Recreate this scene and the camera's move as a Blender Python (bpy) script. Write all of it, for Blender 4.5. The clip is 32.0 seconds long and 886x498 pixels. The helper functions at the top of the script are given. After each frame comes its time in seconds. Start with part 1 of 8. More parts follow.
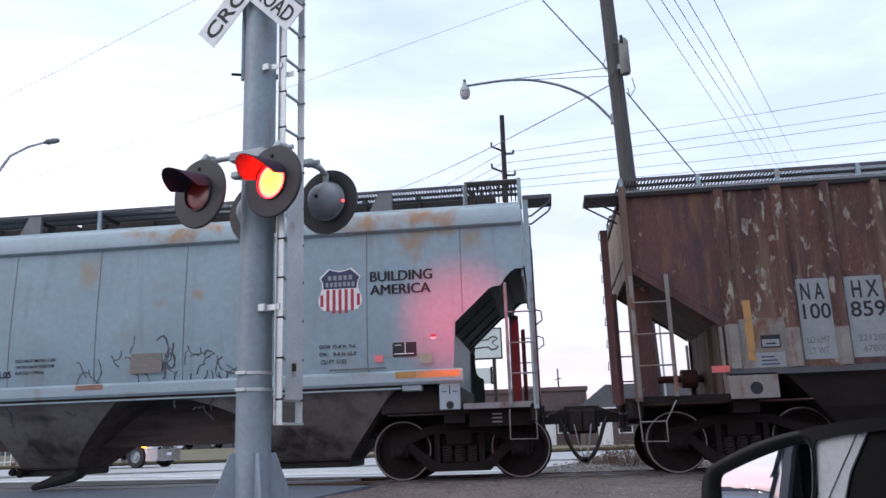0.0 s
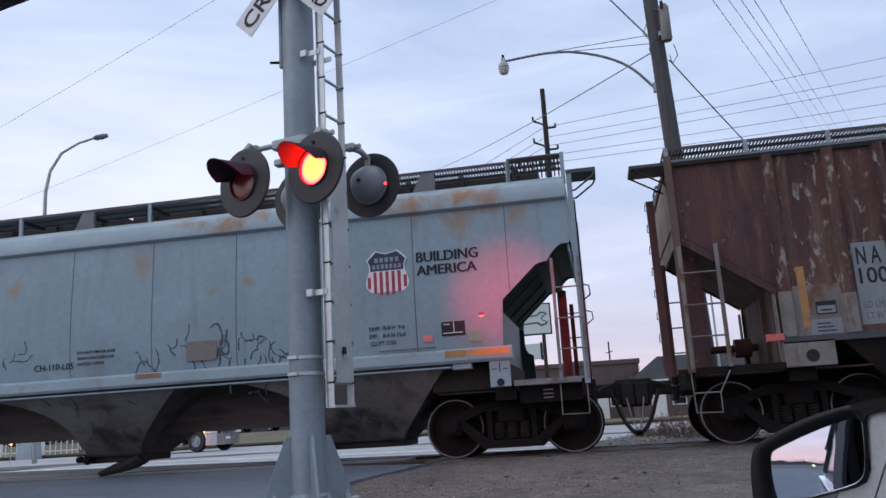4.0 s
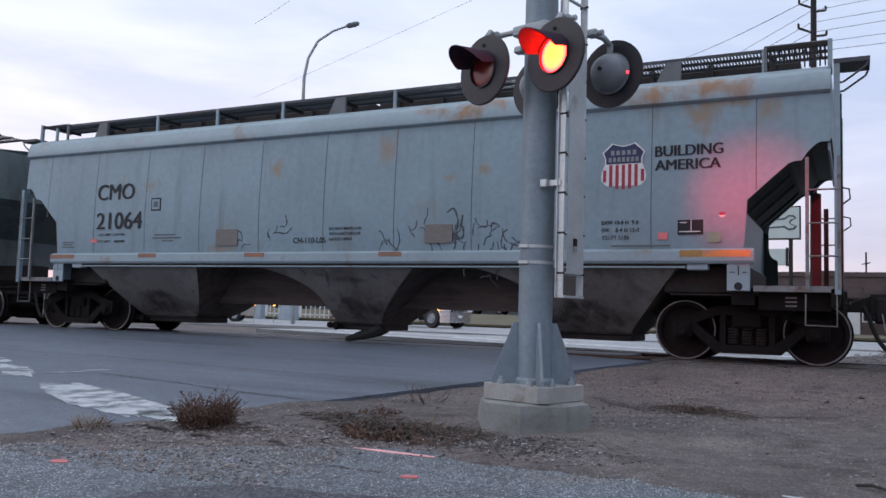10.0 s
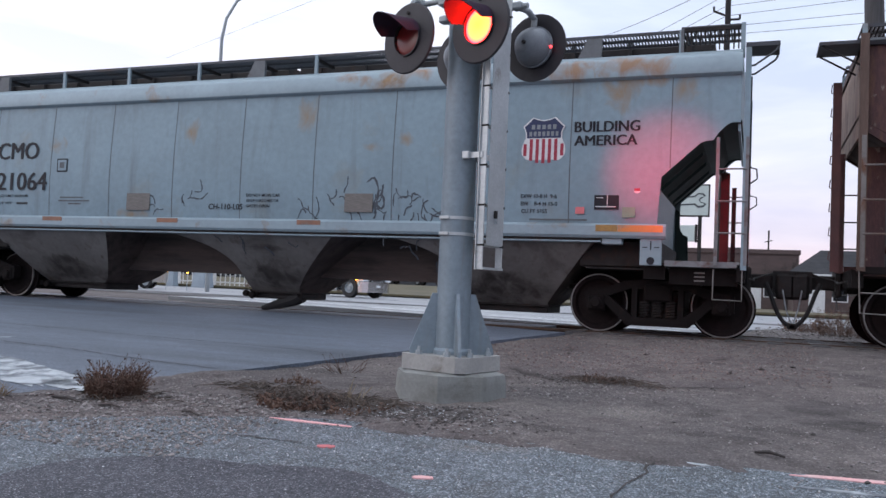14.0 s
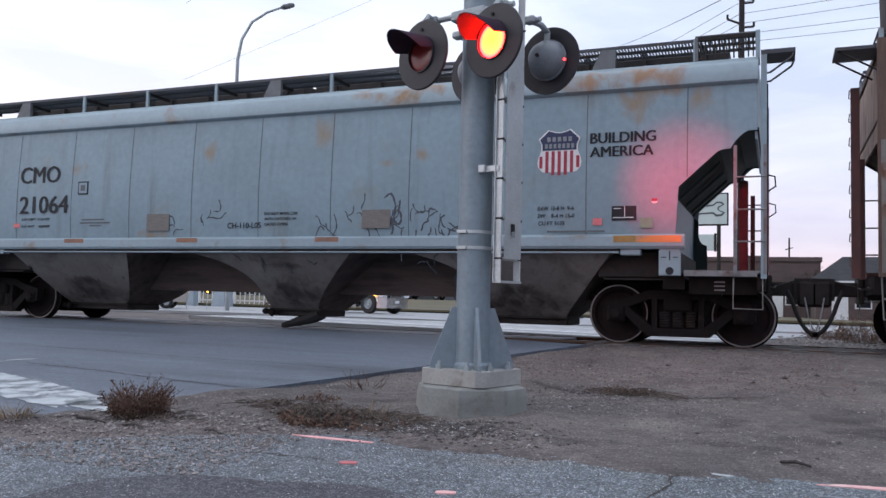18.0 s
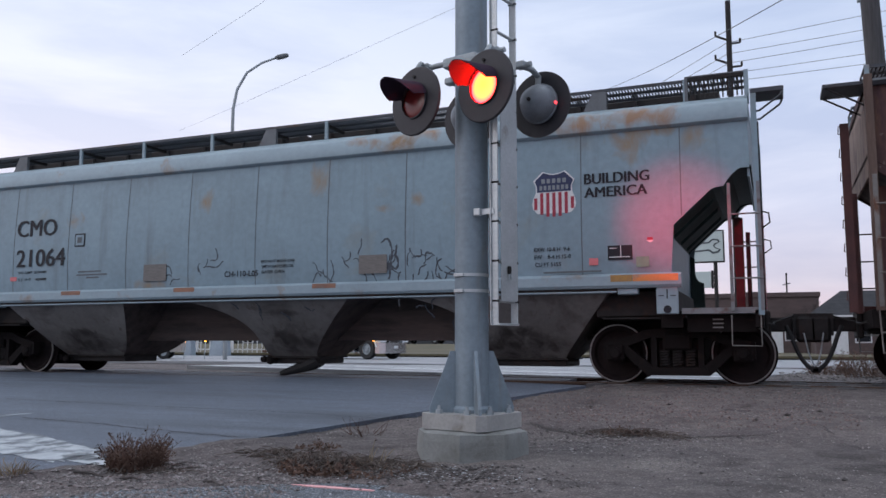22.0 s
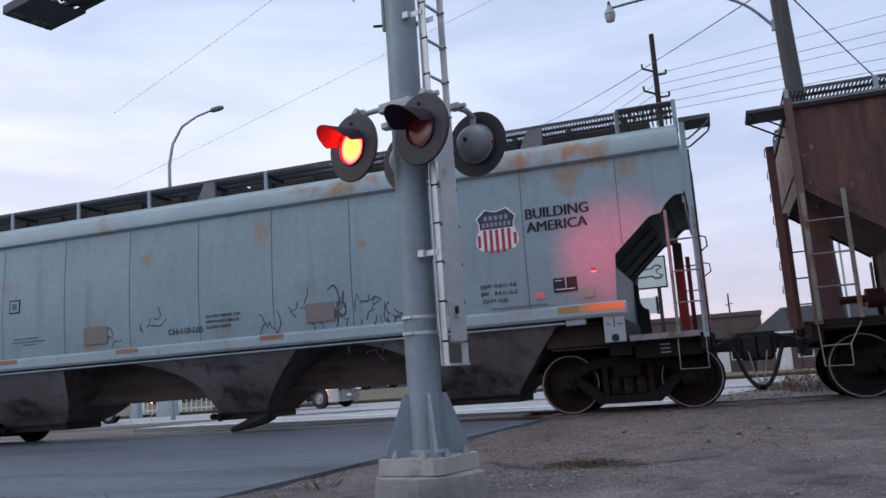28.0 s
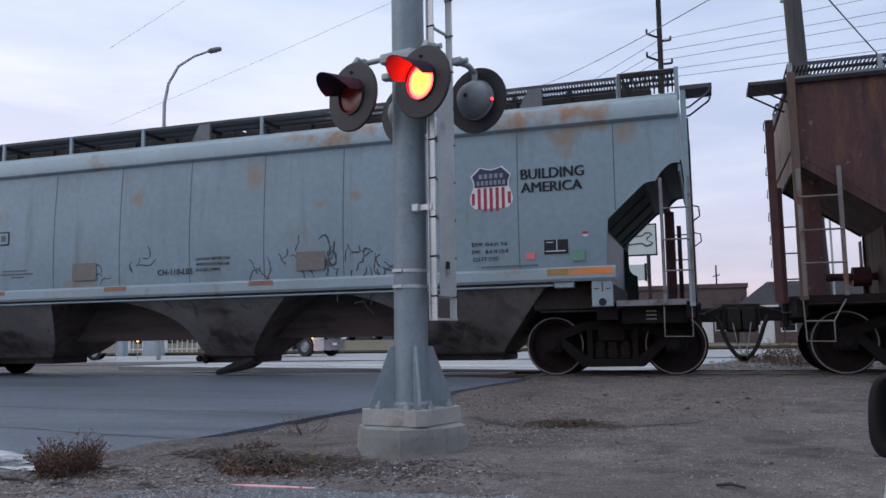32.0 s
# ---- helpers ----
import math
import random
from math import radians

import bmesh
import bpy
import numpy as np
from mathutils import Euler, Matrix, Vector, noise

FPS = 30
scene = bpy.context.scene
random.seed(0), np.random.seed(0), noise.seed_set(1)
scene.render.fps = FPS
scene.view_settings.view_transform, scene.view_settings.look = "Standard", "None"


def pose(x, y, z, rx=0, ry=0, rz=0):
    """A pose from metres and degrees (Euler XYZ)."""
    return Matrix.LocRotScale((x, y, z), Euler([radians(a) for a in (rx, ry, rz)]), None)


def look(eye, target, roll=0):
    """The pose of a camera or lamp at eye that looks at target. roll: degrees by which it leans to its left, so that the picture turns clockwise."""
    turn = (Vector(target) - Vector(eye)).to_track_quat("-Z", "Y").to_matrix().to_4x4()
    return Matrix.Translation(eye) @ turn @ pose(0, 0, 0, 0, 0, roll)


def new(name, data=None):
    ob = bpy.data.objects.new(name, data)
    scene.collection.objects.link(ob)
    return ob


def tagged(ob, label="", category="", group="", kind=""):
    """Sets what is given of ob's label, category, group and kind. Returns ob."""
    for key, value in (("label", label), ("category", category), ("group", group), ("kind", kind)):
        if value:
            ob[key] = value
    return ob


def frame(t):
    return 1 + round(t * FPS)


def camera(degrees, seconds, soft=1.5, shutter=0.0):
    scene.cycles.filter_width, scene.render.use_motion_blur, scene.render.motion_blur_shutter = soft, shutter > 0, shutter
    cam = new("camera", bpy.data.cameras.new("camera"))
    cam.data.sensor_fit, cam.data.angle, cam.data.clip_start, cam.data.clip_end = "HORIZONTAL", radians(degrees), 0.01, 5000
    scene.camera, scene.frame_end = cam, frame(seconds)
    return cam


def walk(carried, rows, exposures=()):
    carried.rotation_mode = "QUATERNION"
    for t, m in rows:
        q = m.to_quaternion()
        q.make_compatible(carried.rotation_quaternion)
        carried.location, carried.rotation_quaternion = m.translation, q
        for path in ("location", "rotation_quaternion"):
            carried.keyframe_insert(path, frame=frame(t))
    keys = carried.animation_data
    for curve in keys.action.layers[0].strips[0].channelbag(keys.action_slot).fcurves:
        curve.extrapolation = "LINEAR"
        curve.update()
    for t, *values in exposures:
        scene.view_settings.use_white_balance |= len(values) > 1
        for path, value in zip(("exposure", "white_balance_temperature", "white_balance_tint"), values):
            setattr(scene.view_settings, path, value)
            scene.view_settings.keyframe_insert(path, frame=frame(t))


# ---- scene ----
cam = camera(56.66, 32.0, shutter=0.5)

EYE = (0.168, -13.386, 0.538)
# seconds, yaw, pitch, roll and place of the hand-held camera in the parked car
VIEW = [
    (0.0, 7.30, 13.29, 1.87, 0.192, -13.408, 0.527),
    (0.5, 8.14, 13.54, 0.98, 0.189, -13.416, 0.525),
    (1.0, 10.08, 12.04, 0.68, 0.188, -13.431, 0.531),
    (1.5, 11.10, 10.97, 1.16, 0.205, -13.418, 0.535),
    (2.0, 9.84, 10.73, 0.69, 0.187, -13.422, 0.530),
    (2.5, 9.09, 10.41, 1.36, 0.194, -13.400, 0.534),
    (3.0, 9.85, 11.12, 1.85, 0.194, -13.402, 0.534),
    (3.5, 10.46, 11.87, 2.67, 0.199, -13.409, 0.536),
    (5.5, 12.17, 11.76, 5.06, 0.209, -13.412, 0.537),
    (6.0, 12.42, 11.60, 5.58, 0.209, -13.421, 0.537),
    (6.5, 12.80, 11.56, 5.98, 0.216, -13.411, 0.537),
    (7.0, 13.11, 11.53, 6.12, 0.216, -13.410, 0.535),
    (7.5, 15.13, 10.68, 6.74, 0.226, -13.405, 0.538),
    (7.6, 16.47, 9.96, 7.40, 0.226, -13.400, 0.539),
    (7.7, 17.83, 9.00, 7.62, 0.226, -13.394, 0.541),
    (7.8, 18.63, 7.87, 7.72, 0.226, -13.387, 0.542),
    (7.9, 18.91, 7.13, 7.33, 0.226, -13.381, 0.544),
    (8.0, 18.84, 6.46, 6.27, 0.226, -13.375, 0.546),
    (8.1, 19.05, 6.22, 5.64, 0.224, -13.374, 0.545),
    (8.2, 19.57, 6.06, 4.58, 0.222, -13.373, 0.544),
    (8.3, 20.79, 6.09, 3.28, 0.221, -13.372, 0.544),
    (8.4, 22.34, 6.30, 2.22, 0.219, -13.371, 0.543),
    (8.5, 23.10, 6.42, 1.70, 0.217, -13.370, 0.542),
    (9.0, 24.00, 6.58, -0.07, 0.207, -13.371, 0.539),
    (9.5, 25.13, 5.53, -1.56, 0.203, -13.380, 0.537),
    (10.0, 26.46, 4.58, -1.80, 0.197, -13.386, 0.538),
    (10.5, 26.33, 3.96, -1.31, 0.188, -13.384, 0.541),
    (11.0, 24.90, 3.88, -0.01, 0.190, -13.387, 0.543),
    (11.5, 24.75, 3.83, 1.31, 0.202, -13.389, 0.545),
    (12.0, 25.82, 3.42, 2.32, 0.214, -13.379, 0.547),
    (12.5, 26.49, 2.47, 3.15, 0.214, -13.372, 0.546),
    (12.7, 26.67, 2.23, 3.26, 0.207, -13.373, 0.544),
    (12.8, 26.48, 2.14, 2.52, 0.204, -13.374, 0.543),
    (12.9, 25.92, 2.39, 1.82, 0.201, -13.375, 0.543),
    (13.0, 24.69, 2.46, 0.20, 0.197, -13.375, 0.542),
    (13.1, 23.39, 2.76, -0.60, 0.194, -13.374, 0.541),
    (13.2, 22.25, 2.89, -1.57, 0.190, -13.373, 0.541),
    (13.3, 21.46, 2.90, -2.16, 0.187, -13.372, 0.540),
    (13.5, 20.72, 2.73, -2.54, 0.179, -13.370, 0.539),
    (15.5, 21.01, 2.85, -2.77, 0.184, -13.393, 0.536),
    (16.0, 21.41, 3.04, -2.14, 0.186, -13.392, 0.537),
    (16.5, 21.80, 3.29, -1.71, 0.186, -13.389, 0.537),
    (17.0, 22.01, 3.49, -1.61, 0.183, -13.387, 0.539),
    (17.5, 22.05, 3.64, -1.65, 0.182, -13.387, 0.538),
    (18.0, 22.06, 3.69, -1.48, 0.183, -13.386, 0.538),
    (18.5, 22.29, 3.52, -1.08, 0.186, -13.385, 0.540),
    (19.0, 22.79, 3.25, -1.07, 0.188, -13.385, 0.539),
    (19.5, 23.53, 3.54, -1.33, 0.190, -13.388, 0.538),
    (20.0, 23.87, 4.43, -1.20, 0.190, -13.392, 0.538),
    (20.5, 23.43, 5.36, -1.18, 0.190, -13.393, 0.538),
    (21.0, 22.75, 6.09, -0.88, 0.190, -13.392, 0.538),
    (21.5, 22.39, 6.50, -0.48, 0.189, -13.394, 0.538),
    (22.0, 21.99, 6.72, -0.12, 0.191, -13.397, 0.539),
    (22.5, 20.99, 6.83, 0.35, 0.192, -13.397, 0.540),
    (23.0, 20.26, 7.32, 0.53, 0.192, -13.397, 0.539),
    (23.5, 20.09, 7.92, 0.46, 0.191, -13.396, 0.540),
    (24.0, 20.13, 8.07, 0.66, 0.190, -13.393, 0.542),
    (24.5, 20.18, 7.97, 1.08, 0.190, -13.391, 0.542),
    (26.5, 19.83, 8.21, 4.10, 0.201, -13.392, 0.546),
    (27.0, 19.67, 8.59, 4.06, 0.200, -13.396, 0.545),
    (27.5, 19.37, 8.98, 4.10, 0.202, -13.399, 0.545),
    (28.0, 18.81, 9.47, 3.96, 0.206, -13.404, 0.546),
    (28.5, 18.33, 9.94, 3.78, 0.206, -13.405, 0.546),
    (29.0, 18.39, 10.12, 3.37, 0.199, -13.399, 0.545),
    (29.5, 18.58, 9.53, 2.16, 0.195, -13.399, 0.546),
    (30.0, 18.45, 7.82, 1.41, 0.194, -13.397, 0.545),
    (30.5, 18.26, 6.42, 0.49, 0.192, -13.392, 0.543),
    (31.0, 18.30, 5.89, 0.09, 0.194, -13.400, 0.541),
    (31.5, 18.17, 6.05, 0.30, 0.195, -13.412, 0.540),
    (32.0, 17.77, 6.37, 0.90, 0.195, -13.415, 0.539),
]
# the hand sways by a few centimetres
PATH = [(t, pose(x, y, z, 90 + pitch, roll, yaw)) for t, yaw, pitch, roll, x, y, z in VIEW]
# seconds, stops and kelvin: the clip's camera settles after its start and opens up while it looks down
EXPOSURES = [(t, s, k, 10) for t, s, k in ((0.0, 0.58, 6400), (0.3, 0.45, 6400), (0.7, 0.18, 6250), (1.2, 0.03, 6200), (3.0, 0.06, 6200), (6.0, 0.08, 6220), (9.0, 0.06, 6300), (10.0, 0.10, 6330), (11.5, 0.10, 6380), (12.6, 0.26, 6420),
                                           (13.5, 0.36, 6450), (16.0, 0.34, 6450), (19.0, 0.32, 6450), (19.6, 0.38, 6450), (20.2, 0.38, 6450), (20.8, 0.10, 6420), (21.5, 0.02, 6380), (23.0, 0.08, 6320), (28.0, 0.06, 6250), (32.0, 0.02, 6300))]
walk(cam, PATH, EXPOSURES)
SKY_STRENGTH = 0.95
BEAM = 1000.0

# ---- sky and light: an overcast dusk, pink along the horizon ----
world = bpy.data.worlds.new("dusk_sky")
scene.world = world
world.use_nodes = True
wt = world.node_tree
wt.nodes.clear()


def wnode(kind, **sets):
    n = wt.nodes.new(kind)
    for k, v in sets.items():
        n.inputs[k].default_value = v
    return n


w_out, w_bg = wnode("ShaderNodeOutputWorld"), wnode("ShaderNodeBackground")
w_geo = wnode("ShaderNodeTexCoord")
w_sep = wnode("ShaderNodeSeparateXYZ")
w_ramp = wnode("ShaderNodeValToRGB")
w_ramp.color_ramp.elements[0].position, w_ramp.color_ramp.elements[0].color = 0.0, (0.34, 0.27, 0.27, 1)
w_ramp.color_ramp.elements[1].position, w_ramp.color_ramp.elements[1].color = 1.0, (1.45, 1.55, 1.70, 1)
for at, col in ((0.015, (0.80, 0.58, 0.62, 1)), (0.07, (0.72, 0.67, 0.77, 1)), (0.16, (0.72, 0.745, 0.90, 1)),
                (0.30, (0.655, 0.735, 0.92, 1)), (0.50, (0.55, 0.65, 0.86, 1)), (0.72, (1.05, 1.15, 1.32, 1))):
    e = w_ramp.color_ramp.elements.new(at)
    e.color = col
w_map = wnode("ShaderNodeMapping", Scale=(1.3, 1.3, 5.5), Rotation=(0.06, -0.05, 0.4))
w_noise = wnode("ShaderNodeTexNoise", Scale=2.3, Detail=6.0, Roughness=0.55, Distortion=0.35)
w_cloud = wnode("ShaderNodeValToRGB")
w_cloud.color_ramp.elements[0].position, w_cloud.color_ramp.elements[0].color = 0.36, (0.86, 0.89, 0.95, 1)
w_cloud.color_ramp.elements[1].position, w_cloud.color_ramp.elements[1].color = 0.66, (1.15, 1.13, 1.10, 1)
w_mul = wnode("ShaderNodeMix")
w_mul.data_type, w_mul.blend_type = "RGBA", "MULTIPLY"
w_mul.inputs[0].default_value = 1.0
w_sky = wnode("ShaderNodeTexSky")
w_sky.sky_type, w_sky.sun_disc = "NISHITA", False
w_sky.sun_elevation, w_sky.sun_rotation = radians(3), radians(250)
w_add = wnode("ShaderNodeMix")
w_add.data_type, w_add.blend_type = "RGBA", "ADD"
w_add.inputs[0].default_value = 0.003
L = wt.links.new
L(w_geo.outputs["Generated"], w_sep.inputs[0])
L(w_sep.outputs["Z"], w_ramp.inputs[0])
L(w_geo.outputs["Generated"], w_map.inputs[0])
L(w_map.outputs[0], w_noise.inputs["Vector"])
L(w_noise.outputs[0], w_cloud.inputs[0])
# the sky is brighter and warmer low down towards the side of the sunset
w_side, w_low, w_both = wnode("ShaderNodeMapRange"), wnode("ShaderNodeMapRange"), wnode("ShaderNodeMath")
for n_, lo_, hi_, a_, b_ in ((w_side, 0.05, -0.70, 0.0, 1.0), (w_low, 0.10, 0.42, 1.0, 0.25)):
    for k_, v_ in (("From Min", lo_), ("From Max", hi_), ("To Min", a_), ("To Max", b_)):
        n_.inputs[k_].default_value = v_
w_both.operation = "MULTIPLY"
w_glow = wnode("ShaderNodeMix")
w_glow.data_type, w_glow.blend_type = "RGBA", "MULTIPLY"
w_glow.inputs[7].default_value = (1.52, 1.36, 1.20, 1)
L(w_sep.outputs["X"], w_side.inputs[0])
L(w_sep.outputs["Z"], w_low.inputs[0])
L(w_side.outputs[0], w_both.inputs[0])
L(w_low.outputs[0], w_both.inputs[1])
L(w_both.outputs[0], w_glow.inputs[0])
L(w_ramp.outputs[0], w_glow.inputs[6])
L(w_glow.outputs[2], w_mul.inputs[6])
L(w_cloud.outputs[0], w_mul.inputs[7])
L(w_mul.outputs[2], w_add.inputs[6])
L(w_sky.outputs[0], w_add.inputs[7])
L(w_add.outputs[2], w_bg.inputs[0])
L(w_bg.outputs[0], w_out.inputs[0])
w_bg.inputs[1].default_value = SKY_STRENGTH

sun = new("sun", bpy.data.lights.new("sun", "SUN"))
sun.data.energy, sun.data.angle, sun.data.color = 0.5, radians(30), (1.0, 0.94, 0.92)
sun.matrix_world = look((-30, -22, 18), (0, 0, 0))


# ---- materials ----
def material(name, a, b=None, scale=3.0, rough=0.6, metal=0.0, bump=0.0, bump_scale=60.0, stretch=(1, 1, 1), spots=None, spot_scale=1.2,
             spot_at=(0.56, 0.70), spot_stretch=(1, 1, 1), piece=0.0, spot_rough=None, fine=0.25, spec=0.5, second=None, stains=(), stain_colour=(0.225, 0.13, 0.075), cells=None, island=0.0, coarse=0.0):
    """Colour a to b by broad and fine noise; spots: a second colour in patches (rust, dirt); second: one more patch layer;
    stains: places of single rust stains, as x, z and half sizes; cells: stones of one size, as scale, darkest, palest and share of pale ones;
    island: each loose piece of the mesh lighter or darker; coarse: a second, broader relief."""
    m = bpy.data.materials.new(name)
    m.use_nodes = True
    t = m.node_tree
    bsdf = t.nodes["Principled BSDF"]

    def node(kind, **sets):
        n = t.nodes.new(kind)
        for k, v in sets.items():
            n.inputs[k].default_value = v
        return n
    link = t.links.new
    pos = node("ShaderNodeTexCoord")
    b = b or tuple(c * 0.75 for c in a)

    def noise_of(scale_, stretch_, detail=6.0, distortion=0.0):
        mp = node("ShaderNodeMapping", Scale=stretch_)
        link(pos.outputs["Object"], mp.inputs[0])
        n = node("ShaderNodeTexNoise", Scale=scale_, Detail=detail, Roughness=0.6, Distortion=distortion)
        link(mp.outputs[0], n.inputs["Vector"])
        return n.outputs[0]

    def mixed(kind, fac, x, y):
        n = node("ShaderNodeMix")
        n.data_type, n.blend_type = "RGBA", kind
        for sock, v in ((n.inputs[0], fac), (n.inputs[6], x), (n.inputs[7], y)):
            if hasattr(v, "is_linked"):
                link(v, sock)
            elif isinstance(v, (int, float)):
                sock.default_value = v
            else:
                sock.default_value = (*v, 1)
        return n.outputs[2]

    def span(v, lo, hi):
        n = node("ShaderNodeMapRange")
        n.inputs["From Min"].default_value, n.inputs["From Max"].default_value = lo, hi
        link(v, n.inputs[0])
        return n.outputs[0]
    col = mixed("MIX", span(noise_of(scale, stretch), 0.35, 0.68), a, b)
    if fine:
        col = mixed("MULTIPLY", fine, col, mixed("MIX", span(noise_of(scale * 14, stretch, 3.0), 0.3, 0.7), (0.55, 0.55, 0.55), (1.25, 1.25, 1.25)))
    rough_out = None
    for layer in ([(spots, spot_scale, spot_at, spot_stretch)] if spots else []) + ([second] if second else []):
        c, s, at, st = layer
        mask = span(noise_of(s, st, 8.0, 0.4), *at)
        col = mixed("MIX", mask, col, mixed("MIX", span(noise_of(s * 6, st), 0.3, 0.7), c, tuple(v * 0.6 for v in c)))
        if spot_rough is not None and rough_out is None:
            r = node("ShaderNodeMapRange")
            r.inputs["To Min"].default_value, r.inputs["To Max"].default_value = rough, spot_rough
            link(mask, r.inputs[0])
            rough_out = r.outputs[0]
    for sx_, sz_, rx_, rz_ in stains:
        mp = node("ShaderNodeMapping", Location=(-sx_ / rx_, 0, -sz_ / rz_), Scale=(1 / rx_, 0, 1 / rz_))
        link(pos.outputs["Object"], mp.inputs[0])
        ln_ = node("ShaderNodeVectorMath")
        ln_.operation = "LENGTH"
        link(mp.outputs[0], ln_.inputs[0])
        near_ = node("ShaderNodeMath")
        near_.operation = "SUBTRACT"
        link(noise_of(3.6, (1, 1, 0.6), 8.0, 0.5), near_.inputs[0])
        sc_ = node("ShaderNodeMath")
        sc_.operation = "MULTIPLY"
        sc_.inputs[1].default_value = 0.34
        link(ln_.outputs["Value"], sc_.inputs[0])
        link(sc_.outputs[0], near_.inputs[1])
        col = mixed("MIX", span(near_.outputs[0], 0.20, 0.52), col, stain_colour)
    if cells:
        vor = node("ShaderNodeTexVoronoi", Scale=cells[0])
        link(pos.outputs["Object"], vor.inputs["Vector"])
        one = node("ShaderNodeSeparateColor")
        link(vor.outputs["Color"], one.inputs[0])
        pale = span(one.outputs[0], 1 - cells[3], 1.0)
        col = mixed("MULTIPLY", 1.0, col, mixed("MIX", pale, (cells[1],) * 3, (cells[2],) * 3))
        col = mixed("MULTIPLY", 0.8, col, mixed("MIX", span(vor.outputs["Distance"], 0.25, 0.75), (1.1, 1.1, 1.1), (0.62, 0.62, 0.62)))
    if island:
        geo = node("ShaderNodeNewGeometry")
        col = mixed("MULTIPLY", 1.0, col, mixed("MIX", geo.outputs["Random Per Island"], (1 - island,) * 3, (1 + island * 1.3,) * 3))
    if piece:
        info = node("ShaderNodeObjectInfo")
        col = mixed("MULTIPLY", 1.0, col, mixed("MIX", info.outputs["Random"], (1 - piece,) * 3, (1 + piece,) * 3))
    link(col, bsdf.inputs["Base Color"])
    bsdf.inputs["Roughness"].default_value, bsdf.inputs["Metallic"].default_value = rough, metal
    bsdf.inputs["Specular IOR Level"].default_value = spec
    if rough_out is not None:
        link(rough_out, bsdf.inputs["Roughness"])
    if bump:
        bp = node("ShaderNodeBump", Strength=min(1.0, bump), Distance=0.01)
        link(noise_of(bump_scale, (1, 1, 1), 5.0), bp.inputs["Height"])
        if coarse:
            bp2 = node("ShaderNodeBump", Strength=min(1.0, coarse), Distance=0.05)
            link(noise_of(bump_scale * 0.16, (1, 1, 1), 4.0), bp2.inputs["Height"])
            link(bp2.outputs[0], bp.inputs["Normal"])
        link(bp.outputs[0], bsdf.inputs["Normal"])
    return m


def plain(name, col, rough=0.5, metal=0.0, glow=0.0, spec=0.5):
    m = material(name, col, tuple(c * 0.85 for c in col), 9.0, rough, metal, spec=spec)
    if glow:
        b = m.node_tree.nodes["Principled BSDF"]
        b.inputs["Emission Color"].default_value, b.inputs["Emission Strength"].default_value = (*col, 1), glow
    return m


M_GREY = material("grey_wagon_paint", (0.195, 0.277, 0.324), (0.166, 0.234, 0.273), 0.7, 0.5, bump=0.08, bump_scale=8, spots=(0.239, 0.243, 0.204), spot_scale=0.9, spot_at=(0.58, 0.84),
                  second=((0.138, 0.173, 0.194), 2.0, (0.55, 0.88), (1.8, 1.8, 0.16)), fine=0.22,
                  stains=((6.28, 3.50, 0.42, 0.40), (7.14, 3.46, 0.22, 0.28), (6.55, 3.62, 0.6, 0.12), (2.98, 2.85, 0.16, 0.14), (2.35, 2.75, 0.20, 0.10), (-1.2, 3.1, 0.2, 0.3), (-4.2, 2.9, 0.3, 0.2), (-2.3, 1.62, 0.55, 0.10), (1.15, 3.25, 0.25, 0.35)), stain_colour=(0.216, 0.168, 0.117))
M_GREY_TOP = material("grey_paint_rusty_chord", (0.249, 0.322, 0.362), (0.211, 0.272, 0.306), 0.9, 0.5, bump=0.1, bump_scale=9, spots=(0.254, 0.153, 0.076), spot_scale=1.5, spot_at=(0.58, 0.74), fine=0.15,
                      stains=((6.4, 3.83, 0.75, 0.22), (5.5, 3.78, 0.5, 0.2), (1.96, 3.86, 0.35, 0.15), (3.1, 3.9, 0.3, 0.15)))
M_HOPPER = material("dirty_grey_hopper_paint", (0.196, 0.190, 0.181), (0.131, 0.124, 0.117), 1.0, 0.62, bump=0.15, bump_scale=25, spots=(0.065, 0.054, 0.048), spot_scale=1.3, spot_at=(0.54, 0.78),
                    second=((0.087, 0.063, 0.048), 3.0, (0.56, 0.78), (2, 2, 0.3)),
                    stains=((0.05, 0.75, 0.30, 0.12), (0.3, 0.62, 1.1, 0.30), (4.40, 0.75, 0.40, 0.14), (4.2, 0.55, 1.2, 0.32), (-4.40, 0.78, 0.35, 0.13), (-4.5, 0.58, 1.1, 0.30), (0.3, 1.1, 0.5, 0.08)), stain_colour=(0.030, 0.025, 0.023))
# also colours the pockets' end slopes, their shade included
M_GIRDER = material("dirty_girder_and_shaded_slope", (0.115, 0.088, 0.078), (0.062, 0.050, 0.047), 1.5, 0.8, bump=0.2, bump_scale=30, stretch=(0.4, 2, 3), spots=(0.045, 0.036, 0.034), spot_scale=2.2, spot_at=(0.5, 0.7), spot_stretch=(0.5, 2, 3))
M_GRATE = material("dull_grey_grating", (0.062, 0.067, 0.078), (0.042, 0.045, 0.053), 3, 0.55, 0.3, spots=(0.07, 0.045, 0.035), spot_scale=1.5)
M_SADDLE = material("weathered_grey_saddle", (0.135, 0.145, 0.155), (0.09, 0.096, 0.103), 3, 0.6, spots=(0.10, 0.07, 0.055), spot_scale=3)
M_LADDER = material("worn_grey_ladder_paint", (0.175, 0.18, 0.19), (0.12, 0.125, 0.13), 4, 0.6, spots=(0.12, 0.06, 0.045), spot_scale=5, spot_at=(0.52, 0.68))
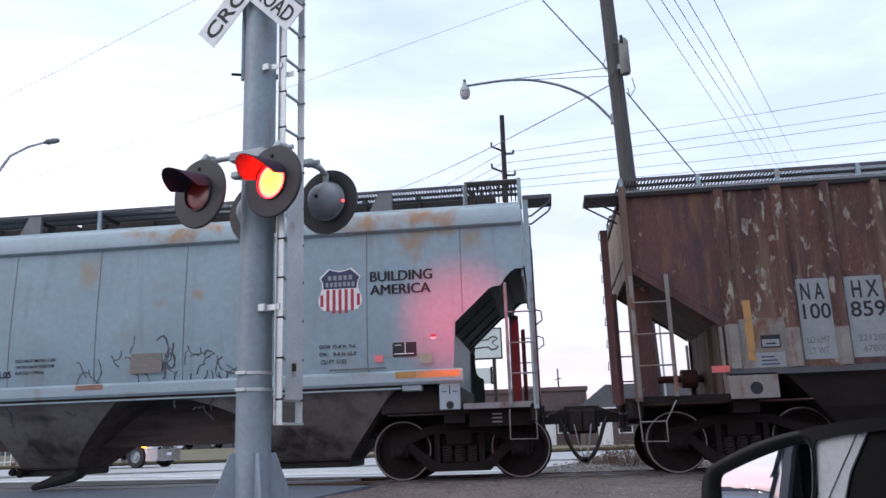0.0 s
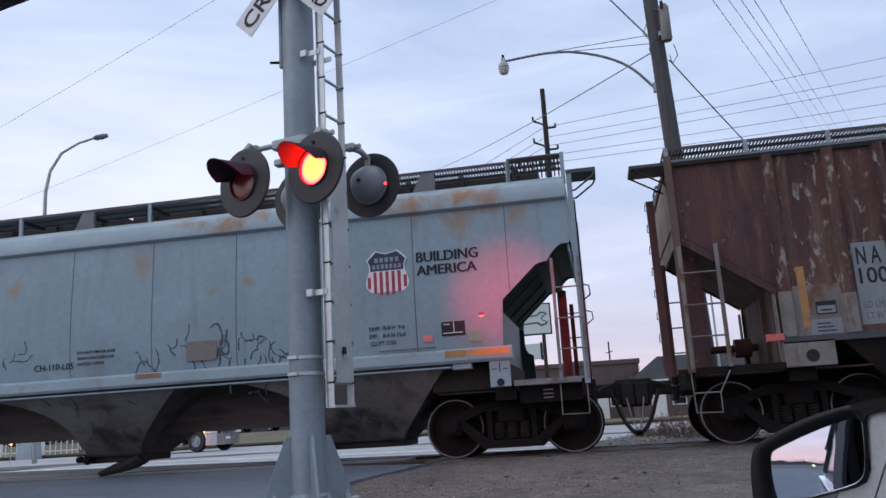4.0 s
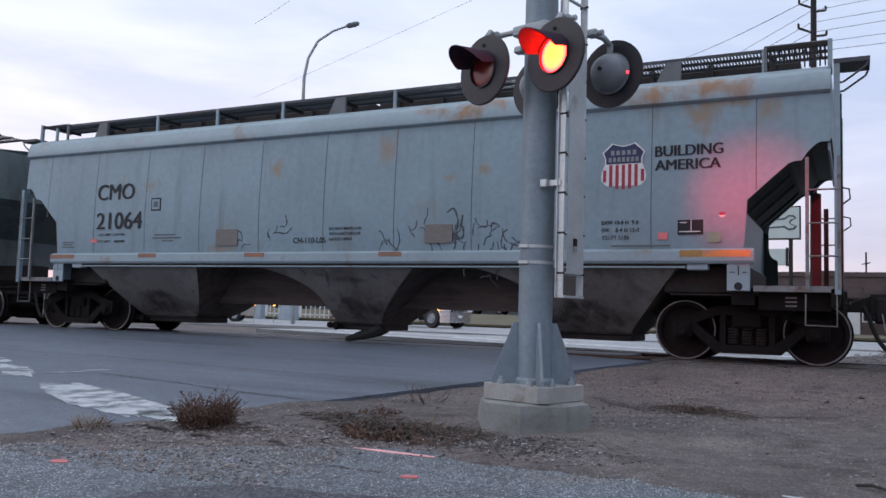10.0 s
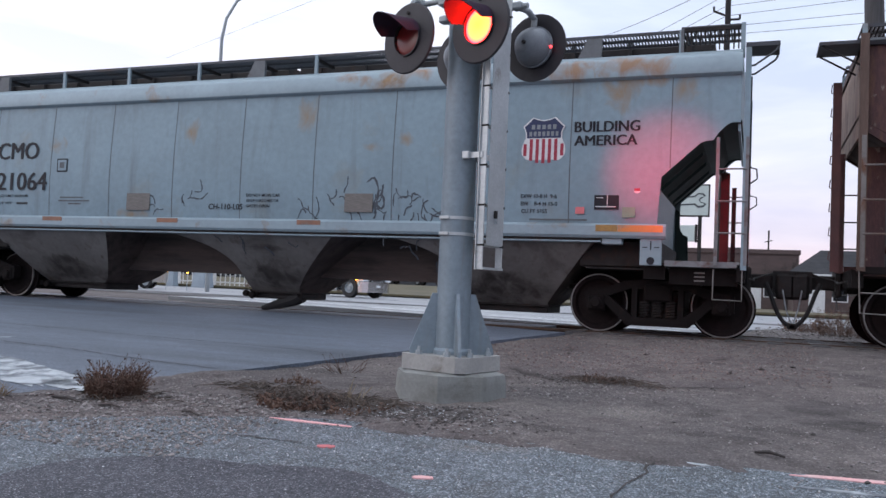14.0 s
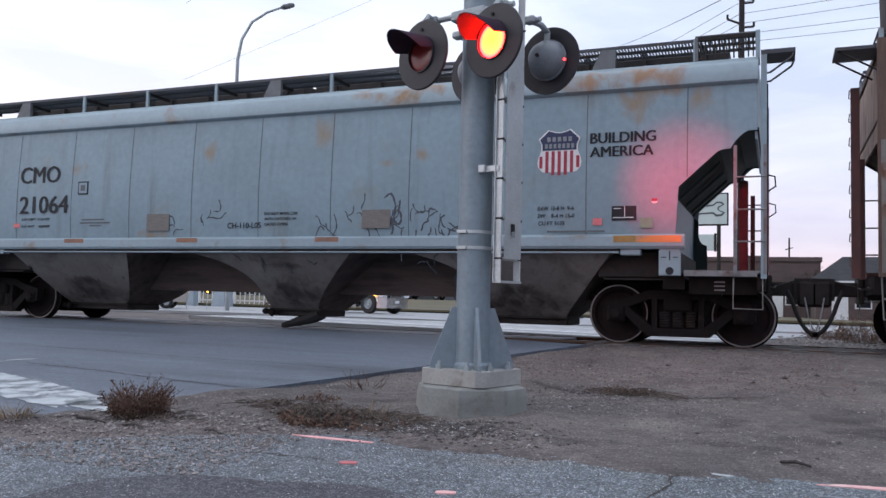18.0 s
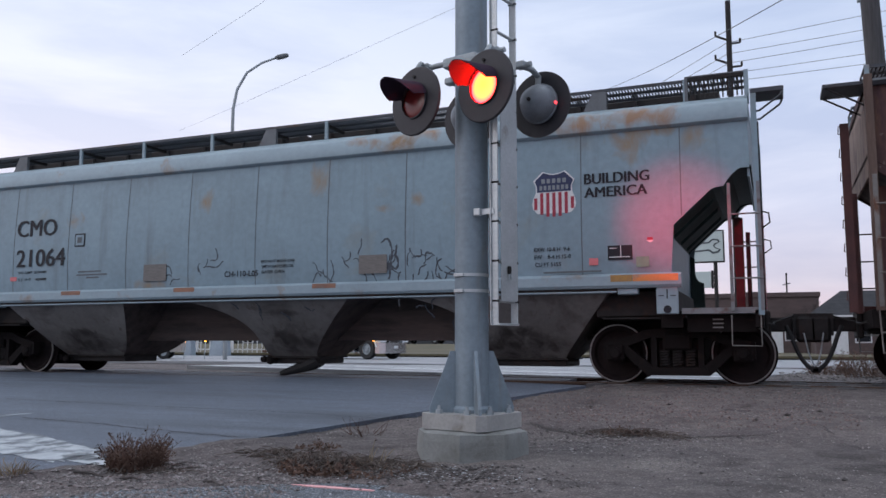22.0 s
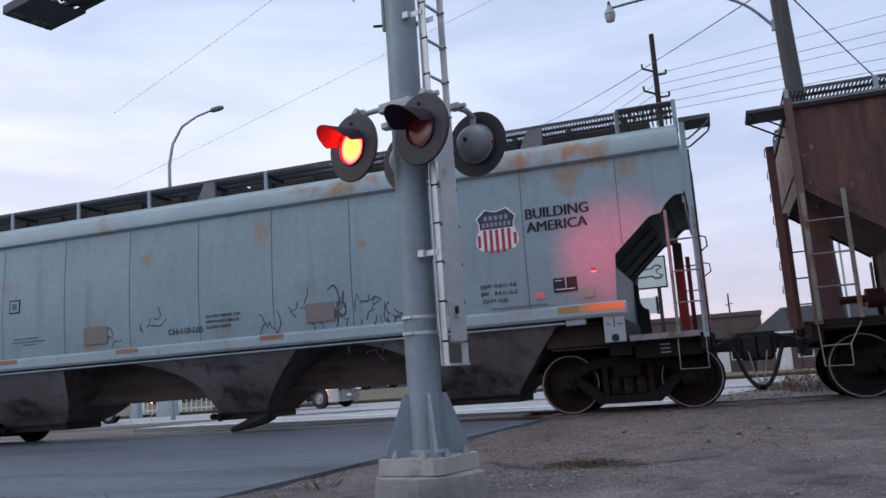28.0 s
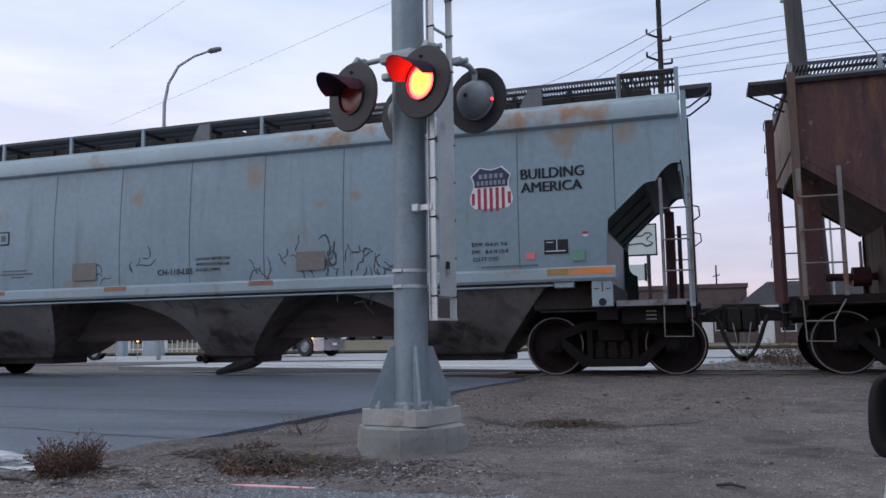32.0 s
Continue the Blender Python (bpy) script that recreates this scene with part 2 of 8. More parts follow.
M_DARK = material("near_black_steel", (0.030, 0.027, 0.026), (0.018, 0.016, 0.016), 4, 0.7, 0.1, bump=0.3, bump_scale=50, spots=(0.05, 0.03, 0.023), spot_scale=3.5, spec=0.25)
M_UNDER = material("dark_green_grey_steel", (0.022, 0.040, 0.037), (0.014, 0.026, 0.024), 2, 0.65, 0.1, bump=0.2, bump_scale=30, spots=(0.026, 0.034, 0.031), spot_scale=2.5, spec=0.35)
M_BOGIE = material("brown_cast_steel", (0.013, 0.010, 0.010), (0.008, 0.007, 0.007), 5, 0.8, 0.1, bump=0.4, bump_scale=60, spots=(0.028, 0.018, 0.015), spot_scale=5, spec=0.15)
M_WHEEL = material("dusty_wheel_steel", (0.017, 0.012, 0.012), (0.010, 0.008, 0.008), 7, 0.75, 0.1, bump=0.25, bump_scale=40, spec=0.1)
M_TREAD = material("bright_worn_tread", (0.22, 0.215, 0.21), (0.15, 0.145, 0.14), 8, 0.45, 0.9)
M_RAIL = material("rail_steel", (0.10, 0.065, 0.045), (0.06, 0.04, 0.03), 6, 0.6, 0.6, bump=0.2)
M_RUSTY = material("rust_over_pale_paint", (0.095, 0.040, 0.029), (0.043, 0.021, 0.023), 1.6, 0.85, bump=0.35, bump_scale=35, stretch=(2.2, 2.2, 0.6), spots=(0.128, 0.083, 0.063), spot_scale=1.7, spot_at=(0.50, 0.66), spot_stretch=(3, 3, 0.35),
                   second=((0.265, 0.245, 0.215), 5.5, (0.575, 0.65), (1.5, 1.5, 0.7)), fine=0.85)
M_RUSTY_DARK = material("deep_rust", (0.078, 0.035, 0.034), (0.040, 0.022, 0.025), 1.2, 0.85, bump=0.35, bump_scale=35, stretch=(2, 2, 0.6), spots=(0.135, 0.066, 0.042), spot_scale=2.2, spot_at=(0.52, 0.68), spot_stretch=(2.6, 2.6, 0.5), second=((0.20, 0.165, 0.14), 4.5, (0.63, 0.69), (1.6, 1.6, 0.9)), fine=0.6)
# rust-stained tan, lightened by the ground's bounced light put into the colour
M_RUST_TAN = material("bounce_lit_tan_rust_web", (0.132, 0.089, 0.070), (0.072, 0.047, 0.039), 1.8, 0.85, bump=0.25, bump_scale=30, stretch=(3, 3, 0.4), spots=(0.064, 0.029, 0.024), spot_scale=2.0, spot_at=(0.52, 0.68), spot_stretch=(2, 2, 0.5))
# paler than the sides: light from the bright sky is in this colour
M_RUST_PEACH = material("sky_lit_tan_end_sheet", (0.27, 0.19, 0.15), (0.19, 0.125, 0.10), 1.6, 0.8, bump=0.25, bump_scale=30, stretch=(2, 2, 0.6), spots=(0.085, 0.038, 0.032), spot_scale=2.2, spot_at=(0.54, 0.68), spot_stretch=(2, 2, 0.6))
M_RUST_PALE = material("pale_paint_over_rust", (0.184, 0.176, 0.167), (0.122, 0.113, 0.106), 1.6, 0.75, bump=0.3, bump_scale=30, spots=(0.135, 0.063, 0.036), spot_scale=2.1, spot_at=(0.53, 0.66), spot_stretch=(1.5, 1.5, 0.7))
M_RUST_RED = material("red_oxide_steel", (0.088, 0.031, 0.028), (0.05, 0.02, 0.02), 3, 0.7, bump=0.2, spots=(0.05, 0.03, 0.025), spot_scale=3)
M_PLATEGREY = material("pale_grey_stencil_panel", (0.198, 0.220, 0.238), (0.154, 0.172, 0.185), 2.0, 0.6, spots=(0.211, 0.141, 0.088), spot_scale=2.6, spot_at=(0.62, 0.75))
M_BLACKPAINT = plain("black_lettering", (0.013, 0.014, 0.020), 0.6, spec=0.3)
M_NAVY = plain("navy_decal", (0.012, 0.022, 0.075), 0.45)
M_REDDECAL = plain("red_decal", (0.30, 0.020, 0.045), 0.5)
M_WHITE = plain("white_decal", (0.62, 0.63, 0.64), 0.5)
M_DULLORANGE = material("faded_orange_strip", (0.27, 0.125, 0.075), (0.19, 0.095, 0.065), 5, 0.6, spots=(0.17, 0.15, 0.135), spot_scale=4, spot_at=(0.55, 0.72))
# rightmost strip: its lit look is put into the brighter orange
M_ORANGE = material("lit_orange_strip", (0.62, 0.22, 0.05), (0.50, 0.19, 0.06), 5, 0.4, spots=(0.32, 0.24, 0.18), spot_scale=4, spot_at=(0.58, 0.72))
M_YELLOW = material("yellow_reflective_strip", (0.343, 0.187, 0.047), (0.250, 0.140, 0.047), 5, 0.5, spots=(0.172, 0.109, 0.070), spot_scale=4, spot_at=(0.55, 0.72))
M_PINKTAG = plain("pink_tag", (0.62, 0.16, 0.17), 0.5)
M_GREENTAG = plain("green_tag", (0.12, 0.26, 0.19), 0.5)
M_PLAQUE = material("brown_dirty_plaque", (0.17, 0.155, 0.145), (0.12, 0.11, 0.10), 12, 0.7, stretch=(1, 1, 6))
M_SCRAWL = plain("dark_spray_scrawl", (0.055, 0.065, 0.080), 0.7)
M_SEAM = plain("dark_panel_seam", (0.10, 0.11, 0.12), 0.7)
M_GALV = material("galvanised_steel", (0.33, 0.36, 0.375), (0.26, 0.285, 0.30), 2.2, 0.55, 0.25, bump=0.1, bump_scale=30, spots=(0.20, 0.20, 0.195), spot_scale=2.2, spot_at=(0.56, 0.75), spot_stretch=(2, 2, 0.4))
M_MAST = material("weathered_silver_mast_paint", (0.207, 0.255, 0.292), (0.152, 0.190, 0.220), 1.8, 0.5, 0.15, bump=0.08, bump_scale=20, spots=(0.222, 0.209, 0.188), spot_scale=1.7, spot_at=(0.52, 0.72), spot_stretch=(2.5, 2.5, 0.5))
M_ALU = material("dull_aluminium", (0.48, 0.50, 0.51), (0.38, 0.40, 0.41), 4, 0.45, 0.4, bump=0.08, bump_scale=40, spots=(0.28, 0.25, 0.22), spot_scale=5, spot_at=(0.62, 0.75))
M_HEAD = material("matt_black_signal_plate", (0.024, 0.021, 0.026), (0.017, 0.015, 0.019), 6, 0.6, bump=0.06, spots=(0.065, 0.055, 0.052), spot_scale=3, spot_at=(0.55, 0.8))
M_DOME = material("grey_signal_housing", (0.194, 0.210, 0.232), (0.137, 0.146, 0.164), 7, 0.5, 0.15, bump=0.15, spots=(0.086, 0.083, 0.088), spot_scale=5)
M_HOODIN = plain("black_visor", (0.046, 0.030, 0.046), 0.7, spec=0.05)
M_CONCRETE = material("weathered_concrete", (0.221, 0.225, 0.216), (0.171, 0.176, 0.167), 3.0, 0.9, bump=0.35, bump_scale=70, spots=(0.117, 0.108, 0.095), spot_scale=2.4, spot_at=(0.54, 0.75))
M_STEELBASE = material("worn_white_base_casting", (0.333, 0.324, 0.310), (0.270, 0.266, 0.257), 3, 0.65, bump=0.2, bump_scale=50, spots=(0.198, 0.171, 0.144), spot_scale=4)
M_WOODPOLE = material("grey_brown_pole_wood", (0.080, 0.077, 0.079), (0.045, 0.043, 0.045), 5, 0.9, bump=0.5, bump_scale=30, stretch=(4, 4, 0.25))
M_BLACKPOLE = material("creosoted_pole_wood", (0.025, 0.021, 0.022), (0.014, 0.012, 0.012), 5, 0.9)
M_WIRE = plain("weathered_cable", (0.055, 0.06, 0.07), 0.6)
M_LUMGLASS = plain("milky_lamp_glass", (0.55, 0.50, 0.52), 0.25)
M_ASPHALT = material("old_coarse_asphalt", (0.189, 0.212, 0.235), (0.129, 0.145, 0.162), 1.1, 0.9, bump=1.0, bump_scale=70, spots=(0.144, 0.138, 0.136), spot_scale=2.3, spot_at=(0.55, 0.78), second=((0.219, 0.205, 0.193), 0.8, (0.56, 0.74), (1, 1, 1)), fine=0.7, spec=0.25, cells=(120.0, 0.68, 2.1, 0.42), coarse=0.35)
M_PATCH = material("dark_asphalt_patch", (0.129, 0.133, 0.152), (0.098, 0.101, 0.117), 2, 0.9, bump=0.9, bump_scale=80, fine=0.7, cells=(130.0, 0.62, 1.9, 0.35), spec=0.25)
M_ROAD = material("worn_blue_grey_road", (0.123, 0.147, 0.189), (0.087, 0.104, 0.136), 0.30, 0.62, bump=0.25, bump_scale=60, stretch=(0.5, 1.6, 1), spots=(0.046, 0.052, 0.065), spot_scale=0.42, spot_at=(0.53, 0.75), spot_stretch=(0.25, 2.4, 1), second=((0.172, 0.200, 0.249), 0.6, (0.57, 0.74), (0.35, 1.5, 1)), fine=0.35, cells=(60.0, 0.86, 1.25, 0.4))
M_FARROAD = material("pale_concrete_street", (0.27, 0.275, 0.285), (0.21, 0.215, 0.225), 0.15, 0.65, bump=0.1, spots=(0.16, 0.16, 0.17), spot_scale=0.25, spot_at=(0.58, 0.75), spot_stretch=(0.4, 2.5, 1))
M_PAINTLINE = material("worn_white_road_paint", (0.42, 0.45, 0.47), (0.30, 0.325, 0.345), 5, 0.7, spots=(0.14, 0.155, 0.175), spot_scale=3.2, spot_at=(0.46, 0.58), bump=0.2)
M_PINKPAINT = material("pink_marking_paint", (0.70, 0.33, 0.33), (0.60, 0.40, 0.39), 8, 0.7, spots=(0.12, 0.11, 0.11), spot_scale=14, spot_at=(0.60, 0.70))
M_REDPAINT = material("red_marking_paint", (0.50, 0.13, 0.14), (0.42, 0.15, 0.15), 10, 0.7)
M_DIRT = material("dusty_brown_dirt", (0.184, 0.159, 0.153), (0.112, 0.099, 0.099), 0.6, 0.97, bump=1.0, bump_scale=42, spots=(0.075, 0.065, 0.064), spot_scale=1.7, spot_at=(0.54, 0.74), second=((0.263, 0.233, 0.218), 0.75, (0.54, 0.74), (1, 1.5, 1)), fine=0.55, cells=(70.0, 0.86, 1.35, 0.25), coarse=0.7, spec=0.2)
M_PEBBLE = material("mixed_pebbles", (0.219, 0.200, 0.194), (0.106, 0.095, 0.094), 9, 0.9, fine=0.4, island=0.42)
M_CHIP = material("pale_stone_chips", (0.33, 0.34, 0.35), (0.18, 0.185, 0.195), 9, 0.9, fine=0.4, island=0.55)
M_CLOD = material("dark_clods", (0.060, 0.051, 0.048), (0.034, 0.029, 0.028), 9, 0.95, island=0.4)
# the pink light near the track is put into these stones' colour
M_LITGRAVEL = material("pink_lit_gravel", (0.165, 0.120, 0.110), (0.10, 0.074, 0.069), 9, 0.9, island=0.45)
M_DRYLEAF = material("dry_brown_stalks", (0.130, 0.075, 0.052), (0.070, 0.040, 0.030), 6, 0.9, piece=0.2)
M_STRAW = material("pale_straw", (0.26, 0.205, 0.135), (0.17, 0.125, 0.08), 6, 0.9)
M_STALK = material("dead_stalks", (0.115, 0.090, 0.074), (0.055, 0.045, 0.040), 7, 0.9)
M_GRASS = material("dull_winter_grass", (0.105, 0.088, 0.052), (0.075, 0.068, 0.040), 0.4, 0.95, bump=0.5, bump_scale=20)
M_CHROME = plain("chrome", (0.62, 0.64, 0.67), 0.18, 1.0)
M_RUBBER = plain("tyre_rubber", (0.018, 0.018, 0.019), 0.8)
M_WHITEPAINT = plain("white_vehicle_paint", (0.66, 0.68, 0.70), 0.5)
M_TANPAINT = plain("beige_vehicle_paint", (0.36, 0.33, 0.30), 0.35)
M_AMBER = plain("amber_marker_light", (1.0, 0.36, 0.03), 0.4, glow=6.0)
M_HEADLAMP = plain("warm_headlamp_glow", (1.0, 0.80, 0.50), 0.4, glow=40.0)
M_SODIUM = plain("orange_street_lamp_glow", (1.0, 0.34, 0.09), 0.4, glow=5.0)
M_GLASSDARK = plain("dark_window_glass", (0.018, 0.02, 0.024), 0.08)
M_BRICKRED = material("red_brown_brick_wall", (0.098, 0.070, 0.066), (0.072, 0.053, 0.052), 1.0, 0.9, stretch=(1, 1, 4))
M_ROOFGREY = material("grey_shingle_roof", (0.090, 0.095, 0.105), (0.066, 0.070, 0.078), 1.5, 0.9, stretch=(1, 1, 5))
M_SIDING = material("pale_siding", (0.30, 0.30, 0.30), (0.24, 0.24, 0.245), 1, 0.8, stretch=(0.3, 0.3, 6))
M_SIGNFACE = material("pale_green_sign_face", (0.47, 0.53, 0.50), (0.42, 0.47, 0.45), 1.5, 0.5)
M_SIGNTOOL = plain("dark_outline_on_sign", (0.055, 0.065, 0.07), 0.5)
M_GREENSIGN = plain("green_street_sign", (0.012, 0.12, 0.075), 0.5)
M_CARPAINT = plain("silver_car_paint", (0.66, 0.69, 0.72), 0.30, 0.2)
M_CARBLACK = material("black_mirror_plastic", (0.010, 0.011, 0.013), (0.007, 0.008, 0.009), 4, 0.32, fine=0.05, spec=0.22)
M_CANT = material("weathered_dark_steel", (0.075, 0.075, 0.082), (0.05, 0.05, 0.056), 3, 0.7, 0.1, bump=0.2)
M_TEAL = material("grey_green_wagon_paint", (0.115, 0.150, 0.155), (0.085, 0.110, 0.115), 1.0, 0.6, bump=0.1, bump_scale=10, spots=(0.06, 0.06, 0.058), spot_scale=1.2, spot_at=(0.5, 0.75), spot_stretch=(2, 2, 0.5))
M_MIRROR = bpy.data.materials.new("mirror_glass")
M_MIRROR.use_nodes = True
b_ = M_MIRROR.node_tree.nodes["Principled BSDF"]
b_.inputs["Base Color"].default_value, b_.inputs["Metallic"].default_value, b_.inputs["Roughness"].default_value = (0.64, 0.72, 0.86, 1), 1.0, 0.012
M_TWIG = plain("bare_twigs", (0.055, 0.045, 0.042), 0.9)

# lit lens: hot in the middle, deep red at the rim; the dark lens is the same red glass without light
M_LIT = bpy.data.materials.new("lit_red_lens")
M_LIT.use_nodes = True
t_ = M_LIT.node_tree
c_ = t_.nodes.new("ShaderNodeTexCoord")
l_ = t_.nodes.new("ShaderNodeVectorMath")
l_.operation = "LENGTH"
r_ = t_.nodes.new("ShaderNodeValToRGB")
r_.color_ramp.elements[0].position, r_.color_ramp.elements[0].color = 0.0, (1.0, 0.028, 0.0014, 1)
r_.color_ramp.elements[1].position, r_.color_ramp.elements[1].color = 0.138, (1.0, 0.0010, 0.0055, 1)
e_ = r_.color_ramp.elements.new(0.098)
e_.color = (1.0, 0.011, 0.0025, 1)
t_.links.new(c_.outputs["Object"], l_.inputs[0])
t_.links.new(l_.outputs["Value"], r_.inputs[0])
b_ = t_.nodes["Principled BSDF"]
t_.links.new(r_.outputs[0], b_.inputs["Emission Color"])
b_.inputs["Base Color"].default_value = (0.3, 0.01, 0.01, 1)
b_.inputs["Emission Strength"].default_value = 75.0
M_UNLIT = plain("dark_red_lens", (0.16, 0.018, 0.018), 0.25)
M_PEEP = plain("red_peep_light", (1.0, 0.05, 0.06), 0.4, glow=3.0)


# ---- building helpers ----
def part(name, bm, mat, parent=None, label="", smooth=None):
    me = bpy.data.meshes.new(name)
    bm.to_mesh(me)
    bm.free()
    me.materials.append(mat)
    if smooth:
        me.shade_smooth()
        me.set_sharp_from_angle(angle=radians(smooth))
    ob = new(name, me)
    if parent:
        ob.parent = parent
    return tagged(ob, label)


def thing(name, m, label, category, group="", kind=""):
    ob = new(name)
    ob.empty_display_size = 0.2
    ob.matrix_world = m
    return tagged(ob, label, category, group, kind)


def add_box(bm, lo, hi, m=None, bevel=0.0):
    out = bmesh.ops.create_cube(bm, size=1)["verts"]
    for v in out:
        v.co = Vector([lo[i] + (hi[i] - lo[i]) * (v.co[i] + 0.5) for i in range(3)])
    if bevel:
        edges = {e for v in out for e in v.link_edges}
        res = bmesh.ops.bevel(bm, geom=list(edges), offset=bevel, segments=1, affect="EDGES")
        out = list({v for f in res["faces"] for v in f.verts} | {v for v in out if v.is_valid})
    if m is not None:
        for v in out:
            v.co = m @ v.co
    return bm


def box(lo, hi, bevel=0.0, m=None):
    return add_box(bmesh.new(), lo, hi, m, bevel)


def add_rod(bm, a, b, r, r2=None, seg=10, caps=True):
    a, b = Vector(a), Vector(b)
    d = b - a
    m = Matrix.Translation((a + b) / 2) @ d.to_track_quat("Z", "Y").to_matrix().to_4x4()
    bmesh.ops.create_cone(bm, cap_ends=caps, segments=seg, radius1=r, radius2=r if r2 is None else r2, depth=d.length, matrix=m)
    return bm


def rod(a, b, r, r2=None, seg=10):
    return add_rod(bmesh.new(), a, b, r, r2, seg)


def add_pipe(bm, pts, r, seg=8):
    """A bent round bar through the points."""
    pts = [Vector(p) for p in pts]
    rings, side = [], None
    for i, p in enumerate(pts):
        d = (pts[min(i + 1, len(pts) - 1)] - pts[max(i - 1, 0)]).normalized()
        if side is None:
            side = d.orthogonal().normalized()
        side = (side - d * side.dot(d)).normalized()
        up = d.cross(side)
        rr = r[i] if isinstance(r, (list, tuple)) else r
        rings.append([bm.verts.new(p + (side * math.cos(k * math.tau / seg) + up * math.sin(k * math.tau / seg)) * rr) for k in range(seg)])
    for u, v in zip(rings, rings[1:]):
        for k in range(seg):
            bm.faces.new((u[k], u[(k + 1) % seg], v[(k + 1) % seg], v[k]))
    bm.faces.new(rings[0][::-1])
    bm.faces.new(rings[-1])
    return bm


def pipe(pts, r, seg=8):
    return add_pipe(bmesh.new(), pts, r, seg)


def add_slab(bm, outline, axis, lo, hi):
    """A flat outline, given as pairs, extruded along axis from lo to hi. Pairs are (y, z), (x, z) or (x, y)."""
    def at(p, h):
        return {"x": (h, p[0], p[1]), "y": (p[0], h, p[1]), "z": (p[0], p[1], h)}[axis]
    a, b = [bm.verts.new(at(p, lo)) for p in outline], [bm.verts.new(at(p, hi)) for p in outline]
    n = len(outline)
    bm.faces.new(a)
    bm.faces.new(b[::-1])
    for i in range(n):
        bm.faces.new((a[i], b[i], b[(i + 1) % n], a[(i + 1) % n]))
    bmesh.ops.recalc_face_normals(bm, faces=bm.faces[:])
    return bm


def slab(outline, axis, lo, hi):
    return add_slab(bmesh.new(), outline, axis, lo, hi)


def lathe(profile, m=None, seg=32):
    """Pairs of radius and height, turned about z; open ends close when the radius is 0."""
    bm, rings = bmesh.new(), []
    for r, h in profile:
        rings.append([bm.verts.new((r * math.cos(k * math.tau / seg), r * math.sin(k * math.tau / seg), h)) for k in range(seg)] if r > 1e-6 else [bm.verts.new((0, 0, h))])
    for u, v in zip(rings, rings[1:]):
        for k in range(seg):
            q = [u[k % len(u)], u[(k + 1) % len(u)], v[(k + 1) % len(v)], v[k % len(v)]]
            q = [x for i, x in enumerate(q) if x not in q[:i]]
            if len(q) > 2:
                bm.faces.new(q)
    bmesh.ops.recalc_face_normals(bm, faces=bm.faces[:])
    if m is not None:
        bmesh.ops.transform(bm, matrix=m, verts=bm.verts[:])
    return bm


def words(text, x0, x1, z0, z1, y, bold=0.0, m=None, deep=0.003):
    """Lettering in the built-in font, fitted to a field that faces -y."""
    cu = bpy.data.curves.new("words", "FONT")
    cu.body, cu.size, cu.offset, cu.resolution_u, cu.extrude = text, 1.0, bold, 3, 0.02
    ob = new("words", cu)
    me = bpy.data.meshes.new_from_object(ob.evaluated_get(bpy.context.evaluated_depsgraph_get()))
    bpy.data.objects.remove(ob)
    bm = bmesh.new()
    bm.from_mesh(me)
    xs, ys = [v.co.x for v in bm.verts], [v.co.y for v in bm.verts]
    for v in bm.verts:
        u, w, d = (v.co.x - min(xs)) / (max(xs) - min(xs)), (v.co.y - min(ys)) / (max(ys) - min(ys)), v.co.z
        v.co = Vector((x0 + u * (x1 - x0), y - deep * (d > 0), z0 + w * (z1 - z0)))
        if m is not None:
            v.co = m @ v.co
    return bm


def heavy_words(text, x0, x1, z0, z1, y, by):
    """The same lettering with thicker strokes: three copies set a few millimetres apart."""
    bm = words(text, x0 + by, x1 - by, z0, z1, y)
    base = bm.verts[:] + bm.edges[:] + bm.faces[:]
    for dx, dy in ((-by, -0.0006), (by, -0.0012)):
        out = bmesh.ops.duplicate(bm, geom=base)["geom"]
        for v in out:
            if isinstance(v, bmesh.types.BMVert):
                v.co.x += dx
                v.co.y += dy
    return bm


def letters(bm, mat, parent, label, m=None):
    """Lettering taken apart, so that each letter is a part."""
    todo, found = set(bm.verts), []
    while todo:
        stack, isle = [todo.pop()], []
        while stack:
            v = stack.pop()
            isle.append(v)
            for e in v.link_edges:
                w = e.other_vert(v)
                if w in todo:
                    todo.remove(w)
                    stack.append(w)
        found.append([min(v.co.x for v in isle), max(v.co.x for v in isle), isle])
    found.sort(key=lambda f: f[0])
    groups_ = []
    for lo, hi, isle in found:
        if groups_ and lo < groups_[-1][1] - 0.1 * (hi - lo):
            groups_[-1][1] = max(hi, groups_[-1][1])
            groups_[-1][2] += isle
        else:
            groups_.append([lo, hi, list(isle)])
    for lo, hi, isle in groups_:
        one, new_of = bmesh.new(), {}
        for v in isle:
            new_of[v] = one.verts.new(v.co if m is None else m @ v.co)
        for f in {f for v in isle for f in v.link_faces}:
            one.faces.new([new_of[v] for v in f.verts])
        part("letter", one, mat, parent, label)
    bm.free()


def plate(x0, x1, z0, z1, y, deep=0.004, m=None):
    return box((x0, y - deep, z0), (x1, y, z1), 0, m)


# ---- ground, roads and track ----
U = Vector((0.296, 0.955, 0)).normalized()        # along the road that crosses the track
V = Vector((U.y, -U.x, 0))                        # across it, towards the signal
EDGE = Vector((-3.42, -5.0, 0))                   # on the road's edge beside the signal


def smooth_step(a, b, x):
    t = min(1, max(0, (x - a) / (b - a)))
    return t * t * (3 - 2 * t)


def grade(y):
    """The ground falls away from the track towards the car, and lies level behind it."""
    return -0.02 if -1.3 < y < 1.6 else (0.045 * (y + 1.3) - 0.02 if y <= -1.3 else -0.06 - 0.15 * smooth_step(9, 16, y))


def across(x, y):
    return (Vector((x, y, 0)) - EDGE).dot(V)


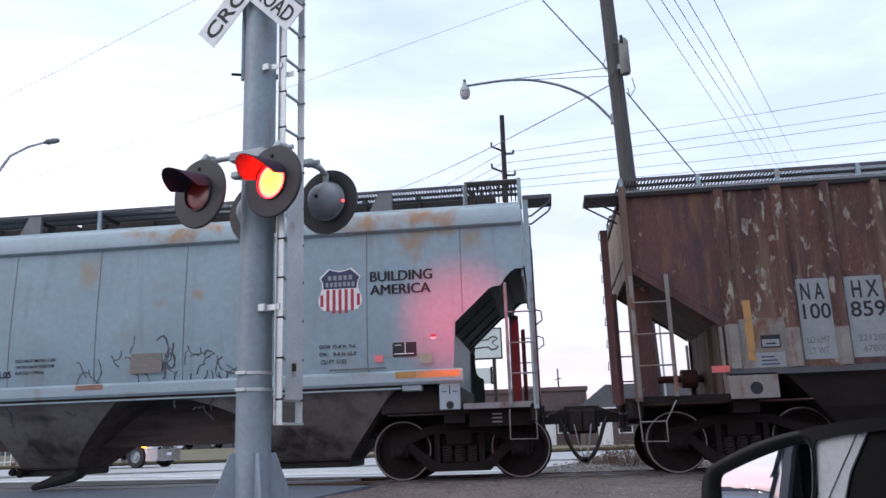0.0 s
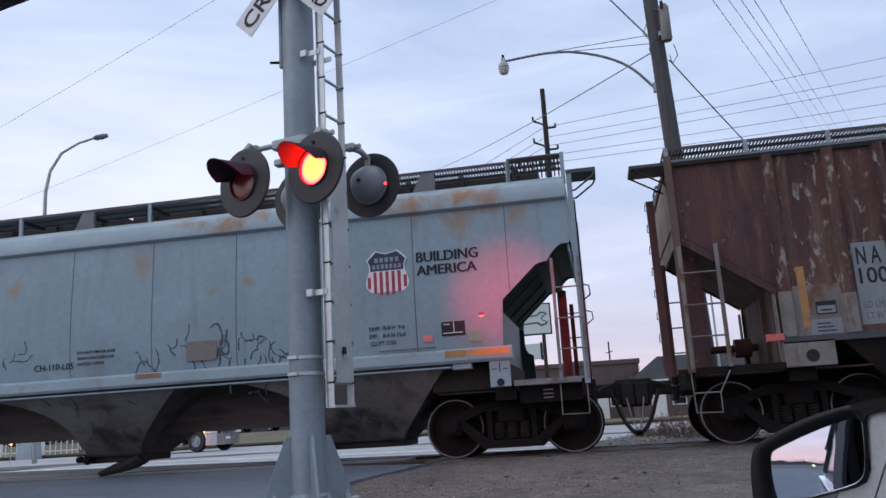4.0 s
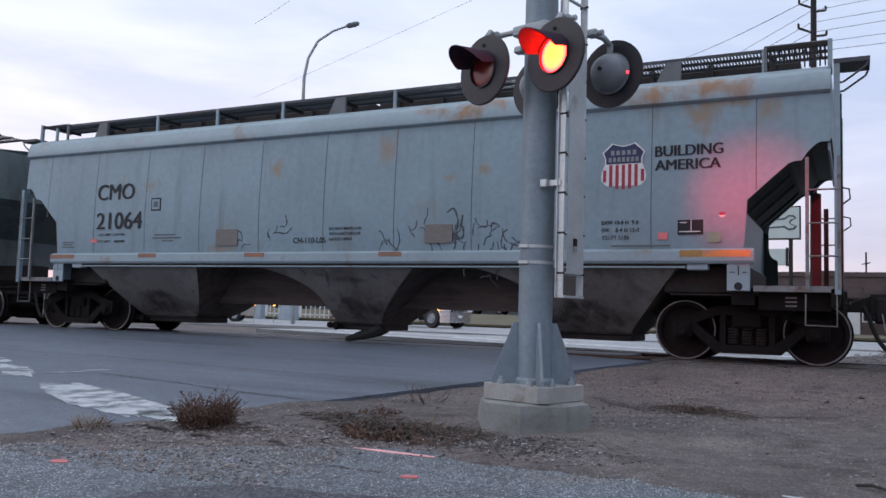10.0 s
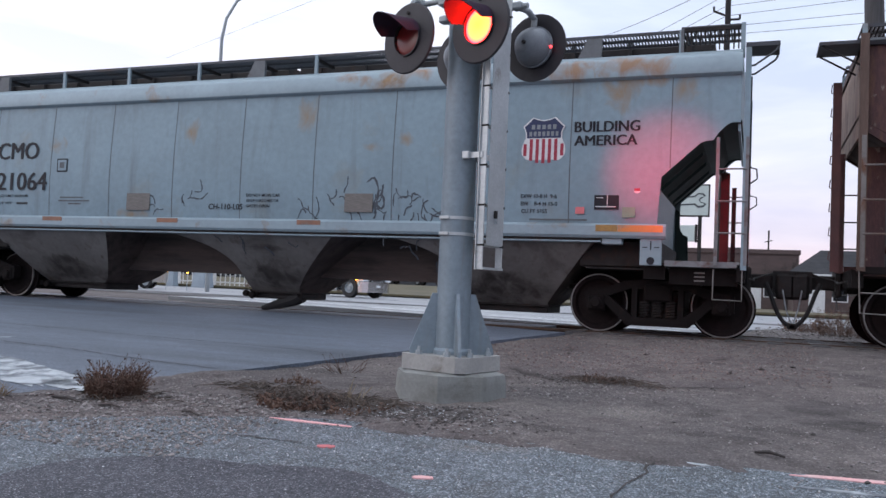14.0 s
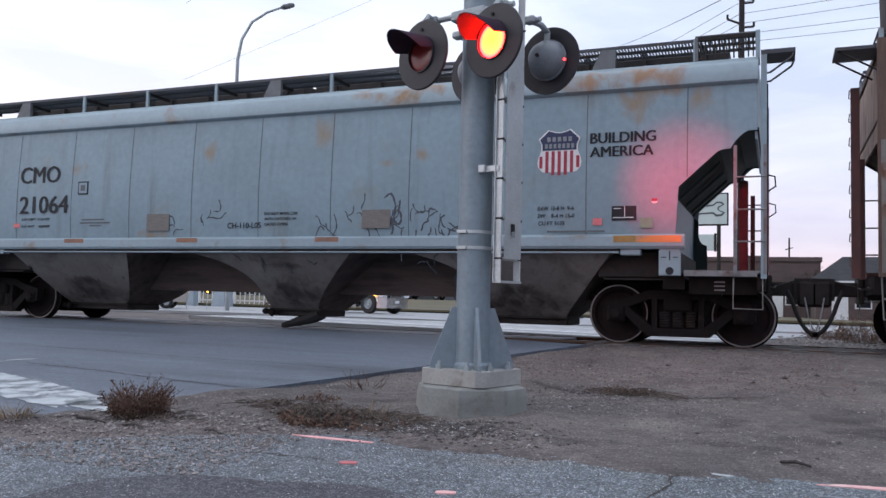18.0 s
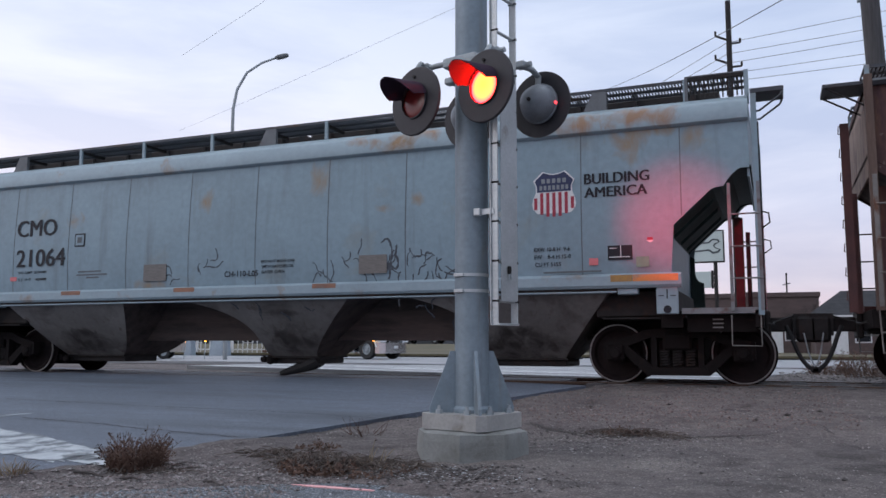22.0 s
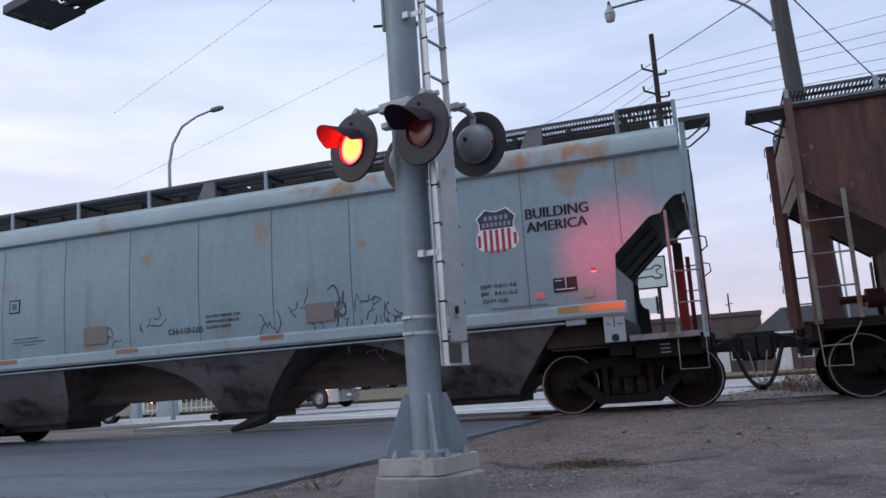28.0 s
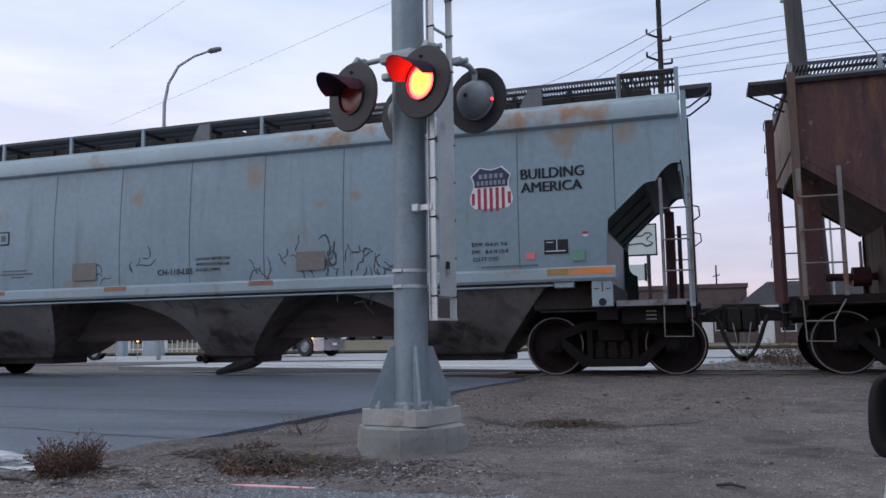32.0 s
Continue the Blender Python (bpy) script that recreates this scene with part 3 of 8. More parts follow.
def apron_edge(x):
    """Where the asphalt under the car meets the dirt."""
    return -8.62 + 0.10 * noise.noise((x * 1.1, 0, 4)) + 0.05 * noise.noise((x * 5, 0, 7)) - 0.9 * smooth_step(-2.3, -4.6, x)


def dirt(x, y):
    z = grade(max(y, -18))
    d = across(x, y)
    near = smooth_step(-12.5, -8.5, y) * (1 - smooth_step(-1.6, -1.2, y))
    z -= 0.020 * smooth_step(-0.3, 0.1, d) * (1 - smooth_step(0.4, 1.6, d)) * smooth_step(-8.4, -7.0, y) * (1 - smooth_step(-2.6, -1.4, y))
    if -9 < x < 9 and -12 < y < 12:
        z += near * (0.030 * noise.noise((x * 0.9, y * 0.9, 0)) + 0.014 * noise.noise((x * 4, y * 4, 3)) + 0.006 * noise.noise((x * 13, y * 13, 5)))
        z += 0.02 * (1 - near) * noise.noise((x * 1.5, y * 1.5, 9)) * (abs(y) > 1.7) * (y > -1)
    ragged = -0.03 if y > -6.8 else -0.10 + 0.16 * noise.noise((x * 2.2, y * 2.2, 11)) + 0.06 * noise.noise((x * 9, y * 9, 12))
    if d < ragged:
        z -= 0.10
    elif d < 0.12 and y < -6.8:
        z += 0.025 * smooth_step(-6.8, -7.4, y)
    elif y < apron_edge(x) - 0.1:
        z -= 0.045 * smooth_step(0.1, 0.4, apron_edge(x) - y)
    return z


def axis(fine_lo, fine_hi, step, far):
    a = list(np.arange(fine_lo, fine_hi, step))
    lo, hi, k = fine_lo, fine_hi, step
    while hi < far:
        a.append(hi)
        k *= 1.35
        hi += k
    k = step
    while lo > -far:
        k *= 1.35
        lo -= k
        a.append(lo)
    return sorted(a)


gx, gy = axis(-6.2, 5.2, 0.055, 2500), axis(-9.4, -1.0, 0.055, 2500)
co = [(x, y, dirt(x, y)) for y in gy for x in gx]
nx = len(gx)
fa = [(j * nx + i, j * nx + i + 1, (j + 1) * nx + i + 1, (j + 1) * nx + i) for j in range(len(gy) - 1) for i in range(nx - 1)]
me = bpy.data.meshes.new("ground")
me.from_pydata(co, [], fa)
me.materials.append(M_DIRT)
me.shade_smooth()
ground = tagged(new("ground", me), "dusty brown dirt with trampled patches", "ground", kind="structure")


def strip(name, pts_lo, pts_hi, lift, mat, label, category, depth=0.12, steps=40):
    """A paved slab between two lines of points, lying on the grade."""
    bm = bmesh.new()
    rows = []
    for i in range(steps + 1):
        t = i / steps
        a, b = pts_lo[0].lerp(pts_lo[1], t), pts_hi[0].lerp(pts_hi[1], t)
        row = []
        for k in range(9):
            p = a.lerp(b, k / 8)
            row.append((p.x, p.y, grade(p.y) + lift))
        rows.append(row)
    top = [[bm.verts.new(p) for p in r] for r in rows]
    low = [[bm.verts.new((p[0], p[1], p[2] - depth)) for p in (r[0], r[-1])] for r in rows]
    for i in range(steps):
        for k in range(8):
            bm.faces.new((top[i][k], top[i + 1][k], top[i + 1][k + 1], top[i][k + 1]))
        bm.faces.new((low[i][0], low[i + 1][0], top[i + 1][0], top[i][0]))
        bm.faces.new((top[i][8], top[i + 1][8], low[i + 1][1], low[i][1]))
    for i in (0, steps):
        bm.faces.new([low[i][0], *top[i], low[i][1]])
    bmesh.ops.recalc_face_normals(bm, faces=bm.faces[:])
    return tagged(part(name, bm, mat), label, category, kind="structure")


def on_road(along, side):
    return EDGE + U * along + V * side


road = strip("road", (on_road(-16, -15.5), on_road(3.55, -15.5)), (on_road(-16, 0), on_road(3.55, 0)), 0.015, M_ROAD, "worn blue-grey road running over the level crossing", "road", steps=60)
road_far = strip("road_beyond_track", (on_road(7.3, -15.5), on_road(21.5, -15.5)), (on_road(7.3, 0.3), on_road(21.5, 0.3)), 0.008, M_FARROAD, "pale worn road surface beyond the track", "road", steps=12)
far_street = strip("far_street", (Vector((-140, 16.2, 0)), Vector((140, 16.2, 0))), (Vector((-140, 33, 0)), Vector((140, 33, 0))), 0.06, M_FARROAD, "pale concrete street beyond the railway", "road", steps=14)
back_street = strip("back_street", (Vector((-200, 66, 0)), Vector((200, 66, 0))), (Vector((-200, 84, 0)), Vector((200, 84, 0))), 0.05, M_FARROAD, "second pale street further off", "road", steps=8)
verge = strip("verge", (Vector((-200, 33.2, 0)), Vector((200, 33.2, 0))), (Vector((-200, 65.8, 0)), Vector((200, 65.8, 0))), 0.25, M_GRASS, "strip of dull winter grass between the streets", "verge", steps=8)
# asphalt apron under the parked car; its edge to the dirt is ragged
bm = bmesh.new()
ax = [-120, -60, -30, -15, *np.arange(-9, 8, 0.09), 15, 30, 60, 120]
rows = []
for x in ax:
    e = apron_edge(x)
    rows.append([(x, y, grade(max(y, -18)) + 0.006 - 0.05 * (k == 0)) for k, y in enumerate((e + 0.02, e, -9.6, -10.4, -12, -16, -24, -60))])
vs = [[bm.verts.new(p) for p in r] for r in rows]
for u, v in zip(vs, vs[1:]):
    for k in range(len(u) - 1):
        bm.faces.new((u[k], u[k + 1], v[k + 1], v[k]))
bmesh.ops.recalc_face_normals(bm, faces=bm.faces[:])
apron = tagged(part("pavement", bm, M_ASPHALT), "old coarse grey asphalt with cracks and paint marks", "asphalt", kind="structure")


def blotch(name, cx, cy, rx, ry, lift, mat, parent, wob=0.25, seg=36, turn=0.0, seed=0):
    """A thin flat patch with an uneven outline that lies on the grade."""
    bm = bmesh.new()
    ring = []
    for k in range(seg):
        a = k * math.tau / seg
        q = 1 + wob * noise.noise((math.cos(a) * 1.7 + seed, math.sin(a) * 1.7, seed * 3.1))
        x, y = rx * q * math.cos(a), ry * q * math.sin(a)
        x, y = cx + x * math.cos(turn) - y * math.sin(turn), cy + x * math.sin(turn) + y * math.cos(turn)
        ring.append((x, y, grade(y) + lift))
    lo = [bm.verts.new((x, y, z - 0.02)) for x, y, z in ring]
    hi = [bm.verts.new(p) for p in ring]
    bm.faces.new(hi)
    for k in range(seg):
        bm.faces.new((lo[k], lo[(k + 1) % seg], hi[(k + 1) % seg], hi[k]))
    bmesh.ops.recalc_face_normals(bm, faces=bm.faces[:])
    return part(name, bm, mat, parent)


blotch("patch", -2.0, -10.65, 1.25, 0.95, 0.010, M_PATCH, apron, 0.18, turn=0.2, seed=2)
# survey marks sprayed on the asphalt
for nm, (x0, y0), (x1, y1), wd, mt, sd in (("paint_mark", (-2.74, -8.74), (-2.12, -8.74), 0.022, M_PINKPAINT, 1), ("paint_mark", (0.38, -8.69), (0.98, -8.62), 0.030, M_PINKPAINT, 2),
                                           ("paint_mark", (0.39, -8.93), (0.95, -8.90), 0.026, M_PAINTLINE, 3), ("paint_mark", (-2.09, -9.27), (-1.98, -9.26), 0.03, M_REDPAINT, 4),
                                           ("paint_mark", (-4.10, -9.95), (-3.98, -9.93), 0.04, M_REDPAINT, 5), ("paint_mark", (-0.36, -8.67), (-0.20, -8.66), 0.016, M_PAINTLINE, 6),
                                           ("paint_mark", (-0.16, -8.69), (-0.02, -8.70), 0.016, M_PAINTLINE, 7), ("paint_mark", (-1.36, -9.62), (-1.26, -9.60), 0.03, M_PINKPAINT, 8)):
    blotch(nm, (x0 + x1) / 2, (y0 + y1) / 2, math.hypot(x1 - x0, y1 - y0) / 2, wd, 0.011 if y0 > -9.0 or x0 < -3 else 0.012, mt, apron, 0.3, 24, math.atan2(y1 - y0, x1 - x0), sd)


def crack(pts, wd, lift, parent, seed, mat=None):
    """A dark jagged crack that lies on the surface."""
    rnd, bm, prev = random.Random(seed), bmesh.new(), None
    line = [Vector((*p, 0)) for p in pts]
    dense = []
    for a, b in zip(line, line[1:]):
        n = max(2, int((b - a).length / 0.06))
        dense += [a.lerp(b, k / n) + Vector((rnd.uniform(-0.018, 0.018), rnd.uniform(-0.018, 0.018), 0)) for k in range(n)]
    for i, p in enumerate(dense):
        w = wd * rnd.uniform(0.4, 1.2) * (1 if 0 < i < len(dense) - 1 else 0.1)
        d = (dense[min(i + 1, len(dense) - 1)] - dense[max(i - 1, 0)]).normalized()
        s = Vector((-d.y, d.x, 0)) * w
        pair = [bm.verts.new((q.x, q.y, lift(q.x, q.y))) for q in (p - s, p + s)]
        if prev:
            bm.faces.new((prev[0], pair[0], pair[1], prev[1]))
        prev = pair
    bmesh.ops.recalc_face_normals(bm, faces=bm.faces[:])
    return part("crack", bm, mat or M_CLOD, parent)


on_apron = lambda x, y: grade(y) + 0.0105
on_dirt = lambda x, y: dirt(x, y) + 0.005
crack([(-0.30, -8.66), (-0.33, -9.0), (-0.40, -9.35), (-0.44, -9.8), (-0.60, -10.4)], 0.007, on_apron, apron, 3)
crack([(-2.75, -9.28), (-2.40, -9.25), (-2.10, -9.27)], 0.006, on_apron, apron, 4)
crack([(1.3, -8.9), (1.6, -9.5), (1.5, -10.2)], 0.010, on_apron, apron, 5)
crack([(-2.05, -5.6), (-1.7, -5.85), (-1.35, -6.2), (-1.05, -6.2), (-0.5, -5.85), (0.18, -5.65)], 0.012, on_dirt, ground, 6)
crack([(-2.1, -5.45), (-1.95, -5.62), (-1.79, -5.85), (-1.56, -5.94), (-1.32, -6.09)], 0.032, on_dirt, ground, 10)
crack([(0.42, -4.6), (0.45, -4.85), (0.55, -5.2), (0.62, -5.65)], 0.008, on_dirt, ground, 7)

# worn road paint: stop bar, lane lines


def road_mark(along0, along1, side0, side1, seed, name="road_paint"):
    bm, rnd = bmesh.new(), random.Random(seed)
    n = 48
    rows = []
    for k in range(n + 1):
        s = side0 + (side1 - side0) * k / n if abs(side1 - side0) > abs(along1 - along0) else None
        if s is not None:
            a, b = on_road(along0 + 0.10 * noise.noise((s * 1.3, seed, 0)) + rnd.uniform(-0.012, 0.012), s), on_road(along1 + 0.10 * noise.noise((s * 1.3, seed, 5)) + rnd.uniform(-0.012, 0.012), s)
        else:
            q = along0 + (along1 - along0) * k / n
            a, b = on_road(q, side0 + rnd.uniform(-0.012, 0.012)), on_road(q, side1 + rnd.uniform(-0.012, 0.012))
        rows.append([bm.verts.new((p.x, p.y, grade(p.y) + 0.0195)) for p in (a, b)])
    for u, v in zip(rows, rows[1:]):
        bm.faces.new((u[0], u[1], v[1], v[0]))
    bmesh.ops.recalc_face_normals(bm, faces=bm.faces[:])
    for f in bm.faces:
        if f.normal.z < 0:
            f.normal_flip()
    return part(name, bm, M_PAINTLINE, road)


def road_patch(x0, y0, rx, ry, turn, seed, wob=0.35):
    """Worn paint with a ragged outline."""
    bm, ring = bmesh.new(), []
    for k in range(64):
        a = k * math.tau / 64
        q = 1 + wob * noise.noise((math.cos(a) * 2.2 + seed, math.sin(a) * 2.2, seed)) + 0.5 * wob * noise.noise((math.cos(a) * 9 + seed, math.sin(a) * 9, 3))
        u, v = rx * q * math.cos(a), ry * q * math.sin(a)
        x, y = x0 + u * math.cos(turn) - v * math.sin(turn), y0 + u * math.sin(turn) + v * math.cos(turn)
        ring.append(bm.verts.new((x, y, grade(y) + 0.0192)))
    f = bm.faces.new(ring)
    bmesh.ops.recalc_face_normals(bm, faces=bm.faces[:])
    if f.normal.z < 0:
        f.normal_flip()
    bmesh.ops.triangulate(bm, faces=bm.faces[:])
    return part("road_paint", bm, M_PAINTLINE, road, "worn white road paint")


bar_turn = math.atan2(-0.87, 2.2)
road_patch(-5.95, -8.02, 1.32, 0.31, bar_turn, 1)
road_patch(-8.55, -6.95, 0.75, 0.16, bar_turn - 0.1, 2)
road_patch(-8.05, -7.05, 0.55, 0.05, 0.95, 3)
road_patch(-7.75, -6.47, 0.16, 0.035, 0.95, 4)
road_patch(-9.9, -6.28, 0.5, 0.15, bar_turn, 5)
road_patch(-4.75, -8.45, 0.35, 0.12, bar_turn, 6)
road_mark(-11.0, -4.6, -3.92, -3.80, 4)
crack([(-7.47, -6.68), (-6.14, -6.86), (-5.56, -7.0), (-4.64, -7.135), (-4.215, -7.19)], 0.011, lambda x, y: grade(y) + 0.0195, road, 8)
crack([(-9.5, -5.2), (-7.2, -5.4), (-5.0, -5.5), (-3.6, -5.7)], 0.009, lambda x, y: grade(y) + 0.0195, road, 9)
# flat white stripes for the paint and sky glints on the road beyond
for a0, a1, s0, s1 in ((7.6, 7.85, -15, 0), (8.25, 8.33, -13, -2), (8.9, 9.3, -9, 0.2), (9.7, 9.95, -15, -3), (10.6, 10.75, -15, 0), (11.8, 12.0, -11, 0), (12.6, 12.75, -15, -1)):
    bm = bmesh.new()
    q = [on_road(a, s) for a, s in ((a0, s0), (a1, s0), (a1, s1), (a0, s1))]
    bm.faces.new([bm.verts.new((p.x, p.y, grade(p.y) + 0.0125)) for p in q])
    bmesh.ops.recalc_face_normals(bm, faces=bm.faces[:])
    for f in bm.faces:
        if f.normal.z < 0:
            f.normal_flip()
    part("road_paint", bm, M_WHITE, road_far)
for y0 in (17.4, 22.6, 27.8):
    for x0 in range(-100, 100, 8):
        if abs(x0 + 8) < 45:
            part("lane_line", box((x0, y0, -0.156), (x0 + 4.5, y0 + 0.14, -0.145)), M_PAINTLINE, far_street)

# track: two rails with a flangeway between them
track = thing("railway_track", pose(0, 0, 0), "steel rails sunk in dirt and road surface", "railway track", kind="structure")
RAIL = [(-0.068, -0.16), (0.068, -0.16), (0.068, -0.148), (0.012, -0.12), (0.012, -0.045), (0.036, -0.035), (0.036, -0.006), (0.028, 0.0), (-0.028, 0.0), (-0.036, -0.006), (-0.036, -0.035), (-0.012, -0.045), (-0.012, -0.12), (-0.068, -0.148)]
for y in (-0.7525, 0.7525):
    part("rail", slab([(p[0] + y, p[1] - 0.001) for p in RAIL], "x", -140, 140), M_RAIL, track)
    part("rail_head", box((-140, y - 0.027, -0.002), (140, y + 0.027, 0.0005)), M_TREAD, track, "rail top worn bright")
# the crossing panels and ties show between the rails
for k in range(20):
    x = -18 + k * 0.75
    part("crossing_panel", box((x, -0.64, -0.15), (x + 0.74, 0.64, -0.012)), M_ROAD, track)
for k in range(46):
    x = -3 + k * 0.56 - (0.0 if k else 0.0)
    if x > -2.7:
        part("tie", box((x, -1.29, -0.18), (x + 0.22, 1.29, -0.011)), M_WOODPOLE, track)


# ---- railway wagons ----
def wheel_parts(parent, x, y_side, r):
    """One wheel: a dished disc with flange and a bright worn rim, its outer face towards y_side."""
    m = Matrix.Translation((x, y_side * 0.80, r)) @ pose(0, 0, 0, 90 * y_side, 0, 0)
    prof = [(0, 0.03), (0.09, 0.03), (0.11, -0.01), (0.20, -0.045), (r - 0.11, -0.035), (r - 0.075, 0.0), (r - 0.012, 0.0)]
    w = part("wheel", lathe([(0, -0.10), (0.12, -0.10), (r - 0.10, -0.09), (r - 0.07, -0.12), (r + 0.028, -0.128), (r + 0.028, -0.108), (r + 0.004, -0.09), (r, -0.002), (r - 0.012, 0.0), *prof[::-1][1:]], m @ pose(0, 0, 0, 180), 44), M_WHEEL, parent, smooth=35)
    part("rim", lathe([(r - 0.020, 0.001), (r - 0.001, 0.001), (r + 0.001, -0.004), (r + 0.001, -0.09), (r - 0.02, -0.09)], m @ pose(0, 0, 0, 180), 44), M_TREAD, w, "bright worn wheel rim", smooth=35)
    return w


def bogie(car, xc, r=0.435, base=1.778):
    """A two-axle freight bogie under the wagon, centred on xc."""
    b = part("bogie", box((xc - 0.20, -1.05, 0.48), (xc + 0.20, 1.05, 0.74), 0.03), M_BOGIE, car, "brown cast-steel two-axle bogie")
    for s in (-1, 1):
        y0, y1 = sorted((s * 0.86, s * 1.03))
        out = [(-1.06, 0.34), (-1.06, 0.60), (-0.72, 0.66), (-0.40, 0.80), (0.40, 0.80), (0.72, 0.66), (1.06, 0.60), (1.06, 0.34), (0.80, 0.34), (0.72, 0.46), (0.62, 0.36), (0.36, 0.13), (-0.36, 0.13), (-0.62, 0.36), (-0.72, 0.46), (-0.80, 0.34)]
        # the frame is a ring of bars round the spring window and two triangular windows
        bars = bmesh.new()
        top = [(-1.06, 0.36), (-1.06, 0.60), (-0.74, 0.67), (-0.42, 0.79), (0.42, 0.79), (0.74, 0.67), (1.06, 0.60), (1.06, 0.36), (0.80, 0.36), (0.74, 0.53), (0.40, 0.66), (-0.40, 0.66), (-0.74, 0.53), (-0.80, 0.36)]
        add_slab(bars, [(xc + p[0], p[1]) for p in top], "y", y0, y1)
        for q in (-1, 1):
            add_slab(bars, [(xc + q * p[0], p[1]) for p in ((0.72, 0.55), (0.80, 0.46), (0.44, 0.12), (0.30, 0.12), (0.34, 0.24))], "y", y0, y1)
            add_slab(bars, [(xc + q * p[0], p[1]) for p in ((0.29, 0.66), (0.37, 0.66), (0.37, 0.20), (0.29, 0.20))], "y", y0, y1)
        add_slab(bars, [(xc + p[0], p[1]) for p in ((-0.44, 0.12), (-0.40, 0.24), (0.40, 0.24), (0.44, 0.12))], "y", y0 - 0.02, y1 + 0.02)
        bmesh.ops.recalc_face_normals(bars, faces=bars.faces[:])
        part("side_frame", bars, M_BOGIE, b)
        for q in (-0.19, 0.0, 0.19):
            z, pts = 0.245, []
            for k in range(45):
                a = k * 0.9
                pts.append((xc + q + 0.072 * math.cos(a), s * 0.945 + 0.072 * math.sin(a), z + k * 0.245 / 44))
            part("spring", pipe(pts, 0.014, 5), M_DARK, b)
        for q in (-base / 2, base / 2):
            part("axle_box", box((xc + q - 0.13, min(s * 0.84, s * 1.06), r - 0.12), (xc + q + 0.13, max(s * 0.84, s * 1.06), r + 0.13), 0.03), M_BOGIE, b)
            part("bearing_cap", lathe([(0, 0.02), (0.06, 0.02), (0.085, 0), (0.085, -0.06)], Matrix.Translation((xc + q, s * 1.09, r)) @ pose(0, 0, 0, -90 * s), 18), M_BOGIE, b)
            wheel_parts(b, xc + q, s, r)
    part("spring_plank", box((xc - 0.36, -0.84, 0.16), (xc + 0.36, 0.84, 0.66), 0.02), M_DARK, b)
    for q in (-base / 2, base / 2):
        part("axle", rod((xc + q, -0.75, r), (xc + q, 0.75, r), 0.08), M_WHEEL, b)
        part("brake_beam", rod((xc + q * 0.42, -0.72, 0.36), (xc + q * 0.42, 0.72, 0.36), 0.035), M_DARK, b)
    return b


def coupler(car, x, way, pal):
    """Draw gear at a wagon's end: shank, knuckle, cut lever and air hose."""
    s = part("coupler", box((min(x, x + way * 0.42), -0.10, 0.76), (max(x, x + way * 0.42), 0.10, 0.97), 0.02), M_DARK, car, "sooty knuckle coupler")
    part("knuckle", slab([(x + way * 0.38, -0.20), (x + way * 0.70, -0.24), (x + way * 0.74, -0.04), (x + way * 0.60, 0.05), (x + way * 0.72, 0.16), (x + way * 0.62, 0.25), (x + way * 0.38, 0.20)], "z", 0.70, 1.02), M_DARK, s)
    part("striker", box((min(x, x + way * 0.08), -0.33, 0.66), (max(x, x + way * 0.08), 0.33, 1.06), 0.02), M_DARK, s)
    hose = [Vector((x + way * d, -0.34 - 0.06 * d, z)) for d, z in ((0.28, 0.84), (0.345, 0.70), (0.40, 0.52), (0.47, 0.36), (0.56, 0.24), (0.66, 0.20))]
    for _ in range(2):
        hose = [hose[0]] + [q for a, b in zip(hose, hose[1:]) for q in (a.lerp(b, 0.25), a.lerp(b, 0.75))] + [hose[-1]]
    part("air_hose", pipe(hose, 0.030), M_RUBBER, s)
    part("hose_coupling", box((x + way * 0.66 - 0.06, -0.42, 0.17), (x + way * 0.66 + 0.06, -0.33, 0.25), 0.02), M_DARK, s)
    part("hose_bracket", pipe([(x + way * 0.52, -0.26, 0.74), (x + way * 0.57, -0.30, 0.45), (x + way * 0.64, -0.36, 0.24)], 0.011, 6), M_GALV, s)
    part("knuckle_cover", box((min(x + way * 0.42, x + way * 0.70), -0.26, 0.60), (max(x + way * 0.42, x + way * 0.70), 0.10, 0.98), 0.04), M_DARK, s)
    part("cut_lever", pipe([(x + way * 0.05, -1.5, 0.86), (x + way * 0.12, -1.2, 0.84), (x + way * 0.12, -0.7, 0.88), (x + way * 0.40, -0.12, 0.99)], 0.013, 6), M_DARK, s)
    return s


def grating(x0, x1, y0, y1, z, pitch):
    bm = bmesh.new()
    for y in (y0, (y0 + y1) / 2, y1):
        add_box(bm, (x0, y - 0.012, z - 0.045), (x1, y + 0.012, z))
    n = int((x1 - x0) / pitch)
    for k in range(n + 1):
        x = x0 + k * pitch
        add_box(bm, (x - 0.011, y0, z - 0.020), (x + 0.011, y1, z - 0.006))
    return bm


def ladder(car, xs, y, z0, z1, rungs, mat, r=0.016, wide=0.05, tall=None):
    l = part("ladder", box((xs[0] - wide / 2, y - 0.02, z0), (xs[0] + wide / 2, y + 0.02, z1)), mat, car, "steel side ladder")
    part("stile", box((xs[1] - wide / 2, y - 0.02, z0), (xs[1] + wide / 2, y + 0.02, tall or z1)), mat, l)
    for z in rungs:
        part("rung", rod((xs[0], y - 0.02, z), (xs[1], y - 0.02, z), r, seg=8), mat, l)
    return l


# grey covered hopper
GC = -7.95
grey = thing("covered_hopper_wagon", pose(GC, 0, 0), "light grey covered hopper wagon with rust stains and lettering", "hopper wagon", "coupled wagons")
gl = lambda x: x - GC
Z0, Z1 = 1.43, 3.66


def half_bulge(z):
    """The sides bow outwards a little at middle height."""
    return 1.585 + 0.055 * math.sin(math.pi * min(1, max(0, (z - Z0) / (Z1 - Z0))) ** 0.8)


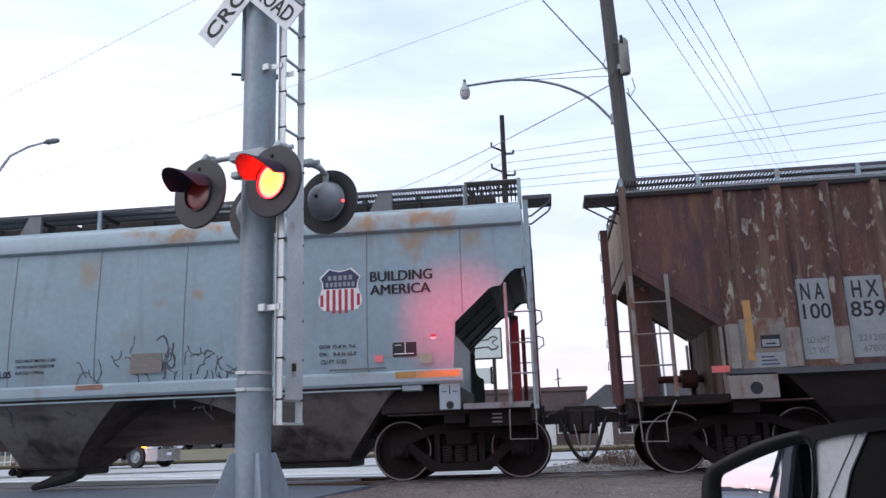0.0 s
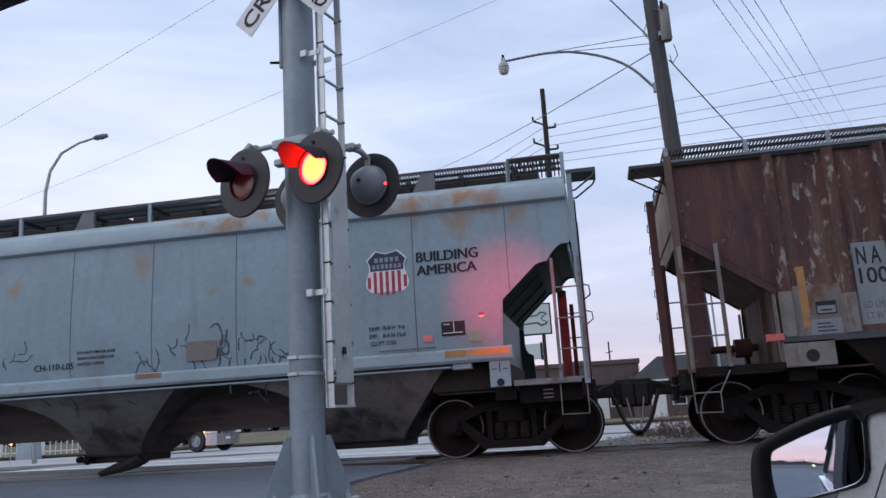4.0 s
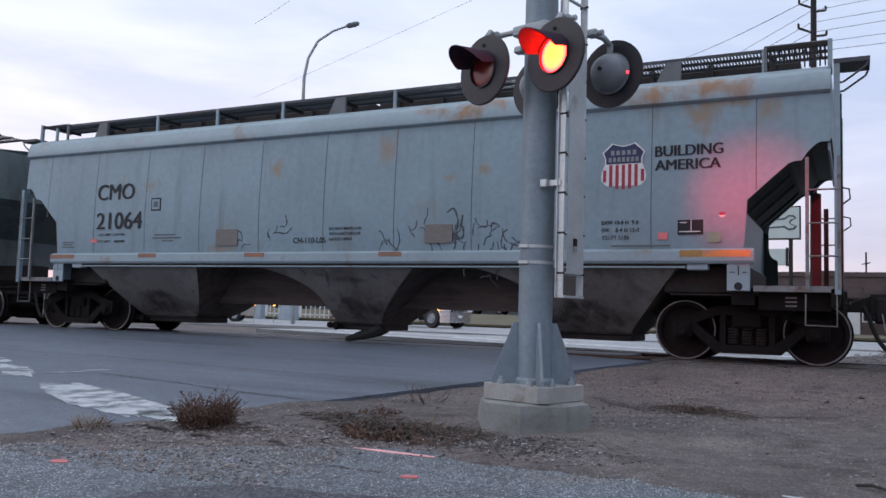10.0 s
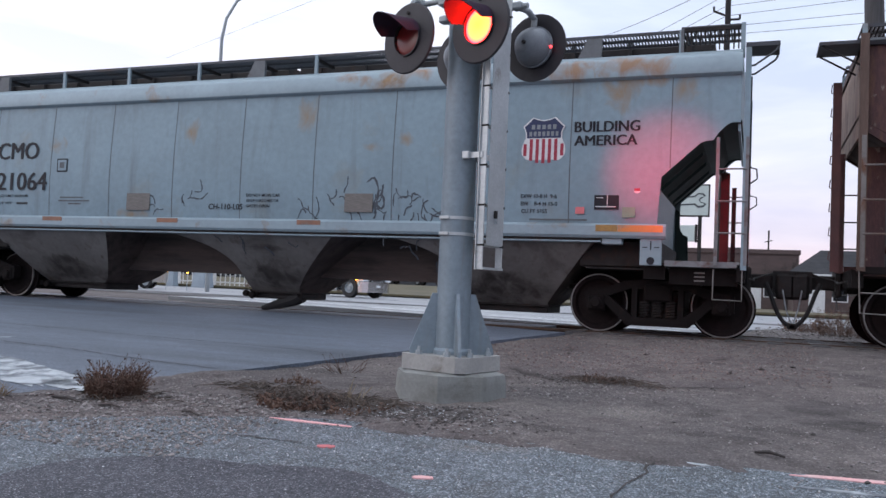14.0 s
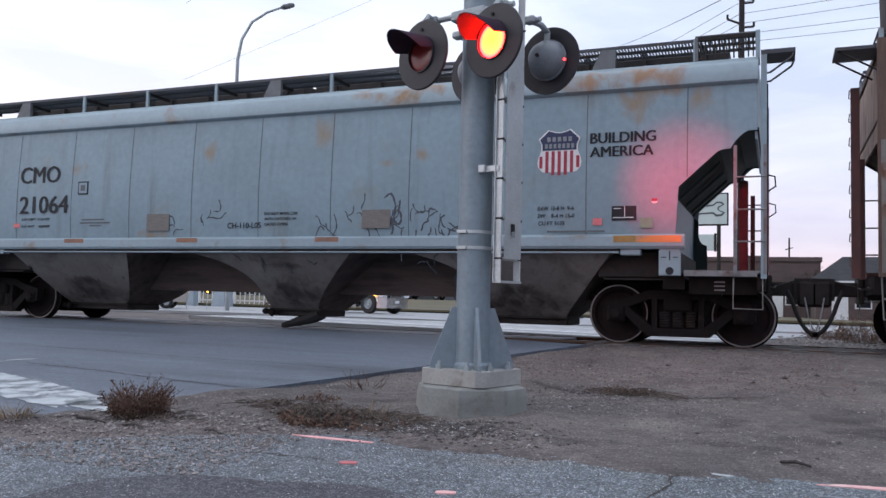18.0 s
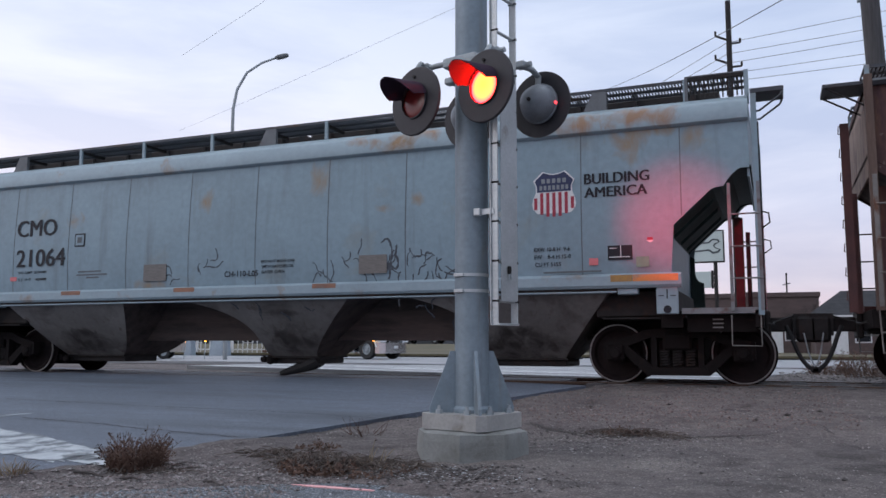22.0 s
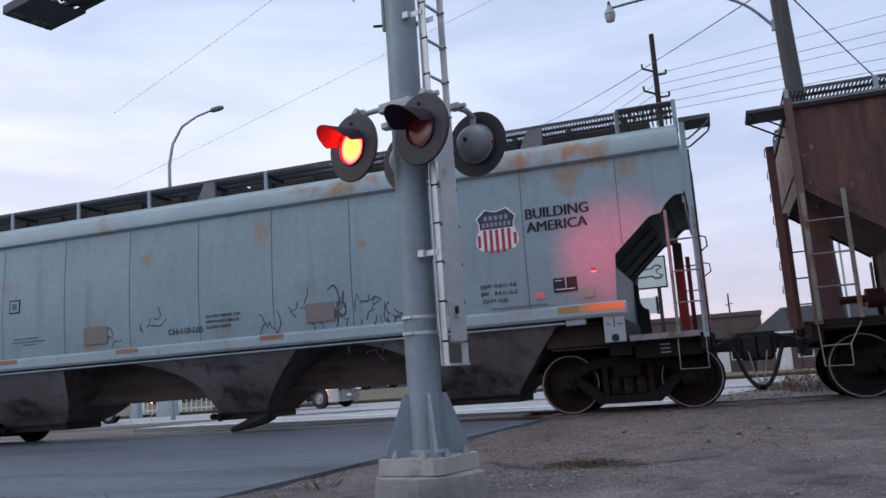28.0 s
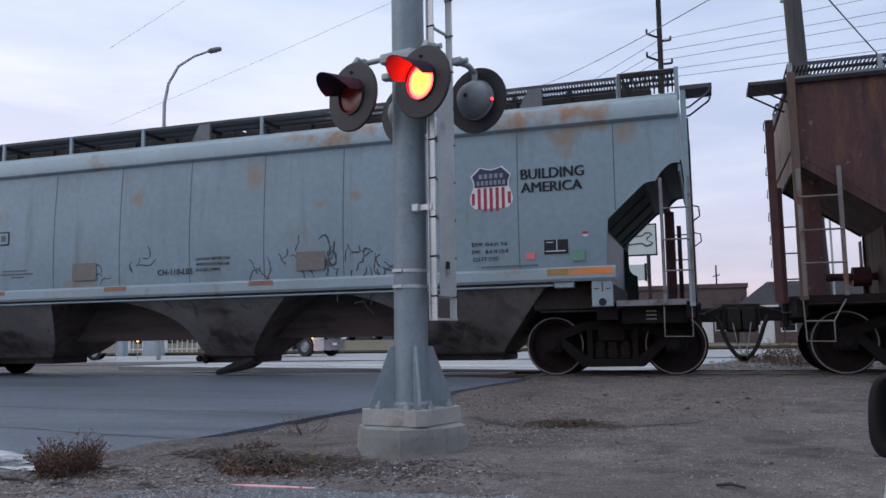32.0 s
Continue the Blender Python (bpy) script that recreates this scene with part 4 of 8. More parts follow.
seams = [-0.97 - 1.4125 * k for k in range(11)]
left_end, right_end = 2 * GC - 0.04, 0.04
cut = [(-0.04, 2.975), (-0.235, 2.975), (-0.365, 2.86), (-0.44, 2.737), (-0.59, 2.72), (-1.165, 2.19)]
for side in (-1, 1):
    edges = [right_end - 0.10] + seams + [left_end + 0.10]
    for a, b in zip(edges, edges[1:]):
        bm = bmesh.new()

        def low(x):
            """Lower edge of the side sheet: cut away over the bogies at both ends."""
            q = (right_end - 0.04) - ((right_end - GC) - abs(x - GC))
            for (x0, z0), (x1, z1) in zip(cut, cut[1:]):
                if x1 <= q <= x0:
                    return z0 + (z1 - z0) * (q - x0) / (x1 - x0) if x0 != x1 else z1
            return Z0 if q < -1.165 else 2.975
        n = max(2, int(abs(a - b) / 0.055)) if (abs(a - GC) > 6.4 or abs(b - GC) > 6.4) else 2
        cols = []
        for k in range(n + 1):
            x = a + (b - a) * k / n
            lo = low(x)
            cols.append([(x, z) for z in [lo + (Z1 - lo) * j / 8 for j in range(9)]])
        faces = []
        for inner in (0, 1):
            faces.append([[bm.verts.new((gl(x), side * (half_bulge(z) - 0.03 * inner), z)) for x, z in c] for c in cols])
        for grid in faces:
            for u, v in zip(grid, grid[1:]):
                for j in range(8):
                    bm.faces.new((u[j], v[j], v[j + 1], u[j + 1]))
        o, i_ = faces
        for u in (0, -1):
            for j in range(8):
                bm.faces.new((o[u][j], o[u][j + 1], i_[u][j + 1], i_[u][j]))
        for k in range(n):
            for j in (0, 8):
                bm.faces.new((o[k][j], o[k + 1][j], i_[k + 1][j], i_[k][j]))
        bmesh.ops.recalc_face_normals(bm, faces=bm.faces[:])
        part("side_panel", bm, M_GREY, grey, smooth=30)
    if side < 0:
        for x in seams:
            z_lo = Z0 + 0.06
            if abs(x - GC) > 6.5:
                z_lo = 2.35 if abs(x - GC) > 6.95 else 2.0
            bm = bmesh.new()
            zs = [z_lo + (Z1 - z_lo) * j / 8 for j in range(9)]
            pairs = [[bm.verts.new((gl(x) + q, -(half_bulge(z) + 0.003), z)) for q in (-0.007, 0.007)] for z in zs]
            for u, v in zip(pairs, pairs[1:]):
                bm.faces.new((u[0], u[1], v[1], v[0]))
            part("weld_seam", bm, M_SEAM, grey)
    y0, y1 = sorted((side * 1.555, side * 1.66))
    chord = [(side * p[0], p[1]) for p in ((1.56, 3.64), (1.60, 3.635), (1.652, 3.67), (1.655, 3.72), (1.615, 3.90), (1.57, 3.96), (1.50, 3.985), (1.50, 3.70))]
    part("top_chord", slab(chord, "x", gl(left_end + 0.09), gl(right_end - 0.09)), M_GREY_TOP, grey, "pale grey top chord streaked with rust", smooth=40)
    part("side_sill", slab([(side * p[0], p[1]) for p in ((1.50, 1.36), (1.63, 1.36), (1.655, 1.40), (1.655, 1.53), (1.60, 1.57), (1.50, 1.57))], "x", gl(2 * GC + 1.0), gl(-1.0)), M_GREY_TOP, grey)
    part("sill_lip", box((gl(2 * GC + 1.9), min(side * 1.48, side * 1.60), 1.325), (gl(-1.9), max(side * 1.48, side * 1.60), 1.359)), M_DARK, grey)
    part("sill_bead", box((gl(2 * GC + 1.9), min(side * 1.50, side * 1.615), 1.296), (gl(-1.9), max(side * 1.50, side * 1.615), 1.322), 0.006), M_GREY_TOP, grey)
    # running board on the roof with its posts
    y0, y1 = sorted((side * 0.70, side * 1.30))
    rb = part("running_board", grating(gl(left_end + 0.12), gl(right_end - 0.12), y0, y1, 4.40, 0.046), M_GRATE, grey, "dark steel grating walkway")
    for x in (-15.4, -14.0, -12.42, -10.85, -9.27, -8.04, -6.87, -5.3, -3.75, -2.2, -0.9):
        wide = 0.10 if x in (-14.0, -8.04, -2.2) else 0.028
        if wide > 0.05:
            part("walkway_saddle", slab([(gl(x) - 0.24, 3.97), (gl(x) - 0.05, 4.352), (gl(x) + 0.16, 4.352), (gl(x) + 0.16, 3.97)], "y", side * 1.30 - 0.03, side * 1.30 + 0.03), M_SADDLE, rb)
        else:
            part("walkway_post", box((gl(x) - wide, side * 1.30 - 0.02, 3.96), (gl(x) + wide, side * 1.30 + 0.02, 4.40)), M_GREY_TOP, rb)
        part("walkway_bearer", box((gl(x) - 0.02, y0, 4.30), (gl(x) + 0.02, y1, 4.352)), M_DARK, rb)

roof = bmesh.new()
prof = [(-1.57, 3.95), (-1.35, 4.06), (-0.7, 4.17), (0, 4.21), (0.7, 4.17), (1.35, 4.06), (1.57, 3.95), (1.5, 3.88), (-1.5, 3.88)]
add_slab(roof, prof, "x", gl(left_end + 0.1), gl(right_end - 0.1))
part("roof", roof, M_GREY_TOP, grey, smooth=40)
for k in range(4):
    x = left_end + 0.7 + k * 3.75
    h = part("hatch_cover", slab([(-0.36, 4.18), (0.36, 4.18), (0.38, 4.44), (0.27, 4.53), (-0.27, 4.53), (-0.38, 4.44)], "x", gl(x), gl(x + 3.5)), M_DARK, grey, "long trough hatch cover")
    for j in range(4):
        part("hatch_latch", box((gl(x + 0.4 + j * 0.9), -0.44, 4.20), (gl(x + 0.46 + j * 0.9), 0.44, 4.55)), M_DARK, h)

part("centre_sill", box((gl(left_end + 0.1), -0.20, 0.72), (gl(right_end), 0.20, 1.02)), M_DARK, grey)
for e, q in ((1, right_end), (-1, left_end)):
    X = lambda d: gl(q - e * d)          # d metres inwards from the end
    # sloping end sheet with deep flanged edges
    for side in (-1, 1):
        outer = [(X(0.08), 2.985), (X(0.25), 2.985), (X(0.345), 2.95), (X(0.40), 2.87), (X(0.476), 2.745), (X(0.60), 2.735), (X(0.66), 2.69), (X(1.20), 2.20), (X(1.235), 2.13), (X(1.225), 2.03)]
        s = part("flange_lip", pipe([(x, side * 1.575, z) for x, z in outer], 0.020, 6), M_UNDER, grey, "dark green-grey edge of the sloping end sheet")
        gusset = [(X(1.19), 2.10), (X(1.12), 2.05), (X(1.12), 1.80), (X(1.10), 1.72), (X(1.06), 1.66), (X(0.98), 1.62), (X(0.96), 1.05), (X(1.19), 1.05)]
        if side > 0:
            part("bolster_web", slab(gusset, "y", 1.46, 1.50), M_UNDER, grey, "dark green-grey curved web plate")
        part("side_apron", box((min(X(0.10), X(1.0)), min(side * 1.36, side * 1.42), 0.74), (max(X(0.10), X(1.0)), max(side * 1.36, side * 1.42), 0.98)), M_BOGIE, grey, "brown dirty side plate under the platform")
        for k in range(3):
            part("apron_slot", box((min(X(0.52), X(0.66)), min(side * 1.415, side * 1.425), 0.79 + 0.055 * k), (max(X(0.52), X(0.66)), max(side * 1.415, side * 1.425), 0.81 + 0.055 * k)), M_HOPPER, grey)
        j = part("jacking_plate", box((min(X(1.09), X(1.39)), min(side * 1.57, side * 1.61), 0.985), (max(X(1.09), X(1.39)), max(side * 1.57, side * 1.61), 1.45), 0.01), M_GREY_TOP, grey, "pale grey jacking plate with small stencils")
        part("jack_hole", rod((X(1.24), side * 1.608, 1.05), (X(1.24), side * 1.614, 1.05), 0.055, seg=18), M_BLACKPAINT, j)
        part("arrow_mark", box((X(1.24) - 0.008, min(side * 1.611, side * 1.614), 1.20), (X(1.24) + 0.008, max(side * 1.611, side * 1.614), 1.33)), M_BLACKPAINT, j)
        for dx in (-0.08, 0.08):
            part("stencil_bar", box((X(1.24) + dx - 0.035, min(side * 1.611, side * 1.614), 1.235), (X(1.24) + dx + 0.035, max(side * 1.611, side * 1.614), 1.247)), M_BLACKPAINT, j)
        part("rod_box", box((min(X(1.64), X(1.93)), min(side * 1.45, side * 1.60), 1.27), (max(X(1.64), X(1.93)), max(side * 1.45, side * 1.60), 1.362), 0.012), M_GREY_TOP, grey)
        # end platform, corner post, ladder, stirrup
        part("end_platform", box((min(X(0.0), X(1.05)), min(side * 1.30, side * 1.60), 0.985), (max(X(0.0), X(1.05)), max(side * 1.30, side * 1.60), 1.065)), M_LADDER, grey)
        part("end_post", box((min(X(-0.02), X(0.055)), min(side * 1.555, side * 1.64), 0.96), (max(X(-0.02), X(0.055)), max(side * 1.555, side * 1.64), 4.0 if e > 0 else 2.95)), M_GREY, grey)
        ladder(grey, (X(0.38), X(0.0)), side * 1.625, 1.02, 2.77, (1.455, 1.89, 2.333), M_LADDER, 0.012, 0.045)
        part("stirrup", pipe([(X(0.40), side * 1.60, 0.96), (X(0.405), side * 1.60, 0.55), (X(0.03), side * 1.60, 0.545), (X(0.03), side * 1.60, 0.96)], 0.010, 6), M_HOPPER, grey)
        part("grab_iron", pipe([(X(-0.02), side * 1.60, 2.36), (X(-0.12), side * 1.60, 2.33), (X(-0.13), side * 1.60, 2.20), (X(-0.02), side * 1.60, 2.12)], 0.011, 6), M_DARK, grey)
    bm = bmesh.new()
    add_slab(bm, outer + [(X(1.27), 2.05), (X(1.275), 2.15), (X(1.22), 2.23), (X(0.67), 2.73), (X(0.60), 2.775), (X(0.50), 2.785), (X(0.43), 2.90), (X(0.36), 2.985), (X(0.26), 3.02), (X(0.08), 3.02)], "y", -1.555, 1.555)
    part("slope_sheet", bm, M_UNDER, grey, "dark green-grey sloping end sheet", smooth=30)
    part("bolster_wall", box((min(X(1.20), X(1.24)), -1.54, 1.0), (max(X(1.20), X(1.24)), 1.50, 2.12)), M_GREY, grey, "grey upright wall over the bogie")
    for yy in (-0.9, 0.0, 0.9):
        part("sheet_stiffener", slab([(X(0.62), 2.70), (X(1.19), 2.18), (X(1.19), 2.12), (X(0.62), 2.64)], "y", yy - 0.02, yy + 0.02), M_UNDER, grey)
    part("end_wall", box((min(X(0.10), X(0.13)), -1.57, 2.86), (max(X(0.10), X(0.13)), 1.57, 3.97)), M_GREY, grey)
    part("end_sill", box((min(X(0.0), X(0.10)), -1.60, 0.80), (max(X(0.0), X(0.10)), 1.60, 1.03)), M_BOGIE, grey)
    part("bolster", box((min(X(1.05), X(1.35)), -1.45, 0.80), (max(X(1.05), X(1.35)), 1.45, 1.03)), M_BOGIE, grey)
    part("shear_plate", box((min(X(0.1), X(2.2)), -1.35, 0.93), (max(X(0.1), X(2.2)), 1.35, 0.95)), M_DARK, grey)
    # an added dark box closes the see-through gap above the bogie
    part("bolster_box", box((min(X(1.14), X(2.30)), -1.28, 0.96), (max(X(1.14), X(2.30)), 1.28, 1.35), 0.02), M_DARK, grey, "dark box added to fill the gap over the bogie")
    if e < 0:
        part("air_reservoir", rod((X(0.35), 0.35, 1.28), (X(1.1), 0.35, 1.28), 0.30, seg=16), M_DARK, grey)
    part("brake_pipe_post", box((X(0.365) - 0.07, 0.95, 1.0), (X(0.365) + 0.07, 1.09, 2.66)), M_RUST_RED, grey)
    part("brake_staff", box((X(0.22) - 0.034, 0.86, 1.0), (X(0.22) + 0.034, 0.93, 2.40)), M_DARK, grey)
    part("inner_ladder", box((X(0.0) - 0.02, 0.5, 1.03), (X(0.0) + 0.02, 0.56, 4.15)), M_DARK, grey)
    # short roof-end platform on a bracket
    ep = part("end_running_board", box((min(X(-0.38), X(0.06)), -1.46, 4.06), (max(X(-0.38), X(0.06)), -0.95, 4.12)), M_GRATE, grey, "short dark platform at the roof's end")
    for yy in (-1.44, -0.97):
        part("board_bracket", pipe([(X(-0.36), yy, 4.05), (X(-0.33), yy, 3.99), (X(-0.06), yy, 3.80), (X(0.04), yy, 3.79)], 0.016, 6), M_GRATE, ep)
    for side in (-1, 1):
        gp = part("end_grille", box((min(X(0.08), X(0.92)), side * 1.33 - 0.015, 4.36), (max(X(0.08), X(0.92)), side * 1.33 + 0.015, 4.41)), M_DARK, grey, "dark upright grille at the walkway's end")
        part("grille_post", box((X(0.10) - 0.03, side * 1.33 - 0.03, 3.95), (X(0.10) + 0.03, side * 1.33 + 0.03, 4.44)), M_GREY_TOP, gp)
        part("grille_post", box((X(0.92) - 0.02, side * 1.33 - 0.02, 3.95), (X(0.92) + 0.02, side * 1.33 + 0.02, 4.41)), M_SADDLE, gp)
        if e > 0:
            part("grille_rim", box((X(0.94), side * 1.33 - 0.022, 4.412), (X(0.13), side * 1.33 + 0.022, 4.432), 0.006), M_SADDLE, gp, "grey top rail of the grille")
        for k in range(12 if e > 0 else 0):
            part("grille_bar", box((X(0.16 + k * 0.064) - 0.010, side * 1.33 - 0.008, 4.08), (X(0.16 + k * 0.064) + 0.010, side * 1.33 + 0.008, 4.36)), M_DARK, gp)
    bogie(grey, X(1.19))
    coupler(grey, X(0.0), e, 0)

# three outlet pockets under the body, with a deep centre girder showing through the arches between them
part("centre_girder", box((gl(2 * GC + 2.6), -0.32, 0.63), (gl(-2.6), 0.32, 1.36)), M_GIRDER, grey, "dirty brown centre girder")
for xb0, xb1, xt0, xt1, p0, p1 in ((-4.20, -2.928, -5.52, -1.98, 4.0, 1.0), (-8.40, -7.44, -9.85, -6.20, 4.0, 1.15), (-13.28, -11.874, -13.92, -10.95, 1.0, 0.65)):
    bm, rings = bmesh.new(), []
    for j in range(13):
        t = j / 12
        z, hy = 0.336 + 1.034 * t, 0.50 + 1.07 * t ** 0.85
        x0, x1 = xb0 + (xt0 - xb0) * t ** p0, xb1 + (xt1 - xb1) * t ** p1
        rings.append([bm.verts.new((gl(x), y, z)) for x, y in ((x0, -hy), (x1, -hy), (x1, hy), (x0, hy))])
    for u, v in zip(rings, rings[1:]):
        for k in range(4):
            bm.faces.new((u[k], u[(k + 1) % 4], v[(k + 1) % 4], v[k]))
    bm.faces.new(rings[0])
    bm.faces.new(rings[-1])
    bmesh.ops.recalc_face_normals(bm, faces=bm.faces[:])
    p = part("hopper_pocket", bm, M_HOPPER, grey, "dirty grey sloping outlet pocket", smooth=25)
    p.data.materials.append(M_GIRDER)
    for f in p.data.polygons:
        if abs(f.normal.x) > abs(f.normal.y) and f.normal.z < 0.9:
            f.material_index = 1                       # grime and shade of the end slopes, both put into this darker colour
    cx = (xb0 + xb1) / 2
    part("outlet_gate", box((gl(xb0) - 0.05, -0.46, 0.215), (gl(xb1) + 0.02, 0.46, 0.331), 0.02), M_DARK, p, "sooty outlet gate frame")
    part("pocket_flange", box((gl(xb0) - 0.07, -0.54, 0.321), (gl(xb1) + 0.05, 0.54, 0.348)), M_DARK, p)
    part("gate_capstan", rod((gl(xb0) + 0.05, -0.60, 0.27), (gl(xb0) + 0.05, 0.60, 0.27), 0.04), M_DARK, p)
    part("capstan_head", lathe([(0, 0.05), (0.055, 0.05), (0.075, 0), (0.055, -0.05)], Matrix.Translation((gl(xb0) + 0.05, -0.62, 0.27)) @ pose(0, 0, 0, 90), 10), M_BOGIE, p)
    part("capstan_head", lathe([(0, 0.05), (0.05, 0.05), (0.06, 0), (0.05, -0.05)], Matrix.Translation((gl(xb0) - 0.10, -0.59, 0.29)) @ pose(0, 0, 0, 90), 10), M_BOGIE, p)
    if -9 < xb0 < -6:
        part("outlet_chute", pipe([(gl(xb1) - 0.05 - 0.80 * t, -0.35, 0.30 - 0.27 * t ** 0.75) for t in [k / 8 for k in range(9)]], [0.15 - 0.105 * k / 8 for k in range(9)], 10), M_RUBBER, p, "black rubber outlet chute")

# lettering and marks on the near side
Y = -1.632
for a, b, z0_, z1_, mt in ((-12.37, -11.90, 1.475, 1.55, M_DULLORANGE), (-9.72, -9.27, 1.475, 1.55, M_DULLORANGE), (-6.88, -6.44, 1.475, 1.55, M_DULLORANGE), (-14.9, -14.17, 1.46, 1.54, M_DULLORANGE), (-1.66, -1.04, 1.45, 1.545, M_ORANGE), (-1.975, -1.665, 1.45, 1.545, M_YELLOW)):
    part("reflective_strip", plate(gl(a), gl(b), z0_, z1_, -1.655, 0.005), mt, grey, {M_ORANGE: "orange reflective strip", M_DULLORANGE: "faded orange reflective strip"}.get(mt, "yellow reflective strip"))
for txt, x0, x1, z0_, z1_, bold in (("BUILDING", -2.335, -1.395, 2.89, 3.045, 0.0), ("AMERICA", -2.335, -1.425, 2.69, 2.84, 0.0), ("CMO", -13.62, -12.58, 2.64, 2.965, 0.0), ("21064", -13.60, -12.33, 2.045, 2.385, 0.003),
                                    ("CH-110-L05", -8.66, -7.97, 1.715, 1.815, 0.010), ("DO NOT MOVE CAR", -7.90, -7.24, 1.935, 1.985, 0.004), ("WITH HATCHES OR", -7.90, -7.26, 1.845, 1.895, 0.004), ("GATES OPEN", -7.90, -7.44, 1.755, 1.805, 0.004),
                                    ("EXW 10-8 H  9-6", -3.10, -2.56, 1.925, 1.985, 0.006), ("EW    8-4 H 15-0", -3.10, -2.55, 1.815, 1.875, 0.006), ("CU FT 5155", -3.09, -2.70, 1.705, 1.765, 0.006), ("LD LMT 223100", -13.52, -12.80, 1.915, 1.965, 0.004), ("LT WT    62900", -13.52, -12.80, 1.775, 1.825, 0.004)):
    mid = (z0_ + z1_) / 2
    big = txt in ("BUILDING", "AMERICA", "CMO", "21064")
    letters(heavy_words(txt, gl(x0), gl(x1), z0_, z1_, -(half_bulge(mid) + 0.006), 0.007 if z1_ - z0_ < 0.2 else 0.012) if big else words(txt, gl(x0), gl(x1), z0_, z1_, -(half_bulge(mid) + 0.006), bold), M_BLACKPAINT, grey, "black painted letter")
# shield emblem
half = [(0.0, 0.318), (0.09, 0.334), (0.172, 0.362), (0.315, 0.225), (0.276, 0.14), (0.275, 0.05), (0.318, -0.06), (0.332, -0.13), (0.318, -0.20), (0.265, -0.26), (0.18, -0.30), (0.09, -0.325), (0.03, -0.342), (0.0, -0.365)]
sh = half + [(-x, z) for x, z in half[-2:0:-1]]
sx, sz = -2.788, 2.765
ye = -(half_bulge(2.8) + 0.004)
emblem = part("shield_emblem", slab([(gl(sx) + p[0], sz + p[1]) for p in sh], "y", ye - 0.003, ye), M_WHITE, grey, "white-edged shield with blue top and red stripes")
top = [(0.93 * x, 0.94 * z + 0.003) for x, z in half[:6]]
part("shield_field", slab([(gl(sx) + p[0], sz + p[1]) for p in top + [(-x, z) for x, z in top[:0:-1]]], "y", ye - 0.006, ye - 0.003), M_NAVY, emblem)
for k in range(7):
    x = (k - 3) * 0.0925 - 0.024
    far = abs(x + 0.024)
    lo = -0.325 + 0.115 * (far / 0.28) ** 2.5
    part("shield_stripe", box((gl(sx) + x, ye - 0.006, sz + lo), (gl(sx) + x + 0.048, ye - 0.003, sz + (0.038 if far < 0.2 else -0.035))), M_REDDECAL, emblem)
for z, n_, pitch in ((0.215, 5, 0.080), (0.113, 7, 0.066)):
    for k in range(n_):
        xm = gl(sx) + (k - (n_ - 1) / 2) * pitch
        part("name_bar", box((xm - pitch * 0.32, ye - 0.009, sz + z - 0.034), (xm + pitch * 0.32, ye - 0.006, sz + z + 0.034)), M_PLATEGREY, emblem)
yb = -(half_bulge(1.85) + 0.002)
pl = part("placard", plate(gl(-2.01), gl(-1.66), 1.765, 1.985, yb), M_BLACKPAINT, grey, "black data placard with small white bars")
part("placard_bar", plate(gl(-1.99), gl(-1.70), 1.80, 1.812, yb - 0.004), M_WHITE, pl)
part("placard_bar", plate(gl(-1.83), gl(-1.82), 1.815, 1.975, yb - 0.004), M_WHITE, pl)
part("placard_bar", plate(gl(-1.98), gl(-1.88), 1.93, 1.94, yb - 0.004), M_WHITE, pl)
part("tag", plate(gl(-1.61), gl(-1.43), 1.655, 1.80, yb), M_GREENTAG, grey, "small green tag")
part("tag", plate(gl(-2.28), gl(-2.15), 1.70, 1.80, yb), M_PINKTAG, grey, "small pink tag")
c = part("round_label", rod((gl(-1.41), yb - 0.003, 2.05), (gl(-1.41), yb, 2.05), 0.075, seg=20), M_REDDECAL, grey, "round red label")
part("label_centre", rod((gl(-1.41), yb - 0.006, 2.05), (gl(-1.41), yb - 0.003, 2.05), 0.052, seg=20), M_WHITE, c)
part("label_bar", plate(gl(-1.45), gl(-1.37), 2.03, 2.07, yb - 0.006, 0.003), M_REDDECAL, c)
for a, b in ((-10.43, -9.92), (-6.03, -5.53)):
    part("plaque", plate(gl(a), gl(b), 1.69, 1.99, yb, 0.012), M_PLAQUE, grey, "dirty brown plaque")
sq = part("stencil_box", plate(gl(-12.11), gl(-11.86), 2.39, 2.64, -(half_bulge(2.5) + 0.003)), M_BLACKPAINT, grey, "small outlined stencil")
part("stencil_inner", plate(gl(-12.085), gl(-11.885), 2.415, 2.615, -(half_bulge(2.5) + 0.007)), M_GREY, sq)
part("stencil_mark", plate(gl(-12.04), gl(-11.93), 2.46, 2.57, -(half_bulge(2.5) + 0.011), 0.003), M_SEAM, sq)
for x0, x1, z in ((-12.0, -11.45, 1.90), (-12.04, -11.30, 1.84), (-11.8, -11.5, 1.785), (-13.1, -12.82, 1.79), (-2.95, -2.1, 1.595), (-14.6, -14.25, 1.78), (-14.58, -14.3, 1.73), (-14.6, -14.25, 1.68)):
    part("small_print", plate(gl(x0), gl(x1), z, z + 0.026, -(half_bulge(z) + 0.002 + (0.06 if z < 1.6 else 0)), 0.003), M_SEAM, grey)
part("small_print", plate(gl(-13.75), gl(-13.58), 1.78, 1.86, yb), M_PINKTAG, grey)


